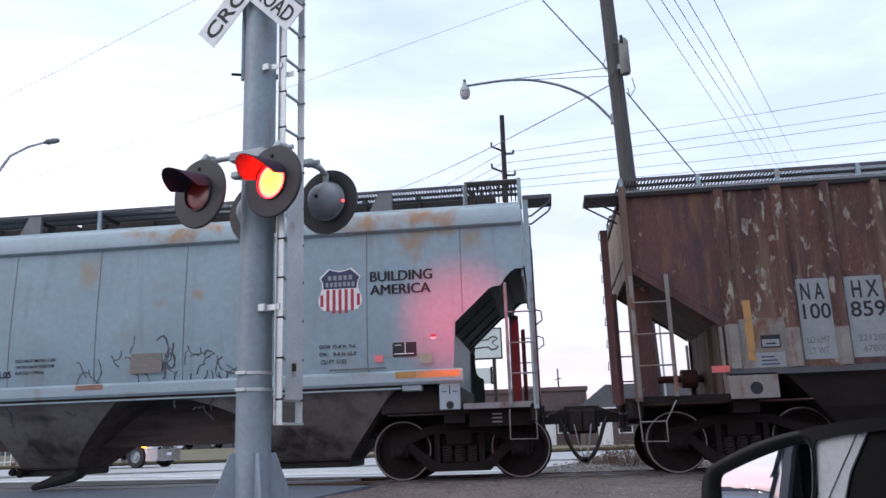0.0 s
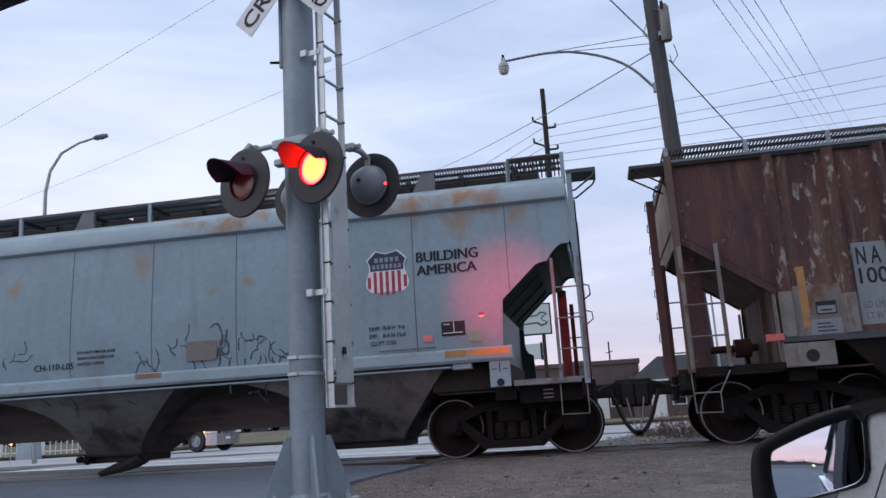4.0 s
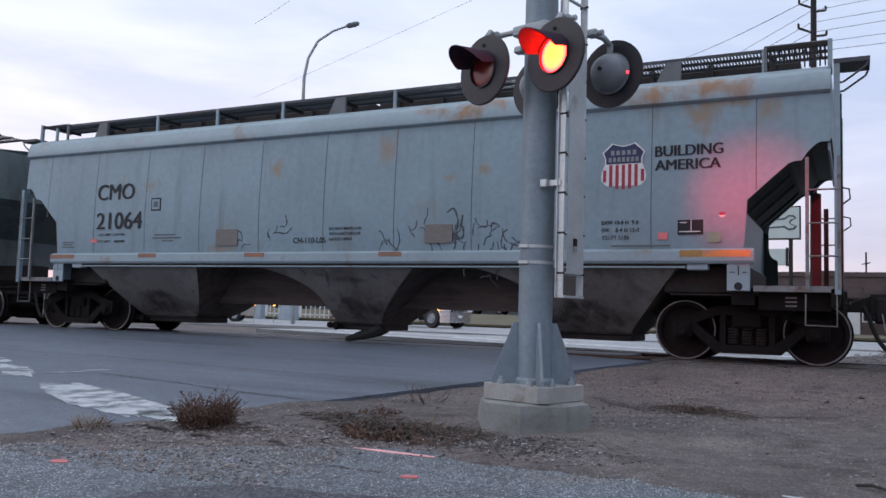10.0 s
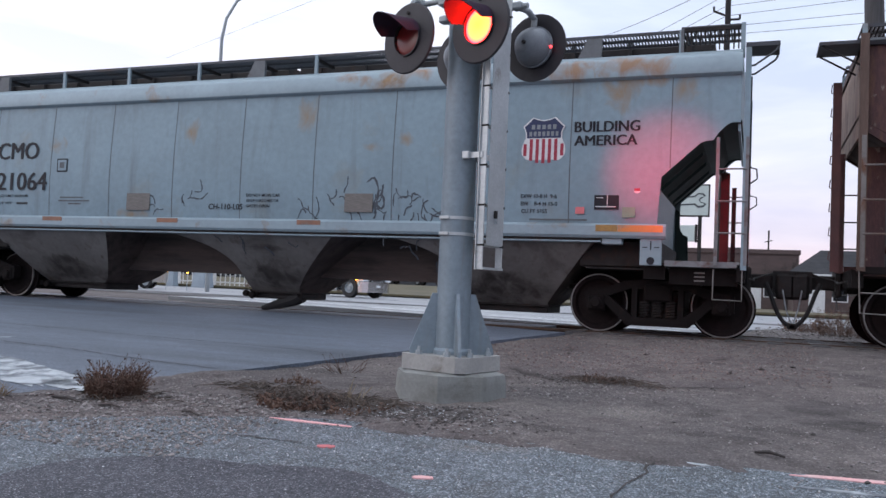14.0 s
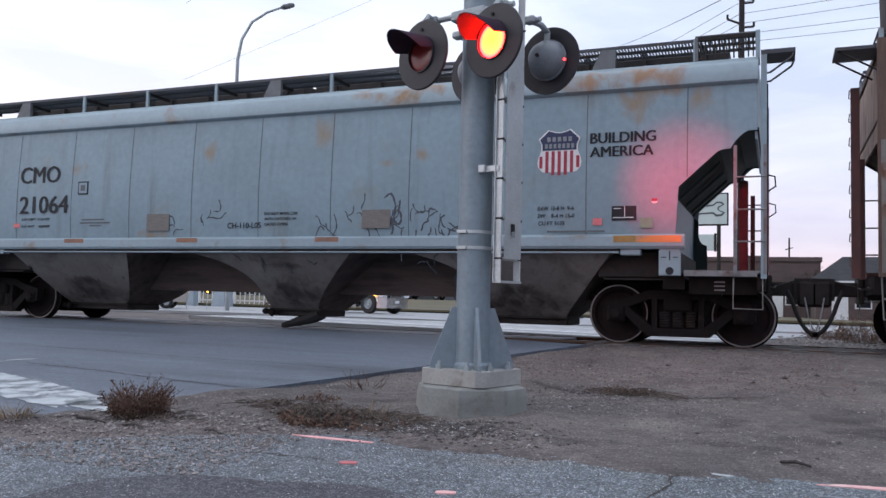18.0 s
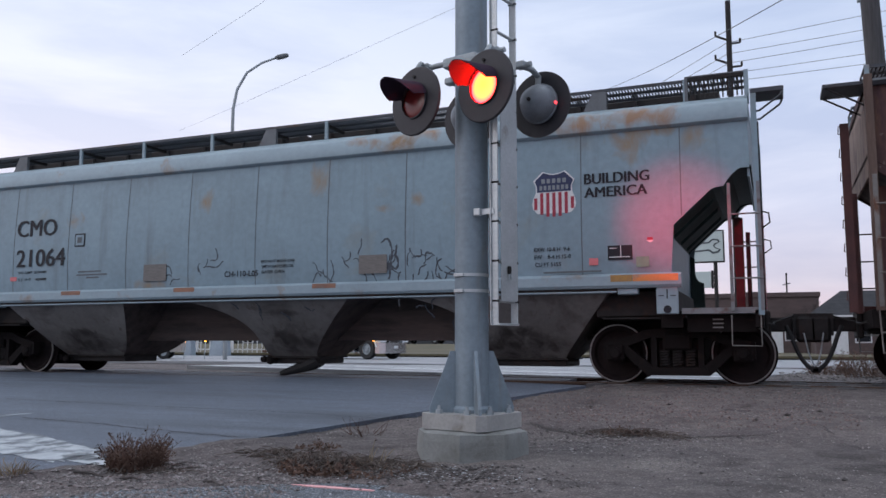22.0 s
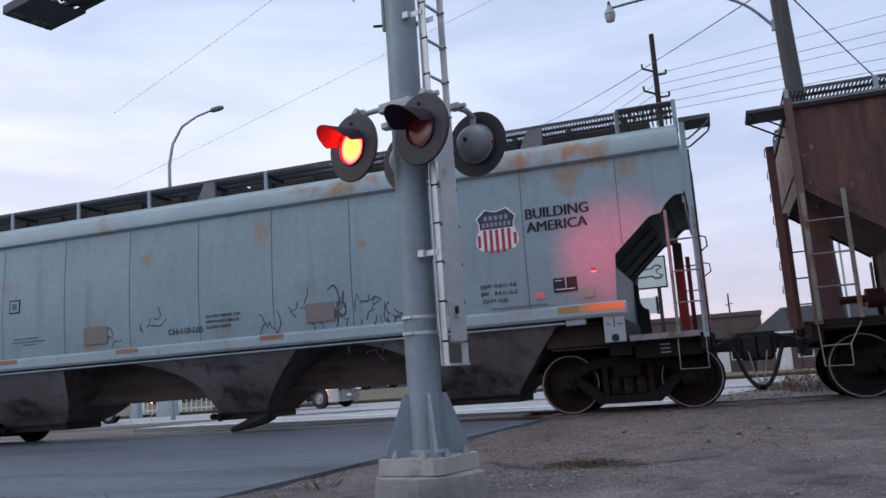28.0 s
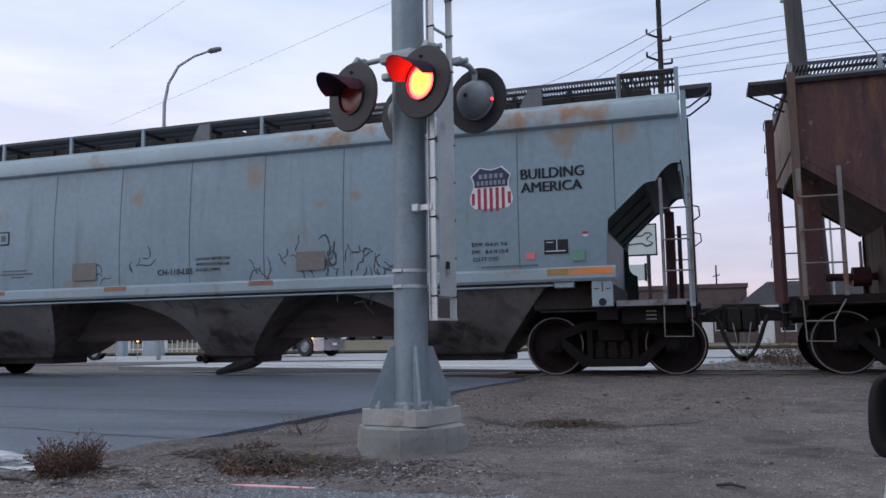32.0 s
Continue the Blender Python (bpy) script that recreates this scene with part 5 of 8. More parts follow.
def scrawl(seed, x, z, n, size, wd=0.012, flat=None):
    """A sprayed squiggle on the side sheet."""
    rnd, bm, p, a, prev = random.Random(seed), bmesh.new(), Vector((x, z)), random.Random(seed).uniform(0, 6.28), None
    for k in range(n):
        a += rnd.uniform(-0.55, 0.75)
        q = p + Vector((math.cos(a) * 0.7, math.sin(a))) * size
        d = (q - p).normalized()
        w = wd * rnd.uniform(0.5, 1.3)
        s = Vector((-d.y, d.x)) * w
        y = -(half_bulge(p.y) + 0.0025) if flat is None else flat(p.y)
        pair = [bm.verts.new((gl(r.x), y, r.y)) for r in (p - s, p + s)]
        if prev:
            bm.faces.new((prev[0], pair[0], pair[1], prev[1]))
        prev, p = pair, q
    bmesh.ops.recalc_face_normals(bm, faces=bm.faces[:])
    return part("graffiti_stroke", bm, M_SCRAWL, grey, "dark sprayed graffiti stroke")


for k in range(44):
    r0 = random.Random(100 + k)
    x = r0.choice([r0.uniform(-9.85, -8.9), r0.uniform(-7.1, -5.3), r0.uniform(-7.1, -5.3), r0.uniform(-5.2, -4.5)])
    scrawl(200 + k, x, r0.uniform(1.66, 2.02), r0.randint(5, 12), 0.034 + 0.02 * r0.random(), 0.011)
for k in range(4):
    scrawl(330 + k, -5.55 + 0.05 * k, 1.75 + 0.1 * k, 14, 0.04, 0.018)
for k in range(10):
    r0 = random.Random(400 + k)
    x = r0.choice([-8.3, -7.6, -7.2, -4.7, -4.5]) + r0.uniform(-0.3, 0.3)
    zz = r0.uniform(0.95, 1.25)
    scrawl(420 + k, x, zz, 8, 0.04, 0.012, lambda z: -(0.75 + 0.80 * max(0.01, (z - 0.36)) ** 0.9))


# rusty ribbed hopper coupled behind it
rusty = thing("rusty_hopper_wagon", pose(9.4, 0, 0), "rust-covered ribbed hopper wagon with pale stencil panels", "hopper wagon", "coupled wagons")
rl = lambda x: x - 9.4
r_left, r_right = 1.42, 17.38
for e, q in ((-1, r_left), (1, r_right)):
    X = lambda d: rl(q - e * d)
    near = e < 0
    for side in (-1, 1):
        edge = [(X(-0.02), 3.0), (X(1.27), 2.09), (X(1.26), 1.97), (X(-0.02), 2.88)] if side < 0 else [(X(-0.02), 3.15), (X(1.27), 2.25), (X(1.26), 2.13), (X(-0.02), 3.03)]
        part("end_slope_flange", slab(edge, "y", min(side * 1.47, side * 1.55), max(side * 1.47, side * 1.55)), M_RUSTY_DARK, rusty, "brown rusty flange of the sloping end sheet")
        part("corner_post", box((min(X(-0.03), X(0.07)), min(side * 1.545, side * 1.63), 1.0), (max(X(-0.03), X(0.07)), max(side * 1.545, side * 1.63), 4.10)), M_RUST_TAN, rusty)
        ladder(rusty, (X(0.53), X(0.03)), side * 1.625, 1.05, 2.76, (1.48, 1.92, 2.37), M_RUST_PALE, 0.013, 0.055)
        part("stirrup", pipe([(X(0.0), side * 1.6, 1.0), (X(0.02), side * 1.6, 0.46), (X(0.36), side * 1.6, 0.45), (X(0.36), side * 1.6, 0.72), (X(0.52), side * 1.6, 1.0)], 0.011, 6), M_HOPPER, rusty)
        part("stirrup_tread", rod((X(0.01), side * 1.6, 0.72), (X(0.36), side * 1.6, 0.72), 0.010, seg=6), M_HOPPER, rusty)
        part("side_beam", box((min(X(-0.02), X(1.25)), min(side * 1.45, side * 1.60), 0.97), (max(X(-0.02), X(1.25)), max(side * 1.45, side * 1.60), 1.06)), M_BOGIE, rusty)
        for d0, w_ in ((1.32, 0.13), (1.50, 0.10)):
            part("web_post", box((min(X(d0), X(d0 + w_)), min(side * 1.30, side * 1.50), 1.0), (max(X(d0), X(d0 + w_)), max(side * 1.30, side * 1.50), 2.25)), M_RUST_TAN, rusty)
        part("corner_web", box((min(X(1.22), X(1.24)), min(side * 1.38, side * 1.545), 1.0), (max(X(1.22), X(1.24)), max(side * 1.38, side * 1.545), 2.05)), M_RUST_PALE, rusty)
        part("reflector", box((min(X(1.04), X(1.27)), min(side * 1.56, side * 1.62), 1.35), (max(X(1.04), X(1.27)), max(side * 1.56, side * 1.62), 1.44)), plain("red_and_white_reflector", (0.5, 0.10, 0.09), 0.5) if near else M_REDDECAL, rusty)
        j = part("jacking_plate", box((min(X(1.24), X(1.90)), min(side * 1.53, side * 1.60), 0.98), (max(X(1.24), X(1.90)), max(side * 1.53, side * 1.60), 1.33), 0.01), M_RUST_PALE, rusty)
        part("jack_hole", rod((X(1.60), side * 1.598, 1.12), (X(1.60), side * 1.606, 1.12), 0.085, seg=20), M_BLACKPAINT, j)
    part("slope_sheet", slab([(X(0.0), 3.10), (X(2.3), 1.47), (X(2.3), 1.42), (X(0.0), 3.05)], "y", -1.48, 1.48), M_RUST_TAN, rusty, "tan rust-stained sloping sheet")
    part("web_wall", box((min(X(1.30), X(1.34)), -1.46, 1.0), (max(X(1.30), X(1.34)), 1.46, 2.12)), M_RUST_TAN, rusty, "tan rust-stained upright wall")
    for yy in (-1.15, -0.35):
        part("wall_rib", box((min(X(1.24), X(1.30)), yy - 0.05, 1.0), (max(X(1.24), X(1.30)), yy + 0.05, 2.10)), M_RUST_TAN, rusty)
    part("end_wall", box((min(X(0.0), X(0.03)), -1.55, 2.80), (max(X(0.0), X(0.03)), 1.55, 4.0)), M_RUST_PEACH, rusty)
    part("end_sill", box((min(X(-0.08), X(0.06)), -1.55, 0.78), (max(X(-0.08), X(0.06)), 1.55, 1.02)), M_BOGIE, rusty)
    part("bolster", box((min(X(1.3), X(1.65)), -1.45, 0.80), (max(X(1.3), X(1.65)), 1.45, 1.02)), M_BOGIE, rusty)
    part("shear_plate", box((min(X(0.0), X(2.4)), -1.35, 0.95), (max(X(0.0), X(2.4)), 1.35, 0.97)), M_RUSTY_DARK, rusty)
    part("brake_rigging", rod((X(0.5), 0.6, 1.42), (X(1.3), 0.6, 1.42), 0.06), M_RUST_RED, rusty)
    part("brake_cylinder", rod((X(0.95), 0.6, 1.42), (X(1.20), 0.6, 1.42), 0.15, seg=16), M_RUST_RED, rusty)
    part("end_web", box((min(X(0.12), X(0.38)), -0.92, 1.0), (max(X(0.12), X(0.38)), -0.88, 2.72)), M_RUSTY_DARK, rusty, "brown rusty web under the sloping sheet")
    part("cross_beam", box((min(X(0.05), X(1.3)), 0.9, 1.06), (max(X(0.05), X(1.3)), 1.0, 1.16)), M_RUST_RED, rusty)
    # red end ladder posts that stand off the end wall
    for yy, zt, xx in ((-0.95, 3.62, -0.24), (-0.50, 2.70, -0.14)):
        lp = part("end_ladder", box((X(xx) - 0.055, yy - 0.03, 1.0), (X(xx) + 0.055, yy + 0.03, zt), 0.0, Matrix.Identity(4)), M_RUST_RED, rusty, "dark red end ladder post")
        for k in range(8):
            z = 1.25 + k * 0.33
            if z < zt:
                part("grab_iron", pipe([(X(xx), yy, z), (X(xx - 0.07), yy - 0.01, z + 0.03), (X(xx - 0.08), yy - 0.01, z - 0.08), (X(xx), yy, z - 0.10)], 0.009, 5), M_RUST_RED, lp)
    for z in (1.3, 1.62, 1.95, 2.28, 2.6):
        part("end_rung", rod((X(-0.20), -0.93, z), (X(-0.10), 0.3, z), 0.011, seg=6), M_DARK, rusty)
    ep = part("end_running_board", box((min(X(-0.52), X(0.02)), -1.52, 4.00), (max(X(-0.52), X(0.02)), -0.92, 4.045)), M_GRATE, rusty, "short dark platform at the roof's end")
    part("board_brace", rod((X(-0.48), -1.48, 4.0), (X(-0.02), -1.48, 3.72), 0.014, seg=6), M_DARK, ep)
    part("board_brace", rod((X(-0.48), -0.95, 4.0), (X(-0.02), -0.95, 3.72), 0.014, seg=6), M_DARK, ep)
    for side in (-1, 1):
        part("board_post", box((X(0.04) - 0.03, side * 1.36 - 0.03, 3.96), (X(0.04) + 0.03, side * 1.36 + 0.03, 4.30)), M_GREY_TOP, rusty)
    bogie(rusty, rl(2.89) if near else rl(15.91), 0.435)
    coupler(rusty, X(-0.08), e, 1)

# side sheets between ribs
ribs = [(2.70, 2.89), (3.49, 3.70), (4.16, 4.35)] + [(4.35 + 0.52 + 0.715 * k, 4.35 + 0.69 + 0.715 * k) for k in range(14)]
ribs = [r for r in ribs if r[1] < 16.2]
bays = [(r_left + 0.02, ribs[0][0])] + [(a[1], b[0]) for a, b in zip(ribs, ribs[1:])] + [(ribs[-1][1], r_right - 0.02)]
for side in (-1, 1):
    y0, y1 = sorted((side * 1.50, side * 1.545))
    for i, (a, b) in enumerate(bays):
        up = 0.14 if side > 0 else 0.0
        if i == 0:
            out = [(rl(a), 4.0), (rl(a), 2.98 + up), (rl(b), 2.09 + up), (rl(b), 4.0)]
        elif i == len(bays) - 1:
            out = [(rl(a), 4.0), (rl(a), 2.09 + up), (rl(b), 2.98 + up), (rl(b), 4.0)]
        else:
            out = [(rl(a) - 0.03, 1.34), (rl(b) + 0.03, 1.34), (rl(b) + 0.03, 4.0), (rl(a) - 0.03, 4.0)]
        part("side_panel", slab(out, "y", y0, y1), M_RUSTY_DARK if i in (0, len(bays) - 1) else M_RUSTY, rusty)
        if side < 0 and 0 < i < len(bays) - 1 and i not in (2, 3):
            part("lower_paint", box((rl(a), -1.548, 1.39), (rl(b), -1.545, 1.98 + 0.10 * math.sin(a * 5))), M_RUST_PALE, rusty, "pale grey paint flaking over rust")
    for a, b in ribs:
        z_lo = 1.40
        bm = bmesh.new()
        add_slab(bm, [(rl(a), side * 1.545), (rl(a) + 0.035, side * 1.615), (rl(b) - 0.035, side * 1.615), (rl(b), side * 1.545)], "z", z_lo, 3.98)
        bmesh.ops.recalc_face_normals(bm, faces=bm.faces[:])
        part("side_rib", bm, M_RUSTY, rusty)
        part("rib_foot", slab([(rl(a) - 0.004, side * 1.55), (rl(a) + 0.033, side * 1.6185), (rl(b) - 0.033, side * 1.6185), (rl(b) + 0.004, side * 1.55)], "z", z_lo - 0.01, 2.0 + 0.12 * math.sin(a * 7)), M_RUST_PALE, rusty)
    part("side_sill", box((rl(r_left + 1.25), min(side * 1.48, side * 1.60), 1.30), (rl(r_right - 1.25), max(side * 1.48, side * 1.60), 1.385)), M_GRATE, rusty)
    part("top_chord", slab([(side * p[0], p[1]) for p in ((1.50, 3.95), (1.60, 3.95), (1.63, 4.0), (1.60, 4.04), (1.40, 4.06))], "x", rl(r_left), rl(r_right)), M_GRATE, rusty)
    y0, y1 = sorted((side * 0.72, side * 1.36))
    rb = part("running_board", grating(rl(r_left + 0.02), rl(r_right - 0.02), y0, y1, 4.30, 0.050), M_GRATE, rusty, "dark steel grating walkway")
    for k in range(15):
        x = r_left + 0.04 + k * 1.13
        part("walkway_post", box((rl(x) - 0.03, side * 1.36 - 0.02, 4.0), (rl(x) + 0.03, side * 1.36 + 0.02, 4.30)), M_GREY_TOP, rb)
part("roof", slab([(-1.57, 3.98), (-1.3, 4.05), (0, 4.12), (1.3, 4.05), (1.57, 3.98), (1.5, 3.92), (-1.5, 3.92)], "x", rl(r_left), rl(r_right)), M_RUSTY_DARK, rusty)
part("hatch_cover", slab([(-0.34, 4.08), (0.34, 4.08), (0.34, 4.20), (0.22, 4.26), (-0.22, 4.26), (-0.34, 4.20)], "x", rl(r_left + 0.6), rl(r_right - 0.6)), M_UNDER, rusty)
part("centre_sill", box((rl(r_left), -0.20, 0.72), (rl(r_right), 0.20, 1.02)), M_DARK, rusty)
for cx in (5.2, 9.4, 13.6):
    bm, rings = bmesh.new(), []
    for hx, hy, z in ((0.70, 0.72, 0.36), (1.25, 1.2, 0.85), (1.77, 1.50, 1.33)):
        rings.append([bm.verts.new((rl(cx) + sx_ * hx, sy_ * hy, z)) for sx_, sy_ in ((-1, -1), (1, -1), (1, 1), (-1, 1))])
    for u, v in zip(rings, rings[1:]):
        for k in range(4):
            bm.faces.new((u[k], u[(k + 1) % 4], v[(k + 1) % 4], v[k]))
    bm.faces.new(rings[0])
    bm.faces.new(rings[-1])
    bmesh.ops.recalc_face_normals(bm, faces=bm.faces[:])
    part("hopper_pocket", bm, M_DARK, rusty, "near-black sloping outlet pocket")
    part("outlet_gate", box((rl(cx) - 0.8, -0.66, 0.22), (rl(cx) + 0.8, 0.66, 0.365)), M_DARK, rusty)
# stencil panels
YR = -1.5455
pn = part("stencil_panel", plate(rl(3.72), rl(4.155), 1.48, 2.60, YR), M_PLATEGREY, rusty, "pale grey stencil panel")
pn2 = part("stencil_panel", plate(rl(4.36), rl(4.865), 1.48, 2.60, YR), M_PLATEGREY, rusty, "pale grey stencil panel")
for txt, x0, x1, z0_, z1_, bold, p in (("N A", 3.77, 4.08, 2.30, 2.54, 0.015, pn), ("100", 3.77, 4.14, 2.03, 2.25, 0.012, pn), ("H X", 4.45, 4.80, 2.30, 2.54, 0.015, pn2), ("859", 4.40, 4.86, 2.03, 2.25, 0.012, pn2),
                                       ("LD LMT", 3.78, 4.08, 1.70, 1.79, 0.0, pn), ("LT WT", 3.79, 4.05, 1.55, 1.64, 0.0, pn), ("221200", 4.45, 4.82, 1.70, 1.79, 0.0, pn2), ("67800", 4.50, 4.80, 1.55, 1.64, 0.0, pn2)):
    letters(words(txt, rl(x0), rl(x1), z0_, z1_, YR - 0.0045, bold), M_BLACKPAINT if z0_ > 1.9 else M_SEAM, p, "black stencilled letter")
part("reflective_strip", plate(rl(2.97), rl(3.075), 1.50, 2.34, YR, 0.006), M_YELLOW, rusty, "yellow reflective strip")
q_ = part("notice", plate(rl(3.16), rl(3.42), 1.66, 1.84, YR, 0.006), M_BLACKPAINT, rusty, "small outlined notice")
part("notice_face", plate(rl(3.175), rl(3.405), 1.68, 1.78, YR - 0.006, 0.003), M_PLATEGREY, q_)
part("notice_bar", plate(rl(3.22), rl(3.36), 1.71, 1.73, YR - 0.009, 0.003), M_BLACKPAINT, q_)
bp_ = part("small_panel", plate(rl(3.06), rl(3.46), 1.40, 1.60, YR, 0.005), M_PLATEGREY, rusty)
for k in range(3):
    part("small_print", plate(rl(3.14), rl(3.32 + 0.03 * k), 1.53 - 0.05 * k, 1.55 - 0.05 * k, YR - 0.005, 0.003), M_NAVY, bp_)

# end of the next wagon to the rear, mostly in shadow
dark = thing("dark_hopper_wagon", pose(-25.4, 0, 0), "dark grey hopper wagon coupled behind the pale grey one", "hopper wagon", "coupled wagons")
dl = lambda x: x + 25.4
d_right = 2 * GC - 1.42
part("body", slab([(dl(d_right - 0.05), 4.0), (dl(d_right - 0.05), 2.9), (dl(d_right - 1.3), 2.05), (dl(d_right - 1.3), 1.40), (dl(d_right - 14.7), 1.40), (dl(d_right - 14.7), 2.05), (dl(d_right - 15.95), 2.9), (dl(d_right - 15.95), 4.0)], "y", -1.56, 1.56), M_TEAL, dark)
part("roof", slab([(-1.56, 4.0), (0, 4.15), (1.56, 4.0)], "x", dl(d_right - 15.95), dl(d_right - 0.05)), M_UNDER, dark)
for side in (-1, 1):
    for k in range(18):
        x = d_right - 1.5 - k * 0.75
        part("side_rib", box((dl(x) - 0.07, min(side * 1.56, side * 1.62), 1.42), (dl(x) + 0.07, max(side * 1.56, side * 1.62), 4.0)), M_TEAL, dark)
    part("corner_post", box((dl(d_right - 0.08), side * 1.58 - 0.03, 1.0), (dl(d_right), side * 1.58 + 0.03, 4.05)), M_GALV, dark)
    ladder(dark, (dl(d_right - 0.45), dl(d_right - 0.03)), side * 1.62, 0.9, 2.9, (1.15, 1.5, 1.85, 2.2, 2.55), M_GALV, 0.012, 0.04)
    part("running_board", grating(dl(d_right - 15.9), dl(d_right), min(side * 0.7, side * 1.3), max(side * 0.7, side * 1.3), 4.36, 0.12), M_DARK, dark)
part("end_sill", box((dl(d_right - 0.1), -1.55, 0.78), (dl(d_right), 1.55, 1.02)), M_BOGIE, dark)
part("centre_sill", box((dl(d_right - 15.9), -0.2, 0.72), (dl(d_right), 0.2, 1.40)), M_DARK, dark)
for cx in (-4.0, 0.0, 4.0):
    bm, rings = bmesh.new(), []
    for hx, hy, z in ((0.85, 0.72, 0.30), (1.9, 1.50, 1.41)):
        rings.append([bm.verts.new((cx + sx_ * hx, sy_ * hy, z)) for sx_, sy_ in ((-1, -1), (1, -1), (1, 1), (-1, 1))])
    for k in range(4):
        bm.faces.new((rings[0][k], rings[0][(k + 1) % 4], rings[1][(k + 1) % 4], rings[1][k]))
    bm.faces.new(rings[0])
    bm.faces.new(rings[1])
    bmesh.ops.recalc_face_normals(bm, faces=bm.faces[:])
    part("hopper_pocket", bm, M_UNDER, dark)
bogie(dark, dl(d_right - 1.5))
bogie(dark, dl(d_right - 14.5))
coupler(dark, dl(d_right), 1, 0)


# ---- crossing signal ----
N = Vector((-0.25, -0.968, 0)).normalized()        # the way the front lamps face
A = Vector((-N.y, N.x, 0))                          # along the cross arms, towards the car
MX, MY, MZ = -2.02, -7.32, -0.33
TURN = math.degrees(math.atan2(A.y, A.x))
mast = thing("crossing_signal", pose(MX, MY, MZ, 0, 0, TURN), "silver crossing signal mast with flashing red lamps and crossbuck", "railway signal")
# in the mast's space: x along the cross arms, -y the way the front lamps face, z up from the ground
H = lambda z: z - MZ
part("pole", lathe([(0, H(0.02)), (0.133, H(0.02)), (0.131, H(3.0)), (0.130, H(6.9)), (0, H(6.93))], None, 40), M_MAST, mast, "weathered silver steel pole", smooth=40)
for z in (1.087, 0.963):
    b = part("clamp_band", lathe([(0.132, H(z) - 0.012), (0.138, H(z) - 0.012), (0.138, H(z) + 0.012), (0.132, H(z) + 0.012)], None, 40), M_ALU, mast)
    part("band_buckle", box((-0.07, -0.150, H(z) - 0.013), (0.02, -0.128, H(z) + 0.013), 0.003), M_ALU, b)
part("foot_ring", lathe([(0.133, H(0.03)), (0.15, H(0.03)), (0.15, H(0.06)), (0.133, H(0.08))], None, 36), M_MAST, mast)
part("base_casting", slab([(-0.30, -0.24), (-0.24, -0.30), (0.24, -0.30), (0.30, -0.24), (0.30, 0.24), (0.24, 0.30), (-0.24, 0.30), (-0.30, 0.24)], "z", H(-0.085), H(0.03)), M_STEELBASE, mast, "worn pale base casting")
part("concrete_foot", lathe([(0, H(-0.09)), (0.385, H(-0.09)), (0.425, H(-0.105)), (0.435, H(-0.16)), (0.45, H(-0.42)), (0, H(-0.42))], pose(0, 0, 0, 0, 0, 22.5), 8), M_CONCRETE, mast, "weathered octagonal concrete foot")
for k in range(4):
    a = radians(45 + 90 * k)
    g = slab([(0.12, H(0.03)), (0.33, H(0.03)), (0.33, H(0.07)), (0.17, H(0.50)), (0.12, H(0.50))], "y", -0.012, 0.012)
    bmesh.ops.transform(g, matrix=Matrix.Rotation(a, 4, "Z"), verts=g.verts[:])
    part("gusset", g, M_MAST, mast)
    for r_, o in ((0.30, 0.16), (0.30, -0.16)):
        bx, by = r_ * math.cos(a) - o * math.sin(a) * 0.6, r_ * math.sin(a) + o * math.cos(a) * 0.6
        nt = part("anchor_bolt", rod((bx * 0.9, by * 0.9, H(0.03)), (bx * 0.9, by * 0.9, H(0.09)), 0.014, seg=8), M_GALV, mast)
        part("nut", rod((bx * 0.9, by * 0.9, H(0.03)), (bx * 0.9, by * 0.9, H(0.06)), 0.028, seg=6), M_GALV, nt)
# cross arms for the front and the rear pair
for y in (-0.16, 0.24):
    arm = part("cross_arm", rod((-0.42, y, H(2.80)), (0.42, y, H(2.80)), 0.022, seg=12), M_GALV, mast)
    part("arm_clamp", box((-0.16, min(y, 0) - 0.02, H(2.76)), (0.16, max(y, 0) + 0.02, H(2.84)), 0.01), M_GALV, arm)


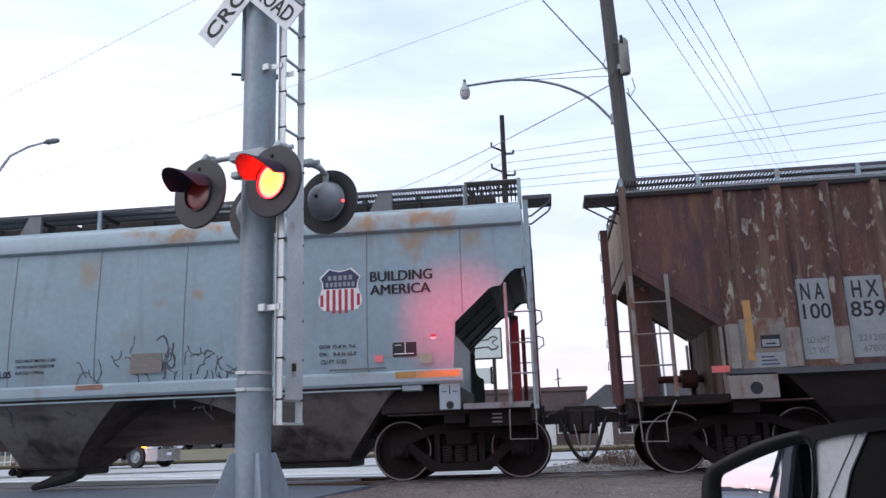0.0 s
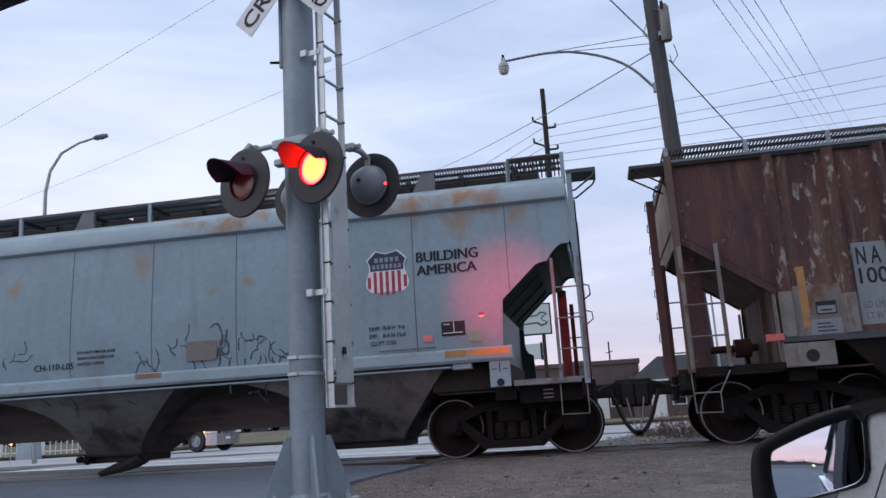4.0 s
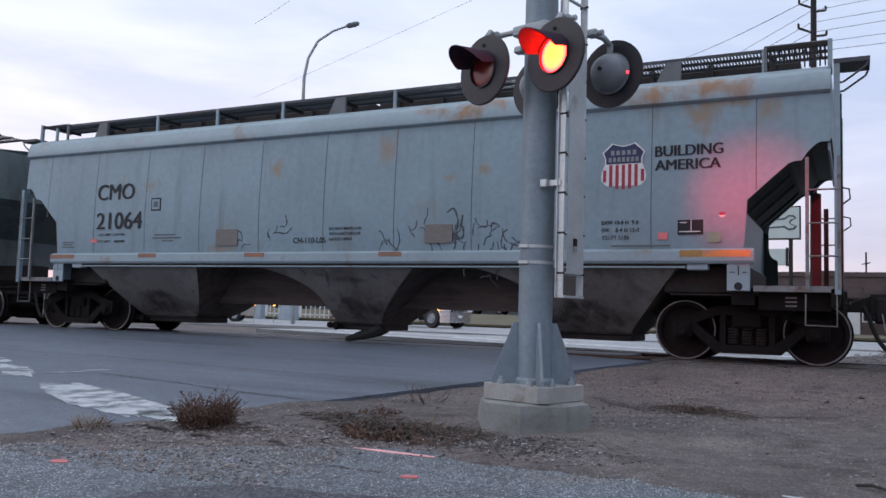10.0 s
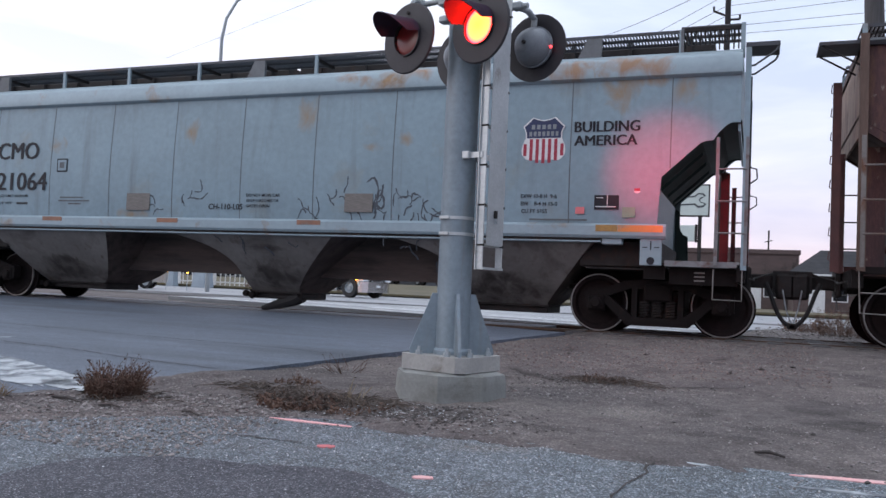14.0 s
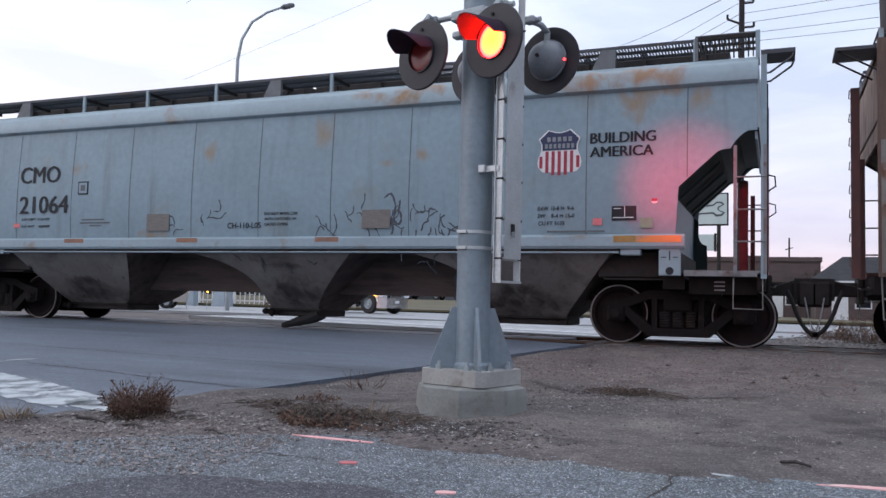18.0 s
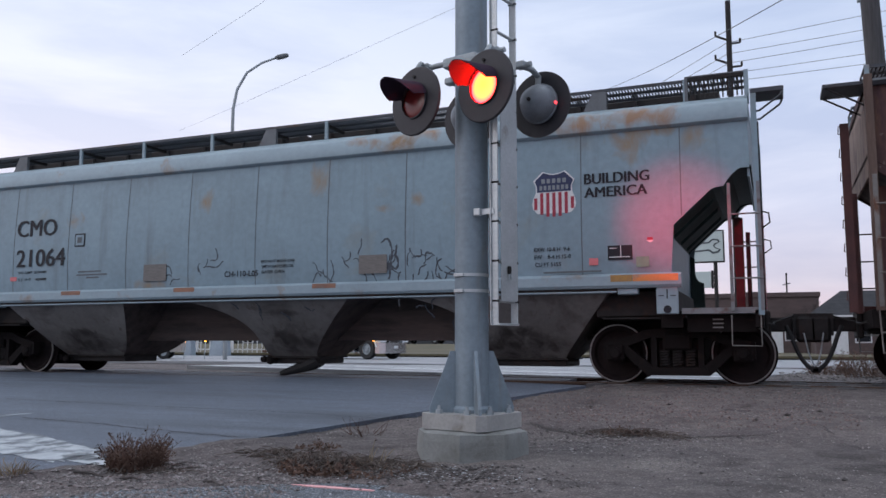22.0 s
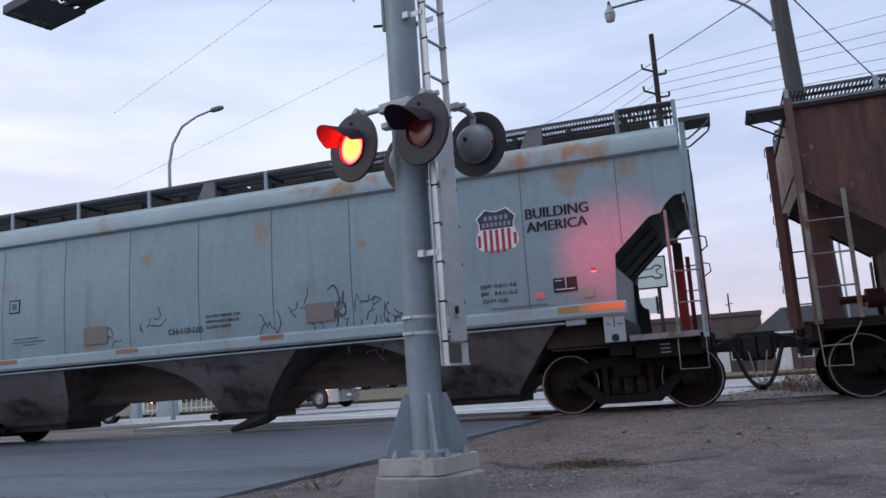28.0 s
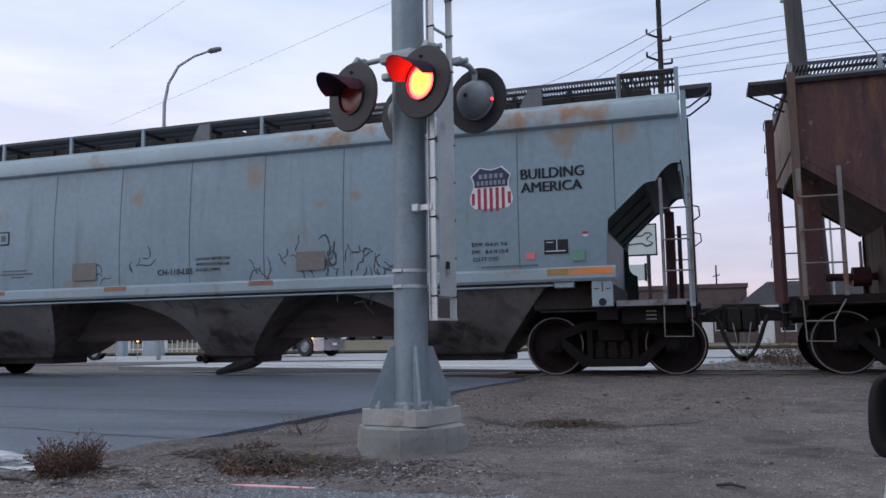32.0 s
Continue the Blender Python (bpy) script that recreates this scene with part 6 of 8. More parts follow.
def signal_head(x, y, face, swing=0):
    """A flashing-light unit: round black background plate, lens barrel, long visor, housing behind, hanger above.
    face -1: towards the waiting cars; 1: towards the track."""
    m = Matrix.Translation((x, y, H(2.49 if face < 0 else 2.55))) @ pose(0, 0, 0, 0, 0, swing if face < 0 else 180)
    tilt = m @ pose(0, 0, 0, 90, 0, 0)              # lathe's z now looks out of the lens
    plate_ = part("signal_head", lathe([(0.136, 0.0), (0.272, -0.004), (0.281, -0.012), (0.281, -0.022), (0.268, -0.022), (0.15, -0.016), (0.136, -0.012)], tilt, 48), M_HEAD, mast, "round black signal background with red lens", smooth=35)
    part("housing", lathe([(0.0, -0.205), (0.02, -0.205), (0.075, -0.190), (0.120, -0.155), (0.150, -0.10), (0.160, -0.05), (0.160, -0.016)], tilt, 32), M_DOME, plate_, "grey domed lamp housing", smooth=50)
    part("housing_ring", lathe([(0.160, -0.055), (0.172, -0.05), (0.172, -0.032), (0.160, -0.028)], tilt, 32), M_DOME, plate_)
    part("housing_knob", lathe([(0, -0.222), (0.016, -0.222), (0.016, -0.20)], tilt, 10), M_DARK, plate_)
    part("lens_barrel", lathe([(0.136, -0.06), (0.136, 0.016), (0.146, 0.016), (0.146, -0.01)], tilt, 36), M_HEAD, plate_)
    # visor: upper part of a tube, cut on the slant
    bm, seg, rows = bmesh.new(), 22, []
    for k in range(seg + 1):
        a = radians(12 + 156 * k / seg)
        reach = 0.012 + 0.300 * max(0, math.sin(a)) ** 0.6
        drop = 0.030
        ring = []
        for t in (0, 0.33, 0.66, 1.0):
            d = 0.012 + reach * t
            for r in (0.148, 0.153):
                ring.append((r * math.cos(a), -d, r * math.sin(a) - drop * t))
        rows.append([bm.verts.new(m @ Vector(p)) for p in ring])
    for u, v in zip(rows, rows[1:]):
        for t in range(3):
            for w in (0, 1):
                bm.faces.new((u[2 * t + w], v[2 * t + w], v[2 * t + 2 + w], u[2 * t + 2 + w]))
        bm.faces.new((u[6], v[6], v[7], u[7]))
        bm.faces.new((u[0], u[1], v[1], v[0]))
    for u in (rows[0], rows[-1]):
        for t in range(3):
            bm.faces.new((u[2 * t], u[2 * t + 2], u[2 * t + 3], u[2 * t + 1]))
    bmesh.ops.recalc_face_normals(bm, faces=bm.faces[:])
    part("visor", bm, M_HOODIN, plate_, "long black visor", smooth=40)
    # hanger from the cross arm to the top of the unit
    ya = -0.16 if face < 0 else 0.24
    part("hanger", pipe([(x, ya, H(2.80)), (x, (ya + y) / 2, H(2.815)), (x, y - face * 0.05, H(2.78)), (x, y - face * 0.06, H(2.66))], 0.026, 10), M_GALV, plate_)
    part("hanger_cap", box((x - 0.045, ya - 0.04, H(2.775)), (x + 0.045, ya + 0.04, H(2.835)), 0.012), M_GALV, plate_)
    part("bolt", rod(m @ Vector((0, -0.001, 0.20)), m @ Vector((0, -0.012, 0.20)), 0.014, seg=8), M_DARK, plate_)
    return plate_, m


def flasher(parent, m, r=0.134):
    """The turning disc in the barrel: lit lens on one face, dark lens on the other."""
    tilt = pose(0, 0, 0, 90)
    d = part("lens", lathe([(r * 0.8, 0.0), (r, -0.004), (r, 0.004)], tilt, 40), M_DARK, parent)
    dome = [(r * math.sin(a), 0.004 + 0.016 * math.cos(a)) for a in [radians(90 - 90 * k / 6) for k in range(7)]]
    part("lit_face", lathe(dome, tilt, 40), M_LIT, d, "glowing red lens", smooth=60)
    part("dark_face", lathe(dome, tilt @ pose(0, 0, 0, 180), 40), M_UNLIT, d, "dark red lens", smooth=60)
    return d


FLASHERS = []
OFF = 0.331
for x, y, face in ((-OFF - 0.008, -0.313, -1), (OFF, -0.313, -1), (-OFF - 0.05, 0.56, 1), (OFF, 0.56, 1)):
    head, m = signal_head(x, y, face, -9)
    d = flasher(head, m)
    at = m @ Matrix.Translation((0, 0.010, 0))
    FLASHERS.append((d, at, x < 0))
    if face > 0:
        # beam of the rear unit towards the track, behind a turning shutter
        lamp = new("lamp", bpy.data.lights.new("red_beam", "SPOT"))
        lamp.data.energy, lamp.data.color, lamp.data.spot_size, lamp.data.spot_blend, lamp.data.shadow_soft_size = BEAM, (1.0, 0.035, 0.085), radians(23), 1.0, 0.05
        here = mast.matrix_world @ m @ Vector((0, -0.030, 0))
        lamp.matrix_world = look(here, (-1.02, -1.6, 2.30) if x > 0 else (-1.06, -1.6, 2.28))
        sh_ = part("shutter", lathe([(0, 0.002), (0.11, 0.002), (0.11, -0.002), (0, -0.002)], Matrix.Translation((0.11, 0, 0)) @ pose(0, 0, 0, 90), 24), M_DARK, head)
        FLASHERS.append((sh_, m @ Matrix.Translation((-0.11, -0.062, 0)), x < 0, True))
        if x > 0:
            pp = part("peep_light", lathe([(0, 0.014), (0.010, 0.010), (0.014, 0)], pose(0, 0, 0, 90), 12), M_PEEP, head, "small red side light")
            part("peep_back", lathe([(0, 0.013), (0.010, 0.009), (0.0145, 0)], pose(0, 0, 0, -90), 12), M_UNLIT, pp)
            side = Matrix.Translation((x + 0.163, y - 0.055, H(2.53))) @ pose(0, 0, 0, 0, 0, 60)
            FLASHERS.append((pp, side, False))

# ladder up the mast's car side, with a flat guard plate over its lower part
LX = 0.27
for y in (-0.08, 0.20):
    rail_ = part("ladder_rail", box((LX - 0.030, y - 0.006, H(0.70)), (LX + 0.030, y + 0.006, H(6.6)), 0.002), M_ALU, mast, "aluminium ladder rail")
    part("rail_flange", box((LX - 0.030, y - 0.022 if y < 0 else y + 0.005, H(0.70)), (LX - 0.024, y - 0.005 if y < 0 else y + 0.022, H(6.6))), M_ALU, rail_)
    for k in range(19):
        z = 0.88 + 0.305 * k
        part("rung_bolt", rod((LX - 0.034, y, H(z)), (LX + 0.034, y, H(z)), 0.010, seg=8), M_DARK, rail_)
for k in range(19):
    z = 0.88 + 0.305 * k
    part("rung", rod((LX, -0.08, H(z)), (LX, 0.20, H(z)), 0.013, seg=10), M_ALU, mast)
part("climb_guard", box((LX + 0.031, -0.045, H(0.88)), (LX + 0.035, 0.185, H(2.62))), M_ALU, mast, "flat plate that blocks the ladder")
lk = part("padlock_hasp", box((LX + 0.036, 0.04, H(1.09)), (LX + 0.055, 0.075, H(1.15)), 0.004), M_DARK, mast)
part("padlock", pipe([(LX + 0.05, 0.05, H(1.09)), (LX + 0.05, 0.045, H(1.05)), (LX + 0.05, 0.07, H(1.05)), (LX + 0.05, 0.065, H(1.09))], 0.006, 6), M_GALV, lk)
for z in (1.57, 3.55, 5.4):
    br = part("ladder_bracket", box((0.08, -0.095, H(z) - 0.022), (LX, -0.088, H(z) + 0.022)), M_ALU, mast)
    part("bracket_arm", box((0.08, 0.08, H(z) - 0.022), (LX, 0.087, H(z) + 0.022)), M_ALU, br)
    part("bracket_clip", box((0.10, -0.125, H(z) - 0.03), (0.16, -0.088, H(z) + 0.03), 0.006), M_ALU, br)
part("ladder_foot", box((LX - 0.04, -0.085, H(0.695)), (LX + 0.04, 0.205, H(0.712))), M_ALU, mast)
part("step_bolt", rod((-0.10, -0.06, H(3.55)), (-0.20, -0.12, H(3.55)), 0.012, seg=8), M_DARK, mast)
part("conduit", pipe([(-0.118, -0.075, H(3.5)), (-0.118, -0.075, H(5.6))], 0.018, 8), M_MAST, mast)

# crossbuck
CB = H(4.31)
for ang in (45, -45):
    m = Matrix.Translation((0, -0.165 - (0.008 if ang > 0 else 0.0), CB)) @ Matrix.Rotation(radians(-ang), 4, "Y")
    bl = part("crossbuck_blade", box((-0.61, -0.003, -0.1145), (0.61, 0.003, 0.1145), 0, m), M_WHITE, mast, "white crossbuck blade with black letters")
    for word, u0, u1 in ((("CROSSING", -0.565, 0.565),) if ang > 0 else (("RAIL", -0.565, -0.13), ("ROAD", 0.13, 0.565))):
        letters(words(word, u0, u1, -0.070, 0.070, -0.0035, 0.012), M_BLACKPAINT, bl, "black letter", m)
part("crossbuck_bracket", box((-0.05, -0.162, CB - 0.12), (0.05, -0.10, CB + 0.12)), M_GALV, mast)

# cantilever over the road: two tubes, a grating walkway, a guard rail and its end lamps
for z, y in ((5.62, -0.04), (5.62, 0.40), (6.25, 0.18)):
    part("cantilever_tube", rod((0.1, y, H(z)), (-5.66, y, H(z)), 0.055, seg=12), M_CANT, mast)
part("cantilever_collar", box((-0.2, -0.2, H(5.5)), (0.2, 0.56, H(6.35)), 0.02), M_GALV, mast)
for k in range(8):
    x = -0.6 - k * 0.70
    part("cantilever_brace", rod((x, -0.04, H(5.62)), (x - 0.33, 0.18, H(6.25)), 0.022, seg=8), M_CANT, mast)
    part("cantilever_brace", rod((x, 0.40, H(5.62)), (x - 0.33, 0.18, H(6.25)), 0.022, seg=8), M_CANT, mast)
wk = part("walkway", grating(-5.15, -0.3, -0.08, 0.43, H(5.56), 0.034), M_CANT, mast, "dark grating walkway of the cantilever")
part("walkway_edge", box((-5.15, -0.10, H(5.47)), (-0.3, -0.075, H(5.60))), M_CANT, wk)
part("walkway_edge", box((-5.15, 0.425, H(5.47)), (-0.3, 0.45, H(5.60))), M_CANT, wk)
# the end stage: a plate with a row of slots through it, edged by angle bars
tp = part("end_plate", box((-5.73, -0.14, H(5.475)), (-5.13, 0.49, H(5.480))), M_CANT, wk, "dark end plate pierced with slots")
part("plate_lip", box((-5.885, -0.14, H(5.465)), (-5.84, 0.49, H(5.56))), M_CANT, tp)
for y0, y1 in ((-0.14, -0.115), (-0.085, -0.07), (-0.04, -0.01), (0.02, 0.035), (0.065, 0.20), (0.23, 0.245), (0.275, 0.31), (0.34, 0.355), (0.385, 0.49)):
    part("slot_bar", box((-5.84, y0, H(5.475)), (-5.73, y1, H(5.480))), M_CANT, tp)
for y in (-0.14, 0.475):
    part("plate_edge", box((-5.885, y, H(5.465)), (-5.12, y + 0.015, H(5.58))), M_CANT, tp)
part("stage_cross_bar", box((-5.45, -0.14, H(5.50)), (-5.40, 0.49, H(5.58))), M_CANT, tp)
part("lamp_arm", rod((-5.6, 0.18, H(5.5)), (-5.6, 0.18, H(6.25)), 0.03), M_CANT, wk)


# ---- poles, lamps and cables ----
def cable(name, a, b, r, sag, label, mat=M_WIRE):
    a, b = Vector(a), Vector(b)
    pts = []
    for k in range(17):
        t = k / 16
        p = a.lerp(b, t)
        p.z -= sag * 4 * t * (1 - t)
        pts.append(p - a)
    ob = part(name, pipe(pts, r, 5), mat)
    ob.location = a
    return tagged(ob, label, "cable", "overhead cables")


pole = thing("utility_pole", pose(2.15, 4.0, -0.06), "tall weathered wooden utility pole with a street lamp arm and transformer", "utility pole")
part("shaft", rod((0.23, 0, -0.3), (-0.18, 0.0, 13.5), 0.203, 0.140, 20), M_WOODPOLE, pole, smooth=40)
tr = part("transformer", lathe([(0, 8.95), (0.08, 8.95), (0.125, 8.88), (0.13, 8.15), (0.11, 8.10), (0, 8.08)], Matrix.Translation((0.165, -0.25, 0.27)) @ Matrix.Diagonal((0.9, 0.9, 1, 1)), 20), M_HOPPER, pole, "grey can transformer", smooth=40)
part("bushing", rod((0.12, -0.36, 9.08), (0.12, -0.36, 9.25), 0.035), M_DARK, tr)
part("bracket", box((0.0, -0.30, 8.5), (0.10, -0.15, 8.6)), M_GALV, tr)
arm_pts = [(-0.19, 0.0, 7.43), (-0.62, 0.01, 7.99), (-1.165, 0.02, 8.32), (-1.79, 0.03, 8.53), (-2.2, 0.04, 8.59), (-2.6, 0.04, 8.60), (-3.38, 0.05, 8.545)]
arm_pts = [Vector(p) for p in arm_pts]
for _ in range(2):
    arm_pts = [arm_pts[0]] + [q for a, b in zip(arm_pts, arm_pts[1:]) for q in (a.lerp(b, 0.25), a.lerp(b, 0.75))] + [arm_pts[-1]]
la = part("lamp_arm", pipe(arm_pts, 0.030, 8), M_DOME, pole, "curved steel lamp arm", smooth=60)
part("arm_clamp", box((-0.22, -0.05, 7.33), (-0.12, 0.05, 7.55)), M_GALV, la)
part("arm_stay", pipe([(-2.7, 0.04, 8.60), (-1.5, 0.03, 8.64), (-0.20, 0.0, 8.67)], 0.008, 6), M_WIRE, la)
part("arm_stay", pipe([(-2.6, 0.04, 8.60), (-1.4, 0.03, 8.535), (-0.20, 0.0, 8.47)], 0.008, 6), M_WIRE, la)
lh = part("lamp_head", lathe([(0, 0.20), (0.05, 0.20), (0.055, 0.12), (0.11, 0.05), (0.12, -0.02), (0.10, -0.03), (0, -0.03)], Matrix.Translation((-3.43, 0.05, 8.42)), 18), M_GALV, pole, smooth=50)
part("lamp_glass", lathe([(0.10, -0.03), (0.128, -0.045), (0.096, -0.165), (0.085, -0.175), (0, -0.175)], Matrix.Translation((-3.43, 0.05, 8.42)), 18), M_LUMGLASS, lh, "milky lamp glass", smooth=50)
part("photocell", rod((-3.43, 0.05, 8.62), (-3.43, 0.05, 8.70), 0.03), M_DARK, lh)
for pts in ([(-0.05, -0.18, 9.2), (0.05, -0.30, 9.1), (0.02, -0.25, 8.6), (-0.22, -0.12, 8.3), (-0.15, -0.18, 8.0)], [(0.28, -0.3, 8.25), (0.34, -0.28, 8.0), (0.22, -0.2, 7.85), (0.20, -0.1, 8.1)], [(-0.2, 0, 8.95), (-0.3, -0.05, 8.7), (-0.22, -0.1, 8.55)]):
    part("loose_wire", pipe(pts, 0.010, 5), M_WIRE, pole)

p2 = thing("utility_pole", pose(-1.38, 26.6, -0.06), "slim dark utility pole with two short cross arms", "utility pole")
part("shaft", rod((0, 0, -0.3), (0.06, 0, 17.0), 0.16, 0.12, 12), M_BLACKPOLE, p2)
for z, e in ((15.05, 0.55), (13.9, 0.58)):
    for s in (-1, 1):
        c_arm = part("cross_arm", rod((0.05, 0, z - (0.16 if s > 0 else 0.0)), (s * e, 0, z + (0.30 if s < 0 else -0.16)), 0.055, seg=8), M_BLACKPOLE, p2)
        part("insulator", rod((s * e, 0, z + (0.30 if s < 0 else -0.16)), (s * e, 0, z + (0.52 if s < 0 else 0.04)), 0.05, seg=8), M_BLACKPOLE, c_arm)

st = thing("street_lamp", pose(-21.35, 15.47, -0.06), "tall curved steel street lamp beyond the train", "street lamp")
part("pole", pipe([(0, 0, 0), (0, 0, 8.5), (0, 0, 10.8), (0.12, 0.08, 11.7), (0.45, 0.3, 12.5), (0.95, 0.68, 13.0), (1.45, 1.02, 13.28)], [0.10, 0.08, 0.07, 0.06, 0.055, 0.05, 0.045], 10), M_GALV, st, smooth=60)
part("lamp_head", lathe([(0, 0.32), (0.085, 0.28), (0.12, 0.10), (0.115, -0.18), (0.06, -0.30), (0, -0.32)], Matrix.Translation((1.66, 1.16, 13.36)) @ pose(0, 0, 0, 0, 72, 35), 14), M_SADDLE, st, "weathered grey cobra lamp head", smooth=50)

WIRES = [((-1.41, 26.58, 14.88), (18.12, 27.88, 17.3)), ((-1.43, 26.58, 14.33), (18.0, 27.93, 16.32)), ((-1.40, 26.58, 13.87), (17.93, 27.96, 15.81)), ((-1.42, 26.58, 13.36), (17.81, 28.01, 14.85)), ((-1.44, 26.58, 12.97), (17.73, 28.05, 14.2))]
for i, (a, b) in enumerate(WIRES):
    a, b = Vector(a), Vector(b)
    cable("overhead_cable", a, a + (b - a) * 2.2, 0.012, 0.25, "thin overhead cable between poles")
    if i < 4:
        cable("overhead_cable", a, a + Vector((-46, 62, 1.5 - i * 0.3)), 0.013, 0.4, "thin overhead cable between poles")
for a, b in (((2.39, 0.44, 8.22), (15.89, 44.52, 18.72)), ((2.64, 0.39, 8.17), (16.78, 44.27, 18.57)), ((2.86, 0.35, 8.12), (17.23, 44.14, 18.49)), ((3.08, 0.31, 8.07), (17.66, 44.01, 18.5)), ((3.51, 0.21, 7.97), (18.45, 43.76, 18.69))):
    a, b = Vector(a), Vector(b)
    cable("overhead_cable", a - (b - a) * 0.30, a + (b - a) * 1.25, 0.0075, 0.0, "thin overhead cable running beside the road")
cable("service_cable", (2.0, 4.02, 8.53), (-4.5, 11.9, 22.6), 0.019, 0.1, "black service cable on the wooden pole")
cable("service_cable", (2.33, 3.98, 7.97), (7.6, 10.7, 4.2), 0.015, 0.1, "black service cable on the wooden pole")
cable("service_cable", (2.0, 4.02, 8.21), (-11.64, 45.44, 19.07), 0.014, 0.3, "thin service cable from the wooden pole")
cable("overhead_cable", (-28.9, 20.96, 16.04), (-4.8, 10.0, 17.75), 0.007, 0.1, "thin overhead cable across the sky")
cable("overhead_cable", (-38.55, 32.45, 15.69), (9.0, 10.8, 16.9), 0.007, 0.15, "thin overhead cable across the sky")


# ---- beyond the railway ----
sign = thing("shop_sign", pose(-2.9, 26.5, -0.06), "pale sign board with a spanner outline on a post", "sign")
part("board", box((-1.1, -0.10, 4.50), (0.98, 0.10, 5.93), 0.03), M_SIGNFACE, sign)
part("frame", box((-1.14, -0.09, 4.46), (1.02, 0.09, 5.97)), M_DARK, sign)
part("post", rod((-0.9, 0, -0.1), (-0.9, 0, 4.5), 0.10), M_DARK, sign)
part("post", rod((0.6, 0, -0.1), (0.6, 0, 4.5), 0.09), M_DARK, sign)
sp = [(0.85, 5.42), (0.74, 5.55), (0.50, 5.57), (0.33, 5.43), (-0.6, 5.36), (-0.6, 5.29), (0.36, 5.36), (0.52, 5.50), (0.70, 5.48), (0.76, 5.40), (0.60, 5.36), (0.52, 5.24), (0.60, 5.12), (0.78, 5.06), (0.70, 4.98), (0.52, 4.96), (0.36, 5.08), (-0.6, 5.02), (-0.6, 4.95), (0.33, 5.00), (0.50, 4.86), (0.76, 4.90), (0.88, 5.06), (0.62, 5.16), (0.59, 5.24), (0.66, 5.31)]
part("spanner_outline", slab(sp, "y", -0.108, -0.101), M_SIGNTOOL, sign, "dark outline of a spanner")
part("red_mark", box((-0.62, -0.108, 5.08), (-0.30, -0.101, 5.5)), M_REDDECAL, sign)
lo_s = part("lower_board", box((-0.5, -0.09, 3.30), (0.40, 0.09, 4.05), 0.02), M_SIGNFACE, sign)
part("board_edge", box((0.40, -0.10, 3.26), (0.50, 0.10, 4.09)), M_DARK, lo_s)


def building(name, x0, x1, y0, y1, h, wall, roof, label, windows, gable=0.0, doors=()):
    b = thing(name, pose((x0 + x1) / 2, y0, -0.22), label, "building")
    w, d = (x1 - x0) / 2, y1 - y0
    part("wall", box((-w, 0, 0), (w, d, h)), wall, b)
    if gable:
        part("roof", slab([(-w - 0.5, h - 0.1), (-w + 1.6, h + gable), (w - 1.6, h + gable), (w + 0.5, h - 0.1)], "y", -0.5, d + 0.5), roof, b)
        part("eaves", box((-w - 0.5, -0.52, h - 0.22), (w + 0.5, d + 0.52, h - 0.08)), M_WHITE, b)
    else:
        part("parapet", box((-w - 0.12, -0.12, h), (w + 0.12, d + 0.12, h + 0.35)), roof, b)
    for wx, wz, ww, wh in windows:
        fr = part("window", box((wx - ww / 2, -0.05, wz), (wx + ww / 2, 0.02, wz + wh)), M_WHITE, b)
        part("pane", box((wx - ww / 2 + 0.08, -0.07, wz + 0.08), (wx + ww / 2 - 0.08, -0.05, wz + wh - 0.08)), M_GLASSDARK, fr)
    for wx, ww, wh, mt in doors:
        part("door", box((wx - ww / 2, -0.06, 0), (wx + ww / 2, 0.02, wh)), mt, b)
    return b


building("brick_building", -9.0, 3.4, 58, 70, 4.72, M_BRICKRED, M_BRICKRED, "long low red-brown brick building with a flat roof", [(-4.5, 1.2, 1.4, 1.3), (-1.6, 1.2, 1.4, 1.3), (1.2, 1.2, 1.4, 1.3), (4.3, 1.2, 1.4, 1.3)], 0, [(2.9, 1.1, 2.2, M_WHITE)])
building("brick_building", -52, -12, 88, 100, 4.6, M_BRICKRED, M_BRICKRED, "long low dark brick building far off", [(-16 + 4 * k, 1.2, 2.0, 1.4) for k in range(9)])
building("house", 2.6, 15.5, 47, 56, 2.9, M_BRICKRED, M_ROOFGREY, "small house with a grey shingle roof", [(-3.6, 1.0, 1.0, 1.3), (0.2, 1.0, 1.4, 1.3), (3.4, 1.0, 1.2, 1.3)], 1.5, [(-5.0, 1.0, 2.1, M_WHITE)])
building("house", 20, 34, 52, 62, 3.0, M_SIDING, M_ROOFGREY, "pale low house with a grey roof", [(-4, 1, 1.2, 1.2), (0, 1, 1.2, 1.2), (4, 1, 1.2, 1.2)], 1.6)
building("long_building", -62, -30, 60, 72, 4.5, M_ROOFGREY, M_ROOFGREY, "long dark grey building behind the white fence", [(-12 + 3.2 * k, 1.0, 1.2, 2.0) for k in range(8)])
am = thing("antenna_mast", pose(1.15, 61.6, 4.1), "thin antenna on the brick building's roof", "antenna")
part("tube", rod((0, 0, 0), (0, 0, 2.6), 0.07), M_DARK, am)
part("base", box((-0.35, -0.3, 0), (0.35, 0.3, 0.75)), M_SIDING, am)
part("boom", rod((-0.3, 0, 1.6), (0.3, 0, 1.75), 0.04), M_DARK, am)
ss = thing("street_name_sign", pose(4.25, 16.35, -0.06), "green street name sign on a thin post", "sign")
part("post", rod((0, 0, 0), (0, 0, 4.7), 0.035), M_GALV, ss)
bd = part("blade", box((-0.42, -0.04, 4.45), (0.36, -0.03, 4.70)), M_GREENSIGN, ss)
part("name_bar", box((-0.32, -0.046, 4.53), (0.26, -0.041, 4.62)), M_WHITE, bd)


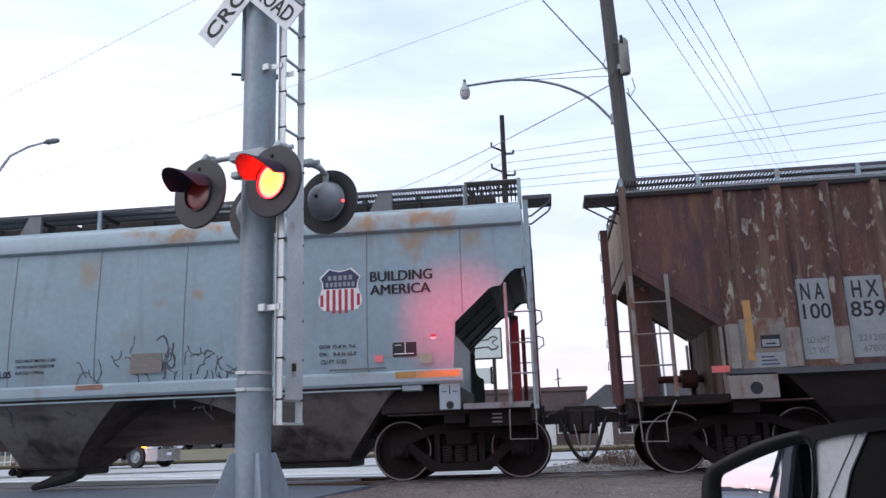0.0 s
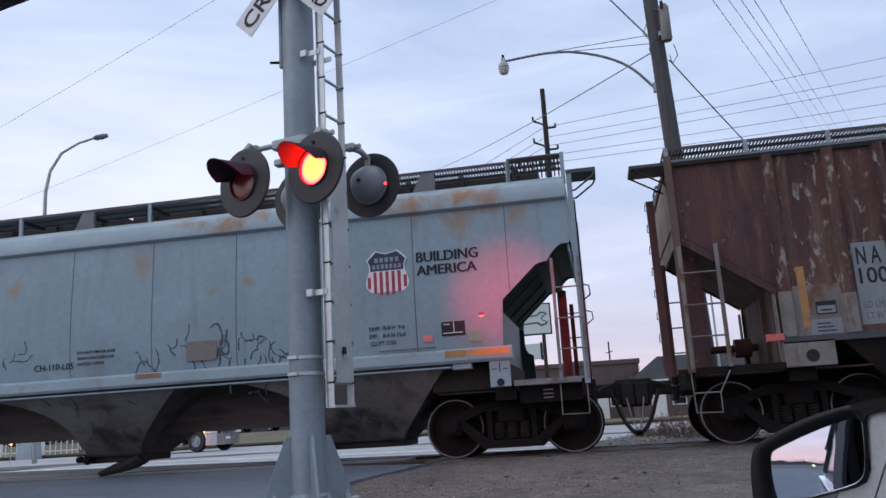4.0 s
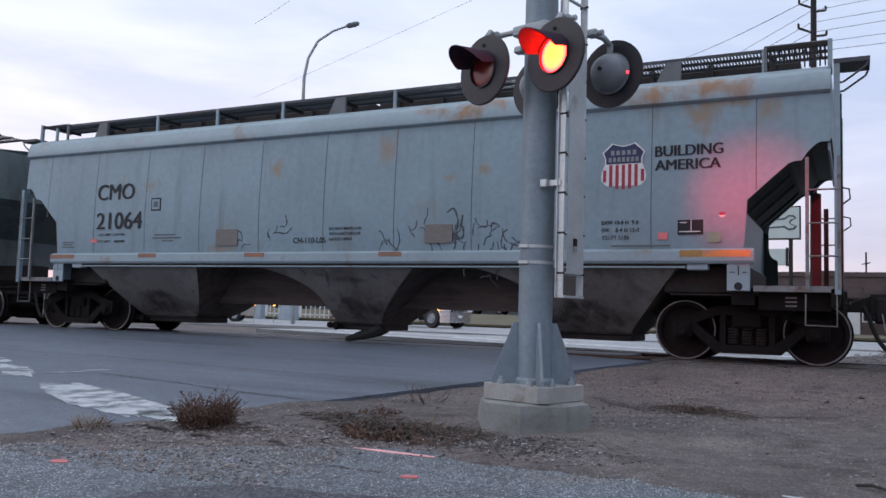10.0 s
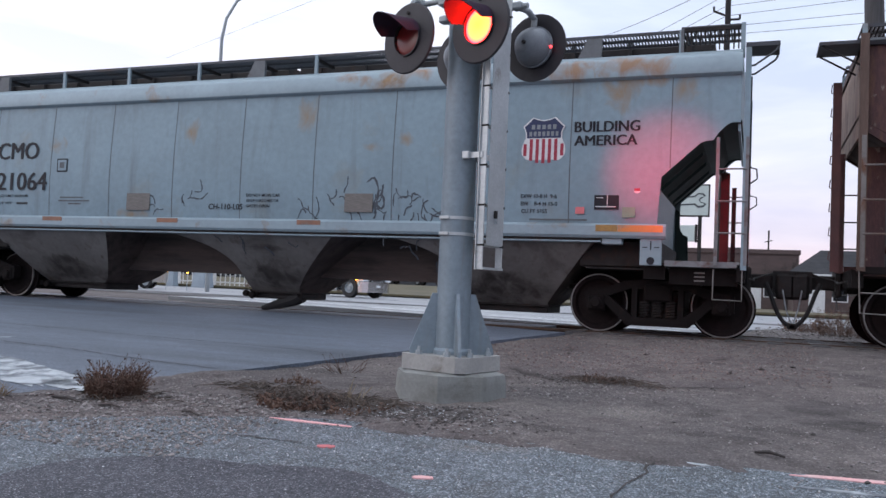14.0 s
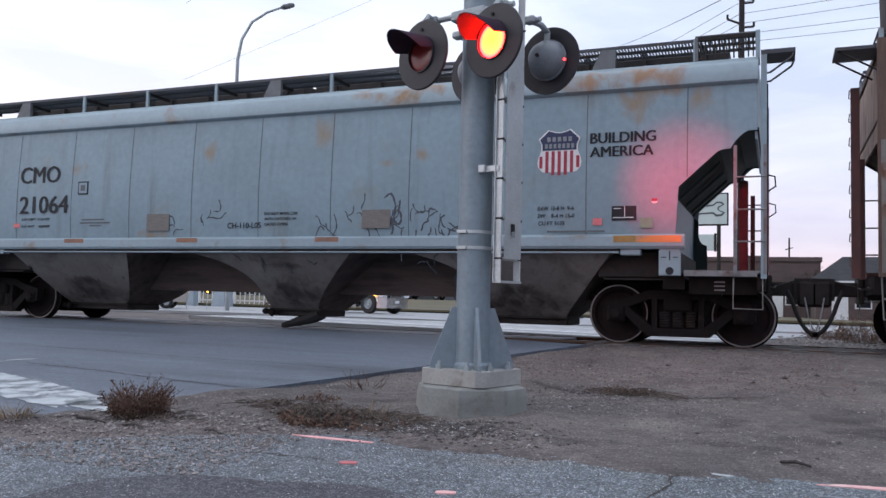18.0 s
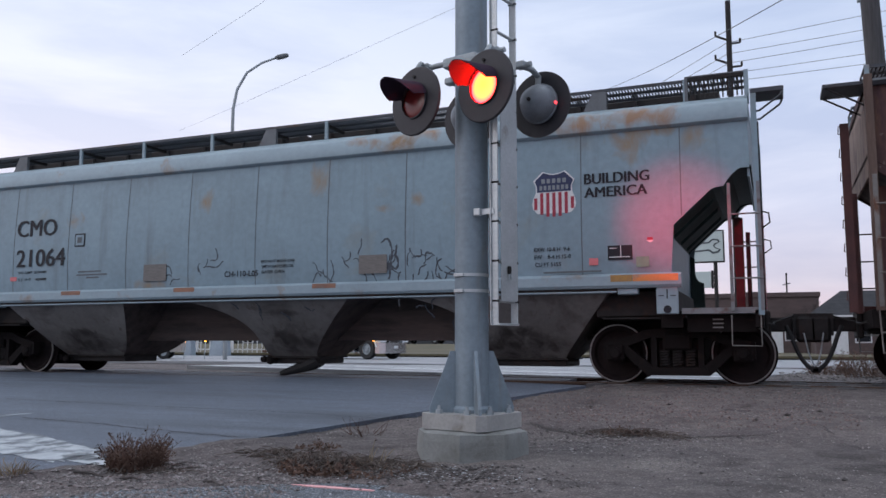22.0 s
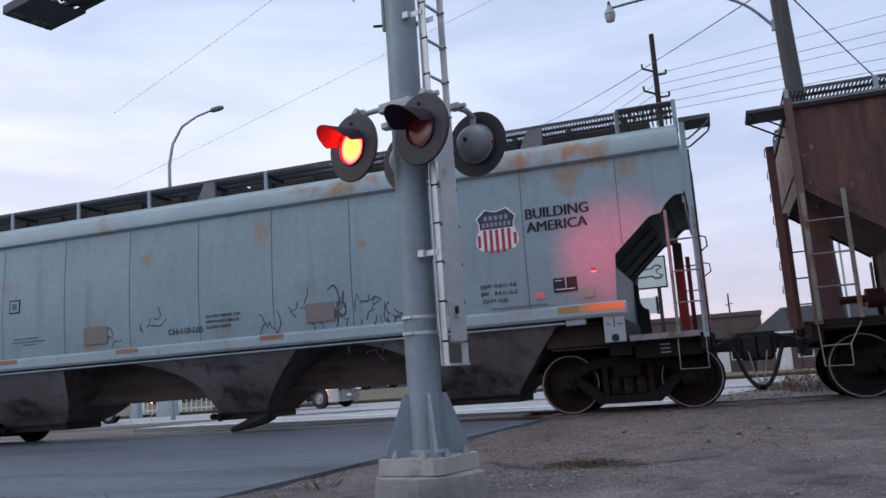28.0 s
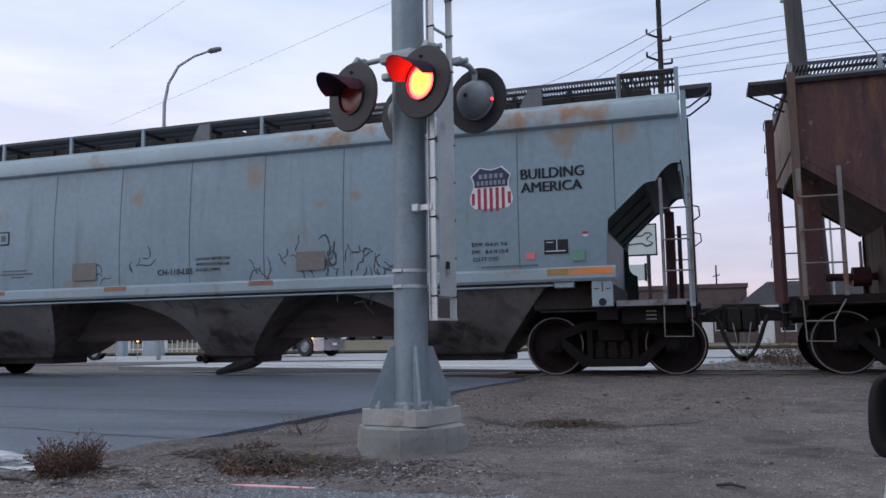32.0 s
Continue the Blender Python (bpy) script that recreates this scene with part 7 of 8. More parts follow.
def wheel_set(parent, x, y, r, w, hub=M_GALV):
    t = part("wheel", lathe([(r * 0.54, w / 2), (r * 0.92, w / 2), (r, w * 0.3), (r, -w * 0.3), (r * 0.92, -w / 2), (r * 0.54, -w / 2)], Matrix.Translation((x, y, r)) @ pose(0, 0, 0, 90), 28), M_RUBBER, parent, smooth=40)
    part("rim", lathe([(0, w * 0.36), (r * 0.18, w * 0.44), (r * 0.2, w * 0.22), (r * 0.44, w * 0.12), (r * 0.54, w * 0.45), (r * 0.54, -w * 0.45), (0, -w * 0.45)], Matrix.Translation((x, y, r)) @ pose(0, 0, 0, 90), 24), hub, t, "bright metal rim", smooth=40)
    return t


def lorry(x, y, turn, label):
    """A long-nosed lorry whose chrome front shows beneath the wagon; it faces +x before it is turned."""
    v = thing("lorry", pose(x, y, -0.15, 0, 0, turn), label, "lorry")
    part("bonnet", slab([(0.3, 0.95), (2.0, 0.95), (2.05, 1.35), (1.9, 1.75), (0.3, 1.95)], "y", -0.75, 0.75), M_WHITEPAINT, v)
    part("cab", slab([(-1.5, 0.85), (0.3, 0.85), (0.3, 1.95), (0.05, 2.9), (-1.5, 2.95)], "y", -1.05, 1.05), M_WHITEPAINT, v)
    part("windscreen", slab([(0.31, 2.0), (0.325, 2.0), (0.09, 2.82), (0.075, 2.82)], "y", -0.95, 0.95), M_GLASSDARK, v)
    part("side_window", box((-1.1, -1.065, 2.0), (0.0, -1.045, 2.7)), M_GLASSDARK, v)
    gr = part("grille", box((2.0, -0.42, 0.85), (2.08, 0.42, 1.65), 0.02), M_CHROME, v, "chrome grille")
    for k in range(9):
        part("grille_bar", box((2.08, -0.38 + k * 0.09, 0.9), (2.095, -0.36 + k * 0.09, 1.6)), M_DARK, gr)
    bp = part("bumper", slab([(1.72, -1.12), (1.98, -1.12), (2.12, -0.8), (2.16, 0.0), (2.12, 0.8), (1.98, 1.12), (1.72, 1.12)], "z", 0.30, 0.84), M_CHROME, v, "large chrome bumper")
    part("plate_bar", box((2.145, -0.16, 0.55), (2.17, 0.16, 0.68)), M_WHITE, bp)
    for s in (-1, 1):
        arch = [(1.15 - r * math.cos(radians(a)), 0.52 + r * math.sin(radians(a))) for r, turn_ in ((0.68, 1), (0.60, -1)) for a in list(range(10, 171, 16))[::turn_]]
        part("wing", slab(arch, "y", s * 0.95 - 0.2, s * 0.95 + 0.2), M_WHITEPAINT, v)
        part("fender", slab([(1.74, 0.86), (2.06, 0.86), (2.06, 1.22), (1.60, 1.32)], "y", s * 0.92 - 0.19, s * 0.92 + 0.19), M_WHITEPAINT, v)
        part("headlamp", box((2.05, s * 0.88 - 0.15, 0.98), (2.09, s * 0.88 + 0.15, 1.15), 0.02), M_CHROME, v)
        part("marker_light", lathe([(0, 0.09), (0.08, 0.06), (0.09, -0.05), (0, -0.08)], Matrix.Translation((1.66, s * 1.20, 0.99)), 10), M_AMBER, v, "glowing amber marker light")
        part("step", box((-0.9, s * 0.98 - 0.2, 0.35), (0.35, s * 0.98 + 0.2, 0.80), 0.03), M_CHROME, v)
        wheel_set(v, 1.15, s * 1.0, 0.52, 0.30)
        wheel_set(v, -3.4, s * 0.95, 0.50, 0.50)
        part("step_tank", rod((-2.3, s * 0.95, 0.62), (-1.0, s * 0.95, 0.62), 0.30, seg=18), M_CHROME, v)
    part("chassis", box((-4.2, -0.42, 0.55), (1.9, 0.42, 0.85)), M_DARK, v)
    part("load_bed", box((-6.2, -1.2, 1.05), (-1.6, 1.2, 2.9), 0.03), M_WHITEPAINT, v)
    return v


lorry(-20.0, 25.45, -13, "long-nosed lorry with chrome bumper waiting on the far street")


def car(x, y, turn, paint, label, z=-0.15):
    v = thing("car", pose(x, y, z, 0, 0, turn), label, "car")
    part("body", slab([(-2.2, 0.35), (2.15, 0.35), (2.25, 0.55), (2.15, 0.85), (1.0, 1.0), (0.45, 1.45), (-1.3, 1.5), (-2.0, 1.0), (-2.25, 0.9)], "y", -0.85, 0.85), paint, v)
    part("side_window", slab([(0.85, 1.0), (0.4, 1.40), (-1.2, 1.42), (-1.7, 1.0)], "y", -0.862, 0.862), M_GLASSDARK, v)
    for s in (-1, 1):
        part("marker_light", lathe([(0, 0.05), (0.06, 0.03), (0.07, -0.04), (0, -0.05)], Matrix.Translation((2.1, s * 0.72, 0.80)), 10), M_AMBER, v)
        for q in (-1.35, 1.35):
            wheel_set(v, q, s * 0.80, 0.33, 0.22)
    return v


car(-30.25, 20.2, 212, M_TANPAINT, "beige car waiting on the far street")
# amber lamps on posts by the fence
for x, y in ((-27.35, 20.2), (-26.1, 20.2)):
    bl_ = thing("hazard_lamp", pose(x, y, -0.15), "small amber hazard lamp on a thin post", "lamp", "hazard lamps by the fence")
    part("post", rod((0, 0, 0), (0, 0, 0.85), 0.02), M_GALV, bl_)
    part("lens", lathe([(0, 0.09), (0.05, 0.07), (0.06, 0), (0, -0.02)], Matrix.Translation((0, 0, 0.88)), 12), M_AMBER, bl_, "glowing amber lens")


bank = part("grass_bank", slab([(41.5, 0.0), (47, 0.26), (53, 0.62), (55, 0.70), (59.4, 0.72), (59.4, -0.1), (41.5, -0.1)], "x", -75, -14), M_GRASS)
tagged(bank, "low bank of dull winter grass before the long building", "bank", kind="structure")
for x, turn, paint, text in ((-25.3, 176, M_WHITEPAINT, "white car parked on the grass bank"), (-30.2, 3, M_GLASSDARK, "dark car parked on the grass bank"), (-35.2, 181, M_GLASSDARK, "dark car parked on the grass bank"),
                             (-44, 2, M_TANPAINT, "beige car parked on the grass bank"), (-53, 178, M_WHITEPAINT, "white car parked on the grass bank")):
    car(x, 57.2, turn, paint, text, 0.70)

# white rail fence and two tapered plinths left of the far street
fence = thing("white_fence", pose(-45.6, 35.2, 0.04), "white picket fence beyond the far street", "fence")
part("rail", box((-11, -0.03, 0.95), (13, 0.03, 1.05)), M_WHITE, fence)
part("rail", box((-11, -0.03, 0.18), (13, 0.03, 0.26)), M_WHITE, fence)
for k in range(60):
    part("picket", box((-11 + k * 0.4, -0.05, 0.0), (-10.93 + k * 0.4, -0.035, 1.15)), M_WHITE, fence)
for k in range(9):
    part("post", box((-11 + k * 3.0, -0.06, 0), (-10.86 + k * 3.0, 0.08, 1.25)), M_WHITE, fence)
for x, w in ((-37.1, 0.40), (-34.6, 0.75)):
    pl_ = thing("concrete_plinth", pose(x, 32.7, -0.15), "pale blue-grey tapered concrete plinth", "plinth", "plinths by the fence")
    part("block", lathe([(0, 0), (w, 0), (w * 0.66, 1.9), (0, 1.9)], pose(0, 0, 0, 0, 0, 45), 4), material("blue_grey_concrete", (0.27, 0.32, 0.36), (0.22, 0.26, 0.30), 1, 0.8), pl_)


def twigs(bm, p, d, length, r, depth, rnd):
    q = p + d * length
    add_rod(bm, p, q, r, r * 0.6, 5, False)
    if depth:
        for _ in range(3):
            e = (d + Vector((rnd.uniform(-1, 1), rnd.uniform(-1, 1), rnd.uniform(-0.3, 0.9))) * 0.75).normalized()
            twigs(bm, p.lerp(q, rnd.uniform(0.5, 1.0)), e, length * rnd.uniform(0.55, 0.8), r * 0.55, depth - 1, rnd)


for x, y, h in ((2.3, 53, 1.0), (16.5, 50, 1.2), (-14, 92, 1.6), (24, 70, 1.5)):
    rnd = random.Random(int(x * 10))
    t = thing("bare_tree", pose(x, y, -0.1), "leafless tree with fine grey twigs", "tree", "bare trees")
    bm = bmesh.new()
    add_rod(bm, (0, 0, 0), (0, 0, 1.6 * h), 0.14 * h, 0.11 * h, 8)
    part("trunk", bm, M_TWIG, t)
    bm = bmesh.new()
    for k in range(6):
        d = Vector((math.cos(k * 1.05), math.sin(k * 1.05), 1.1)).normalized()
        twigs(bm, Vector((0, 0, (1.3 + 0.05 * k) * h)), d, 1.15 * h, 0.06 * h, 4, rnd)
    part("crown", bm, M_TWIG, t)

# low scrub between the gravel and the street behind the couplers, and a dirt rise
def scrub(name, x, y, w, h, n, seed, mat, label, z=None, lean=0.5, leaf=0.0):
    rnd = random.Random(seed)
    s = thing(name, pose(x, y, dirt(x, y) if z is None else z), label, "shrub", "dry plants by the crossing" if y < 0 else "dry bushes beyond the track")
    bm, lf = bmesh.new(), bmesh.new()
    for k in range(n):
        a, r = rnd.uniform(0, 6.28), w * 0.42 * math.sqrt(rnd.random())
        p = Vector((r * math.cos(a), r * math.sin(a), -0.02))
        d = Vector((math.cos(a) * lean * rnd.random() * 1.5, math.sin(a) * lean * rnd.random() * 1.5, 1)).normalized()
        ln = h * rnd.uniform(0.45, 1.0) * (1 - 0.35 * (r / (w * 0.42)) ** 2)
        pts = [p, p + d * ln * 0.5, p + (d + Vector((rnd.uniform(-0.3, 0.3), rnd.uniform(-0.3, 0.3), -0.1))).normalized() * ln]
        add_pipe(bm, pts, [0.004, 0.003, 0.0016], 3)
        if leaf:
            for j in range(7):
                t = rnd.uniform(0.25, 1)
                q = pts[0].lerp(pts[2], t) + Vector((rnd.uniform(-1, 1), rnd.uniform(-1, 1), rnd.uniform(-1, 1))) * 0.022
                e1 = Vector((rnd.uniform(-1, 1), rnd.uniform(-1, 1), rnd.uniform(-1, 1))).normalized() * leaf
                e2 = e1.orthogonal().normalized() * leaf * 0.35
                v = [lf.verts.new(q + o) for o in (-e1, e2, e1, -e2)]
                lf.faces.new(v)
    part("stalk_clump", bm, mat, s)
    if leaf:
        part("foliage", lf, mat, s)
    else:
        lf.free()
    return s


scrub("dry_shrub", -4.12, -8.60, 0.42, 0.36, 300, 1, M_DRYLEAF, "dry brown shrub at the road's edge", leaf=0.012)
scrub("grass_tuft", -4.72, -9.15, 0.26, 0.16, 70, 2, M_STRAW, "small tuft of dry straw-coloured grass", lean=0.8)
scrub("dry_weeds", -2.86, -8.20, 0.55, 0.15, 130, 3, M_DRYLEAF, "low patch of dry brown weeds", lean=1.6, leaf=0.018)
scrub("dry_weeds", -2.45, -8.12, 0.7, 0.10, 90, 4, M_DRYLEAF, "low patch of dry brown weeds", lean=2.0, leaf=0.016)
scrub("dry_weeds", -2.55, -7.95, 0.2, 0.24, 14, 41, M_STRAW, "few pale dry stalks among the weeds", lean=0.6)
scrub("dry_weeds", -1.06, -5.95, 0.42, 0.11, 80, 5, M_DRYLEAF, "low patch of dry brown weeds", lean=1.6, leaf=0.014)
scrub("dry_weeds", -3.35, -6.55, 0.35, 0.30, 18, 6, M_DRYLEAF, "thin dry stalks at the road's edge", lean=1.2)
scrub("dry_weeds", -3.35, -7.35, 0.35, 0.12, 50, 7, M_DRYLEAF, "low patch of dry brown weeds", lean=1.7, leaf=0.015)
scrub("dry_bush", 1.9, 4.6, 1.2, 0.8, 160, 8, M_DRYLEAF, "dry bush beyond the couplers", leaf=0.03)
scrub("dry_bush", 1.2, 6.2, 0.9, 0.5, 90, 9, M_DRYLEAF, "dry bush beyond the couplers", leaf=0.03)
for k, (x, y) in enumerate(((-24, 33.4), (-29.5, 33.4), (-27.0, 33.4), (-30.9, 33.3))):
    scrub("dry_bush", x, y, 1.6, 0.5, 70, 20 + k, M_DRYLEAF, "low dry bush on the far verge", z=0.05, leaf=0.05)
# a wooded rise along the skyline
bm = bmesh.new()
prev = None
for k in range(121):
    a = radians(-75 + 150 * k / 120)
    x, y = 900 * math.sin(a), 900 * math.cos(a)
    h = 9 + 7 * noise.noise((k * 0.13, 0, 2)) + 3 * noise.noise((k * 0.7, 0, 5))
    pair = [bm.verts.new((x, y, -2)), bm.verts.new((x * 1.03, y * 1.03, h))]
    if prev:
        bm.faces.new((prev[0], pair[0], pair[1], prev[1]))
    prev = pair
ridge = tagged(part("backdrop", bm, material("far_hills", (0.085, 0.075, 0.085), (0.065, 0.06, 0.07), 0.02, 1.0)), "low dark line of far hills", "hills", kind="structure")
bm = bmesh.new()
prev = None
for k in range(121):
    a = radians(105 + 150 * k / 120)
    x, y = 700 * math.sin(a), 700 * math.cos(a)
    h = 6 + 6 * noise.noise((k * 0.17, 3, 2)) + 3 * noise.noise((k * 0.8, 1, 5))
    pair = [bm.verts.new((x, y, -40)), bm.verts.new((x * 1.03, y * 1.03, h))]
    if prev:
        bm.faces.new((prev[0], pair[0], pair[1], prev[1]))
    prev = pair
tagged(part("backdrop_rear", bm, ridge.data.materials[0]), "low dark skyline behind the car", "hills", kind="structure")

# ---- the parked car that the film is shot from ----
CF = Vector((0.83, 0.557, 0)).normalized()
own = thing("parked_car", pose(EYE[0] + 0.10, EYE[1] - 0.08, -0.575, 0, 0, math.degrees(math.atan2(CF.y, CF.x))), "silver parked car with its driver's window open", "car")
# in the car's space: x ahead, y to its left, z up from the ground; the driver's eye stands near (-0.1, 0, 1.1)
SIDE, SILL, TOP = 0.80, 0.86, 1.75
low = [(-3.0, 0.30), (2.2, 0.30), (2.35, 0.55), (2.2, 0.78), (1.45, 0.92), (1.4, SILL), (-2.4, SILL + 0.04), (-3.0, 0.9), (-3.15, 0.6)]
for y in (SIDE, SIDE - 1.78):
    pb = part("body_side", slab(low, "y", y - 0.05, y), M_CARPAINT, own)
    part("sill_trim", box((-2.4, y - 0.055, SILL), (0.75, y + 0.004, SILL + 0.022)), M_CARBLACK, pb)
    for x in (-0.62, -1.75):
        part("door_gap", box((x, y - 0.004, 0.36), (x + 0.008, y + 0.001, SILL)), M_CARBLACK, pb)
    part("door_handle", box((-0.50, y, 0.74), (-0.30, y + 0.03, 0.77), 0.008), M_CARPAINT, pb)
part("bonnet", slab([(1.45, 0.92), (2.2, 0.78), (2.35, 0.55), (2.2, 0.30), (2.1, 0.30), (2.2, 0.55), (2.1, 0.72), (1.45, 0.86)], "y", SIDE - 1.73, SIDE - 0.05), M_CARPAINT, own)
part("boot", slab([(-2.4, 0.90), (-3.0, 0.90), (-3.15, 0.6), (-3.0, 0.30), (-2.9, 0.30), (-3.05, 0.6), (-2.95, 0.84), (-2.4, 0.84)], "y", SIDE - 1.73, SIDE - 0.05), M_CARPAINT, own)
part("floor_pan", box((-3.0, SIDE - 1.73, 0.28), (2.1, SIDE - 0.05, 0.33)), M_DARK, own)
part("roof_panel", slab([(1.06, TOP - 0.03), (0.7, TOP + 0.02), (0.0, TOP), (-0.7, 1.48), (-1.5, 1.40), (-1.5, 1.37), (-0.7, 1.44), (0.0, TOP - 0.04), (0.7, TOP - 0.03)], "y", SIDE - 1.58, SIDE - 0.15), M_CARPAINT, own)
ROOFLINE = [(-0.55, 1.47), (-0.9, 1.435), (-1.2, 1.37), (-1.5, 1.27), (-1.8, 1.13), (-2.1, 0.97)]


def lean(bm, s_, y_):
    """The windows lean inwards above the sill."""
    for v in bm.verts:
        v.co.y = y_ + s_ * 0.20 * max(0.0, v.co.z - SILL) + (v.co.y - y_)
    return bm


for s, y in ((-1, SIDE - 0.03), (1, SIDE - 1.75)):
    part("front_pillar", pipe([(1.85, y, 0.90), (1.5, y + s * 0.02, 1.32), (1.08, y + s * 0.08, TOP - 0.02)], 0.035, 8), M_CARPAINT, own)
    part("centre_pillar", lean(slab([(-0.38, SILL), (-0.46, 1.52), (-1.02, 1.40), (-0.98, SILL)], "y", y - 0.02, y), s, y), M_RUBBER, own, "black door pillar and window frame")
    part("rear_window", lean(slab([(-0.99, SILL + 0.02), (-1.03, 1.39), *ROOFLINE[2:], (-2.1, SILL + 0.04)], "y", y - 0.014, y - 0.004), s, y), M_GLASSDARK, own, "dark rear side window")
    part("roof_rail", pipe([(px_, y + s * 0.20 * (pz_ - SILL), pz_) for px_, pz_ in ROOFLINE], 0.022, 8), M_CARBLACK, own)
    part("rear_pillar", lean(slab([(-2.1, SILL + 0.02), (-2.1, 0.97), (-1.5, 1.27), (-1.2, 1.37), (-1.25, 1.41), (-1.6, 1.34), (-2.5, SILL + 0.04)], "y", y - 0.03, y - 0.016), s, y), M_CARPAINT, own)
for yy in (0.28, -0.52):
    st_ = part("seat_back", box((-0.78, yy - 0.42, 0.40), (-0.62, yy + 0.34, 1.28), 0.05), M_RUBBER, own, "dark fabric seat back")
    part("headrest", box((-0.76, yy - 0.18, 1.26), (-0.66, yy + 0.14, 1.44), 0.03), M_RUBBER, st_)
# added dark panels keep the mirror from showing through the open body
part("rear_bulkhead", box((-1.0, SIDE - 1.70, 0.34), (-0.95, SIDE - 0.10, 1.38)), M_RUBBER, own, "dark panel added to block the view through the cabin")
part("inner_trim", box((-0.95, SIDE - 0.16, 0.34), (-0.60, SIDE - 0.11, 1.34)), M_RUBBER, own)
for x in (-2.25, 1.55):
    for y in (SIDE - 0.13, SIDE - 1.65):
        wheel_set(own, x, y, 0.33, 0.2)


MIRROR_AT = (0.435, -12.268, 0.463)
MIRROR_RIM = [(-0.0507, 0.0160), (-0.040, 0.0255), (0.009, 0.0480), (0.050, 0.0605), (0.084, 0.0665), (0.0935, 0.0600), (0.0925, 0.0400), (0.0882, -0.0110), (0.0820, -0.0250), (0.068, -0.0330), (0.0145, -0.0462), (-0.040, -0.085), (-0.0590, -0.066), (-0.0600, -0.028), (-0.0570, 0.0)]
MIRROR_PANE = [(-0.0310, 0.0100), (-0.0226, 0.0148), (0.0154, 0.0305), (0.0493, 0.0425), (0.0795, 0.0506), (0.0862, 0.0472), (0.0883, 0.0381), (0.0844, -0.0093), (0.0787, -0.0218), (0.0660, -0.0298), (0.0145, -0.0433), (-0.0274, -0.0535), (-0.0325, -0.0472), (-0.0345, -0.0186), (-0.0337, 0.0007)]


def slab_at(outline, m, lo, hi):
    bm = slab(outline, "z", lo, hi)
    bmesh.ops.transform(bm, matrix=m, verts=bm.verts[:])
    return bm


def wing_mirror():
    """Door mirror: a thick black shell with a rounded outline, the glass set back in it, a painted skirt below."""
    eye = Vector((EYE[0] + 0.012, EYE[1], EYE[2]))
    c = Vector(MIRROR_AT)
    tail = own.matrix_world @ Vector((-3.0, SIDE + 0.055, 1.055))
    back, seen = (eye - c).normalized(), (tail - c).normalized()
    face_ = (back + seen).normalized()
    rot = face_.to_track_quat("Z", "Y").to_matrix().to_4x4()
    m = own.matrix_world.inverted() @ Matrix.Translation(c) @ rot

    def soft(line):
        for _ in range(3):
            line = [q for a, b in zip(line, line[1:] + line[:1]) for q in ((a[0] * 0.75 + b[0] * 0.25, a[1] * 0.75 + b[1] * 0.25), (a[0] * 0.25 + b[0] * 0.75, a[1] * 0.25 + b[1] * 0.75))]
        return line
    outer, inner = soft(MIRROR_RIM), soft(MIRROR_PANE)
    bm, rings = bmesh.new(), []
    mid = [((a[0] + b[0]) / 2, (a[1] + b[1]) / 2) for a, b in zip(inner, outer)]
    hub_ = Vector((0.02, -0.004))
    for line, k, dz in ((inner, 0.985, -0.008), (inner, 1.0, 0.0), (mid, 1.0, 0.005), (outer, 0.99, 0.003), (outer, 1.0, -0.003), (outer, 1.0, -0.03), (outer, 0.93, -0.065), (outer, 0.7, -0.09), (outer, 0.3, -0.10)):
        rings.append([bm.verts.new(m @ Vector((hub_.x + (p[0] - hub_.x) * k, hub_.y + (p[1] - hub_.y) * k, dz))) for p in line])
    for u, v in zip(rings, rings[1:]):
        for i in range(len(u)):
            bm.faces.new((u[i], u[(i + 1) % len(u)], v[(i + 1) % len(v)], v[i]))
    bm.faces.new(rings[-1])
    bmesh.ops.recalc_face_normals(bm, faces=bm.faces[:])
    shell = part("wing_mirror", bm, M_CARBLACK, own, "black wing mirror shell", smooth=50)
    gl_ = bmesh.new()
    tip = gl_.verts.new(m @ Vector((hub_.x, hub_.y, -0.0025)))
    bows = [[gl_.verts.new(m @ Vector((hub_.x + (p[0] - hub_.x) * k, hub_.y + (p[1] - hub_.y) * k, -0.0025 - k * k * ((p[0] - hub_.x) ** 2 + (p[1] - hub_.y) ** 2) / 2.6))) for p in inner] for k in (0.2, 0.4, 0.6, 0.8, 1.0)]
    for i in range(len(inner)):
        j = (i + 1) % len(inner)
        gl_.faces.new((tip, bows[0][i], bows[0][j]))
        for u, v in zip(bows, bows[1:]):
            gl_.faces.new((u[i], v[i], v[j], u[j]))
    bmesh.ops.recalc_face_normals(gl_, faces=gl_.faces[:])
    part("mirror_glass", gl_, M_MIRROR, shell, "mirror glass reflecting the dusk sky and the car's flank", smooth=60)
    part("mirror_skirt", slab_at([(-0.038, -0.066), (-0.028, -0.0580), (0.0145, -0.0475), (0.045, -0.0395), (0.0215, -0.0781), (0.0, -0.13), (-0.05, -0.13)], m, -0.03, -0.008), M_CARPAINT, shell, "silver lower half of the mirror housing")
    part("mirror_base", slab_at([(0.0905, 0.044), (0.097, 0.0535), (0.142, 0.0600), (0.1225, 0.025), (0.1040, -0.0085), (0.0853, -0.0503), (0.049, -0.13), (0.005, -0.13), (0.025, -0.0781), (0.0485, -0.0395), (0.068, -0.0342), (0.0825, -0.0262), (0.0890, -0.011)], m, -0.045, -0.004), M_CARPAINT, shell, "silver corner panel beside the mirror")
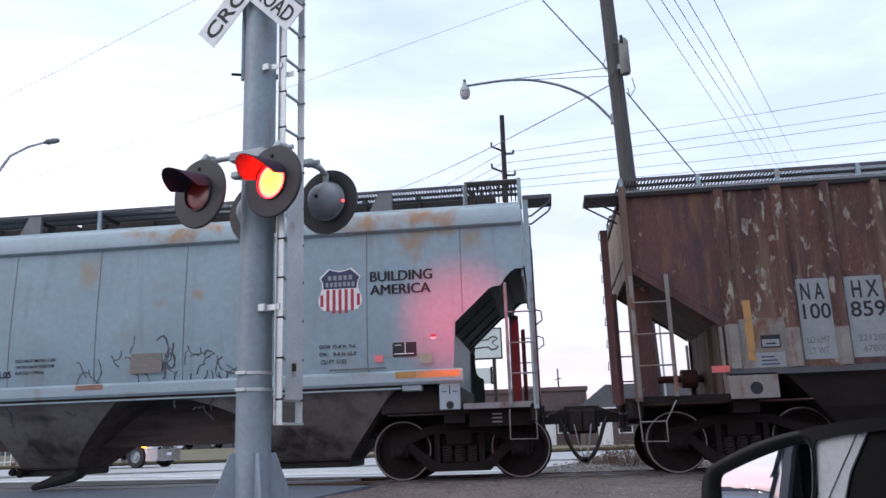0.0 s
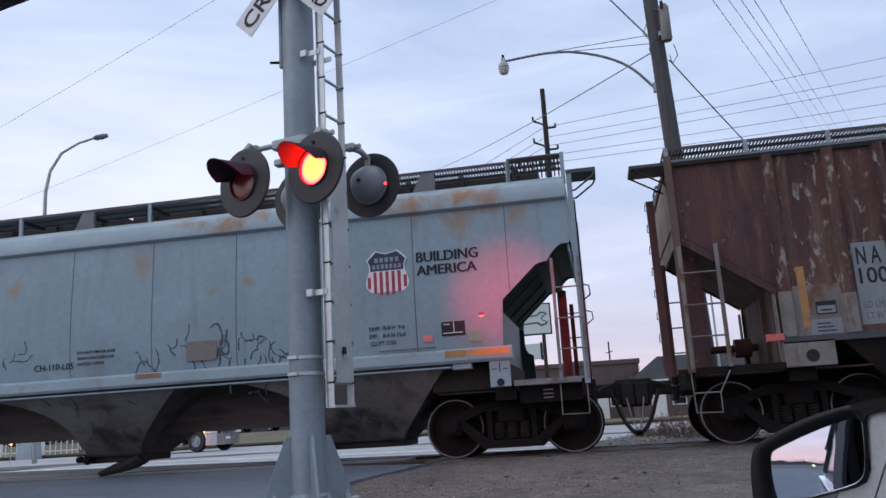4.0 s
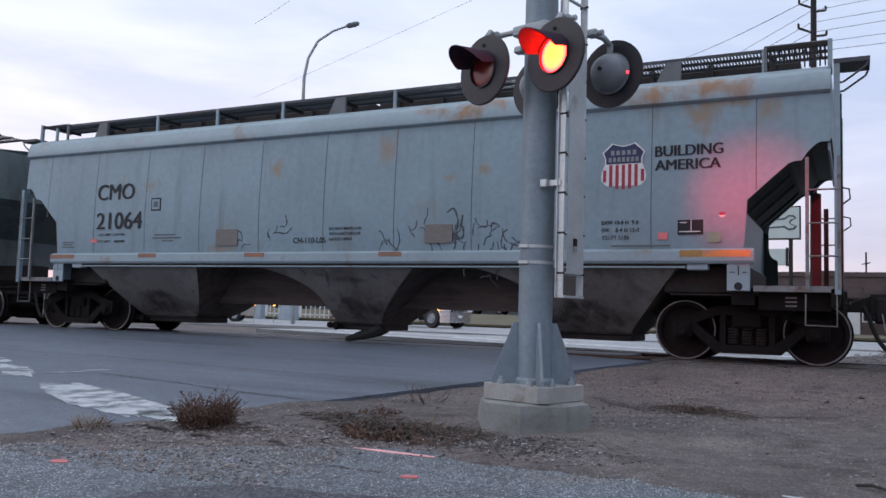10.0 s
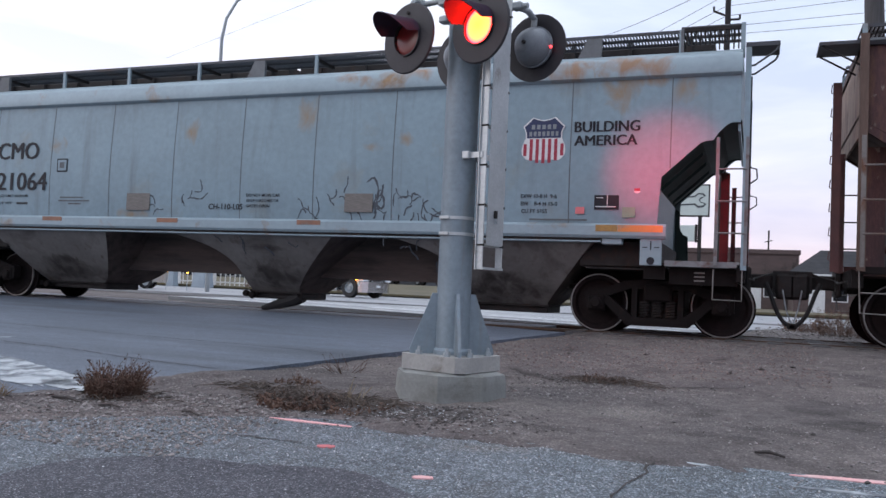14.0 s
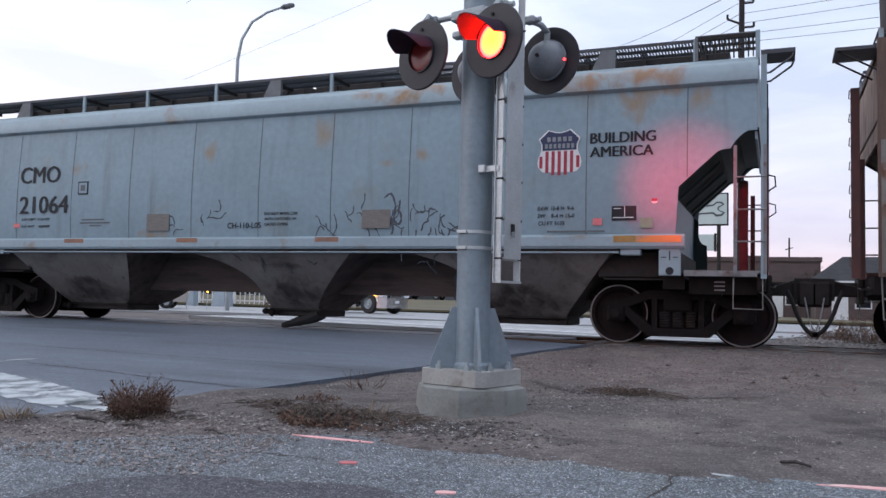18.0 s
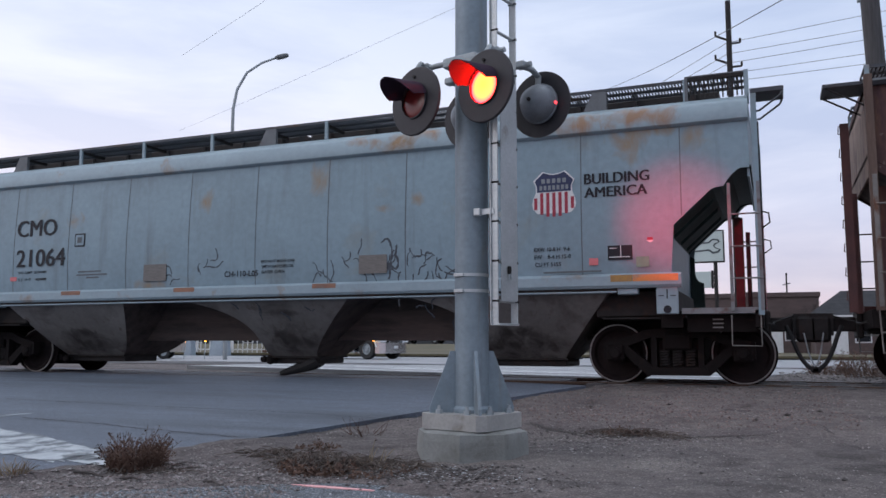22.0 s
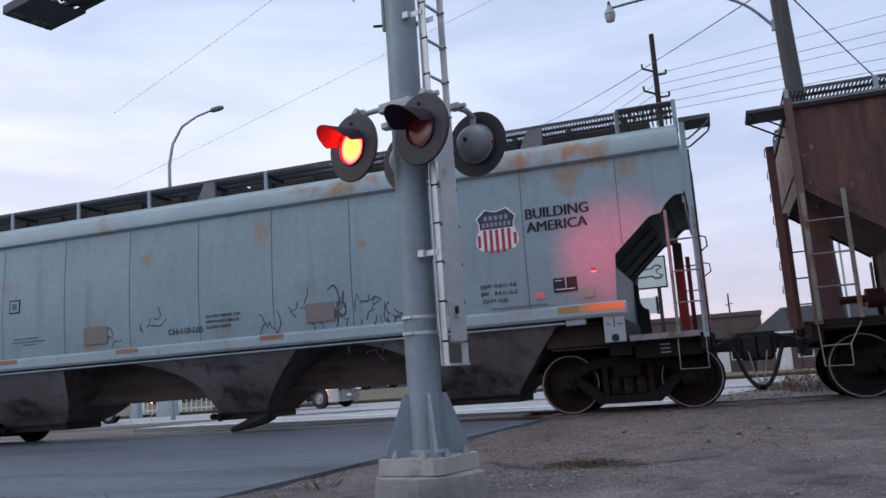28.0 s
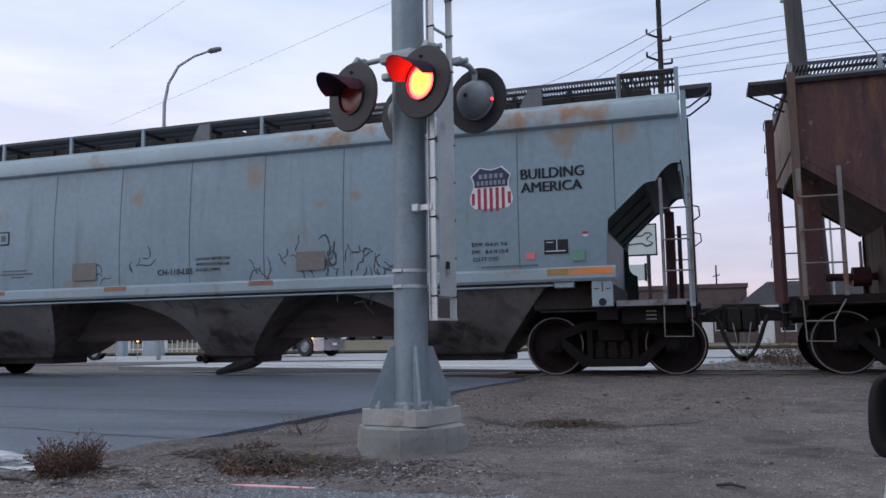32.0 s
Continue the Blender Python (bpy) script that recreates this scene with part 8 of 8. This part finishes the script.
    part("door_strip", slab_at([(0.1436, 0.0604), (0.1535, 0.0615), (0.1282, 0.0149), (0.1197, -0.0123), (0.1072, -0.0489), (0.075, -0.13), (0.051, -0.13), (0.0868, -0.0503), (0.1055, -0.0085), (0.1240, 0.025)], m, -0.050, -0.006), M_CARPAINT, shell, "silver edge of the door")
    part("door_trim", slab_at([(0.1545, 0.0615), (0.30, 0.070), (0.30, -0.16), (0.064, -0.16), (0.0760, -0.13), (0.1082, -0.0489), (0.1207, -0.0123), (0.1292, 0.0149)], m, -0.060, -0.012), M_CARBLACK, shell, "black trim of the door")
    part("mirror_strut", slab_at([(0.0885, 0.0425), (0.0971, 0.0522), (0.1262, 0.0575), (0.1761, 0.0620), (0.30, 0.066), (0.30, 0.083), (0.178, 0.0770), (0.1307, 0.0738), (0.094, 0.0683), (0.078, 0.0640)], m, -0.012, 0.004), M_CARBLACK, shell)
    foot = m @ Vector((0.06, -0.05, -0.05))
    part("mirror_foot", pipe([foot, foot.lerp(Vector((0.93, SIDE - 0.01, SILL + 0.12)), 0.5), Vector((0.95, SIDE - 0.02, SILL + 0.12))], [0.03, 0.035, 0.05], 10), M_CARBLACK, shell)


wing_mirror()

# ---- the street behind the car, seen in its mirror ----
LEFT_ = Vector((-CF.y, CF.x, 0))
oncoming = thing("car", Matrix.Translation(own.matrix_world.translation - CF * 190 - LEFT_ * 1.2) @ pose(0, 0, -0.20, 0, 0, math.degrees(math.atan2(CF.y, CF.x))), "dark car with its headlights on down the street", "car")
part("body", slab([(-2.2, 0.35), (2.15, 0.35), (2.25, 0.55), (2.15, 0.85), (1.0, 1.0), (0.45, 1.45), (-1.3, 1.5), (-2.0, 1.0), (-2.25, 0.9)], "y", -0.85, 0.85), M_CARBLACK, oncoming)
for s in (-1, 1):
    part("headlamp", lathe([(0, 0.04), (0.11, 0.03), (0.13, -0.02)], Matrix.Translation((2.22, s * 0.64, 0.72)) @ pose(0, 0, 0, 0, 90), 12), M_HEADLAMP, oncoming, "glowing warm headlamp")
    for q in (-1.35, 1.35):
        wheel_set(oncoming, q, s * 0.80, 0.33, 0.22)
for k, (d, s, h, mt) in enumerate(((330, 2.0, 5.6, M_SODIUM), (360, 6.5, 6.2, M_SODIUM), (400, 11.5, 7.0, M_HEADLAMP), (310, 8.8, 4.6, M_SODIUM), (430, 14.5, 6.4, M_SODIUM), (350, 4.2, 4.2, M_HEADLAMP), (300, 12.5, 6.5, M_SODIUM))):
    p = own.matrix_world.translation - CF * d + LEFT_ * s
    sl = thing("distant_street_lamp", pose(p.x, p.y, -0.78), "lit street lamp far down the street", "street lamp", "lamps down the street")
    part("post", rod((0, 0, 0), (0, 0, h), 0.08), M_DARK, sl)
    part("lantern", lathe([(0, 0.25), (0.3, 0.15), (0.34, -0.1), (0, -0.2)], Matrix.Translation((0, 0, h)), 10), mt, sl, "glowing lantern")


# dead stalks lying in a tangle
def tangle(x0, y0, rx, ry, n, seed, high):
    rnd, bm = random.Random(seed), bmesh.new()
    for _ in range(n):
        a, q = rnd.uniform(0, 6.28), rnd.random() ** 0.6
        x, y, w, ln = x0 + rx * q * math.cos(a), y0 + ry * q * math.sin(a), rnd.uniform(0, 6.28), rnd.uniform(0.08, 0.26)
        z, dx, dy = dirt(x, y), math.cos(w) * ln, math.sin(w) * ln
        up = high * rnd.random() * (1.1 - q)
        add_pipe(bm, [(x, y, z + up * 0.4), (x + dx * 0.5, y + dy * 0.5, z + 0.01 + up), (x + dx, y + dy, dirt(x + dx, y + dy) + up * rnd.uniform(0.2, 1.2))], [0.0045, 0.004, 0.002], 4)
    return tagged(part("dead_stalks", bm, M_STALK), "tangle of dead straw-brown stalks on the dirt", "dead weeds", kind="stuff")


tangle(-2.85, -8.05, 0.50, 0.22, 250, 21, 0.12)
tangle(-2.5, -7.9, 0.45, 0.2, 110, 22, 0.05)
tangle(-3.45, -7.7, 0.35, 0.2, 110, 23, 0.06)
tangle(-1.0, -5.95, 0.4, 0.18, 150, 24, 0.05)
tangle(-4.1, -8.6, 0.36, 0.2, 90, 25, 0.08)


# ---- stones, clods and leaf litter ----
def scatter(name, n, seed, where, size, mat, label, flat=0.6):
    """Many small uneven stones in one mesh."""
    rnd = random.Random(seed)
    shape = [(0, 0, 1), (0.9, 0, 0.1), (0.2, 0.9, 0), (-0.8, 0.4, 0.1), (-0.5, -0.8, 0), (0.5, -0.7, 0.15), (0, 0, -0.6)]
    tri = [(0, 1, 2), (0, 2, 3), (0, 3, 4), (0, 4, 5), (0, 5, 1), (6, 2, 1), (6, 3, 2), (6, 4, 3), (6, 5, 4), (6, 1, 5)]
    vs_, fs_ = [], []
    for _ in range(n):
        x, y, z = where(rnd)
        s, a = size * (0.4 + 1.6 * rnd.random() ** 3), rnd.uniform(0, 6.28)
        c, t = math.cos(a), math.sin(a)
        k = len(vs_)
        for p in shape:
            px_, py_, pz_ = p[0] * rnd.uniform(0.7, 1.2), p[1] * rnd.uniform(0.5, 1.1), p[2] * flat
            vs_.append((x + s * (px_ * c - py_ * t), y + s * (px_ * t + py_ * c), z + s * (pz_ + 0.2)))
        fs_ += [tuple(k + i for i in f) for f in tri]
    me = bpy.data.meshes.new(name)
    me.from_pydata(vs_, [], fs_)
    me.materials.append(mat)
    return tagged(new(name, me), label, "stones", kind="stuff")


def on_ground(x0, x1, y0, y1, clump=0.0):
    def pick(rnd):
        while True:
            x, y = rnd.uniform(x0, x1), rnd.uniform(y0, y1)
            if across(x, y) > 0.05 and (not clump or noise.noise((x * 1.1, y * 1.1, 7)) > clump - rnd.random() * 0.3) and math.hypot(x - MX, y - MY) > 0.5:
                return x, y, (dirt(x, y) if y > apron_edge(x) else grade(y) + 0.006)
    return pick


def heap(x0, y0, rx, ry):
    """Places that thin out from a middle."""
    def pick(rnd):
        while True:
            x, y = rnd.gauss(x0, rx), rnd.gauss(y0, ry)
            if across(x, y) > 0.05 and math.hypot(x - MX, y - MY) > 0.48:
                return x, y, (dirt(x, y) if y > apron_edge(x) else grade(y) + 0.006)
    return pick


def chip_place(rnd):
    x = rnd.uniform(-5.2, 2.2)
    y = rnd.uniform(-11.0, apron_edge(x) - 0.02)
    return x, y, grade(y) + 0.006


scatter("pebbles", 15000, 1, on_ground(-5, 4.5, -9.0, -1.2, 0.05), 0.0075, M_PEBBLE, "small pebbles strewn over the dirt")
scatter("pebbles", 6000, 12, on_ground(-5.8, -2.6, -9.9, -8.2), 0.0105, M_PEBBLE, "gravel on the dirt by the road")
scatter("pebbles", 700, 2, on_ground(-5, 4.5, -8.7, -1.2, 0.25), 0.012, M_PEBBLE, "loose stones on the dirt")
scatter("pebbles", 1500, 13, heap(-1.3, -6.3, 0.38, 0.45), 0.010, M_PEBBLE, "gravel beside the signal's foot")
scatter("grit", 16000, 3, lambda r: chip_place(r), 0.0048, M_CHIP, "pale grit on the asphalt")
scatter("clods", 110, 4, on_ground(-4.5, 4.5, -8.8, -1.2), 0.024, M_CLOD, "dark clods and droppings on the dirt", 0.5)
scatter("red_gravel", 5200, 5, on_ground(-3, 0.9, -5.4, -1.4, 0.0), 0.010, M_LITGRAVEL, "gravel beside the track, coloured as lit by pink light")
scatter("debris", 2600, 6, heap(-2.2, -8.2, 0.55, 0.22), 0.011, M_CLOD, "dark leaf litter round the signal's foot", 0.3)
scatter("chippings", 600, 14, heap(-2.1, -8.15, 0.45, 0.2), 0.008, M_CHIP, "pale chippings among the litter", 0.35)
scatter("debris", 900, 9, heap(-1.15, -5.95, 0.32, 0.12), 0.012, M_CLOD, "dark litter along the crack", 0.35)
scatter("ballast", 2500, 7, lambda r: (lambda x, y: (x, y, dirt(x, y)))(r.uniform(0.2, 9), r.uniform(1.6, 8)), 0.03, M_PEBBLE, "stony ground behind the train")
bm = bmesh.new()
for (x0, y0), (x1, y1) in (((-4.45, -8.86), (-4.1, -8.95)), ((-3.9, -9.0), (-3.75, -8.97)), ((0.2, -8.3), (0.36, -8.33)), ((-3.3, -8.9), (-3.15, -8.93))):
    add_pipe(bm, [(x0, y0, dirt(x0, y0) + 0.014), ((x0 + x1) / 2, (y0 + y1) / 2 + 0.02, dirt(x0, y0) + 0.022), (x1, y1, dirt(x1, y1) + 0.014)], [0.009, 0.012, 0.006], 6)
tagged(part("sticks", bm, M_CLOD), "short dark sticks lying on the dirt", "sticks", kind="stuff")


# ---- what moves: the flashing discs and shutters turn over ----
def motions():
    first, period = 0.235, 1.296                     # the right pair goes dark at 0.235 s, then the pairs alternate
    turns, k = [], -1
    while first + k * period / 2 < 32.2:
        turns.append((min(31.945, first + k * period / 2), k % 2 == 0))      # True: the left pair lights, the right pair goes dark
        k += 1
    for ob, at, is_left, *shut in FLASHERS:
        rows, angle = [], None
        lit = not is_left
        angle = 0 if lit else 180
        step = 75 if shut else 180
        if shut:
            angle = step if lit else 0
        rows.append((0.0, at @ pose(0, 0, 0, 0, 0, angle)))
        for t, left_lights in turns:
            if t < 0.06:
                continue
            opens = left_lights == is_left
            if shut and opens and t > 31.8:
                continue
            late = (-0.015 if opens else -0.085) if shut else -0.02      # the bulbs take a moment to glow and fade
            for j, q in enumerate((late - 0.05, late - 0.0167, late + 0.0167, late + 0.05)):
                now = angle + (step * j / 3 if not shut else (1 if left_lights == is_left else -1) * step * j / 3)
                rows.append((t + q, at @ pose(0, 0, 0, 0, 0, now)))
            angle = now
        rows.append((32.0, at @ pose(0, 0, 0, 0, 0, angle)))
        walk(ob, rows)


motions()
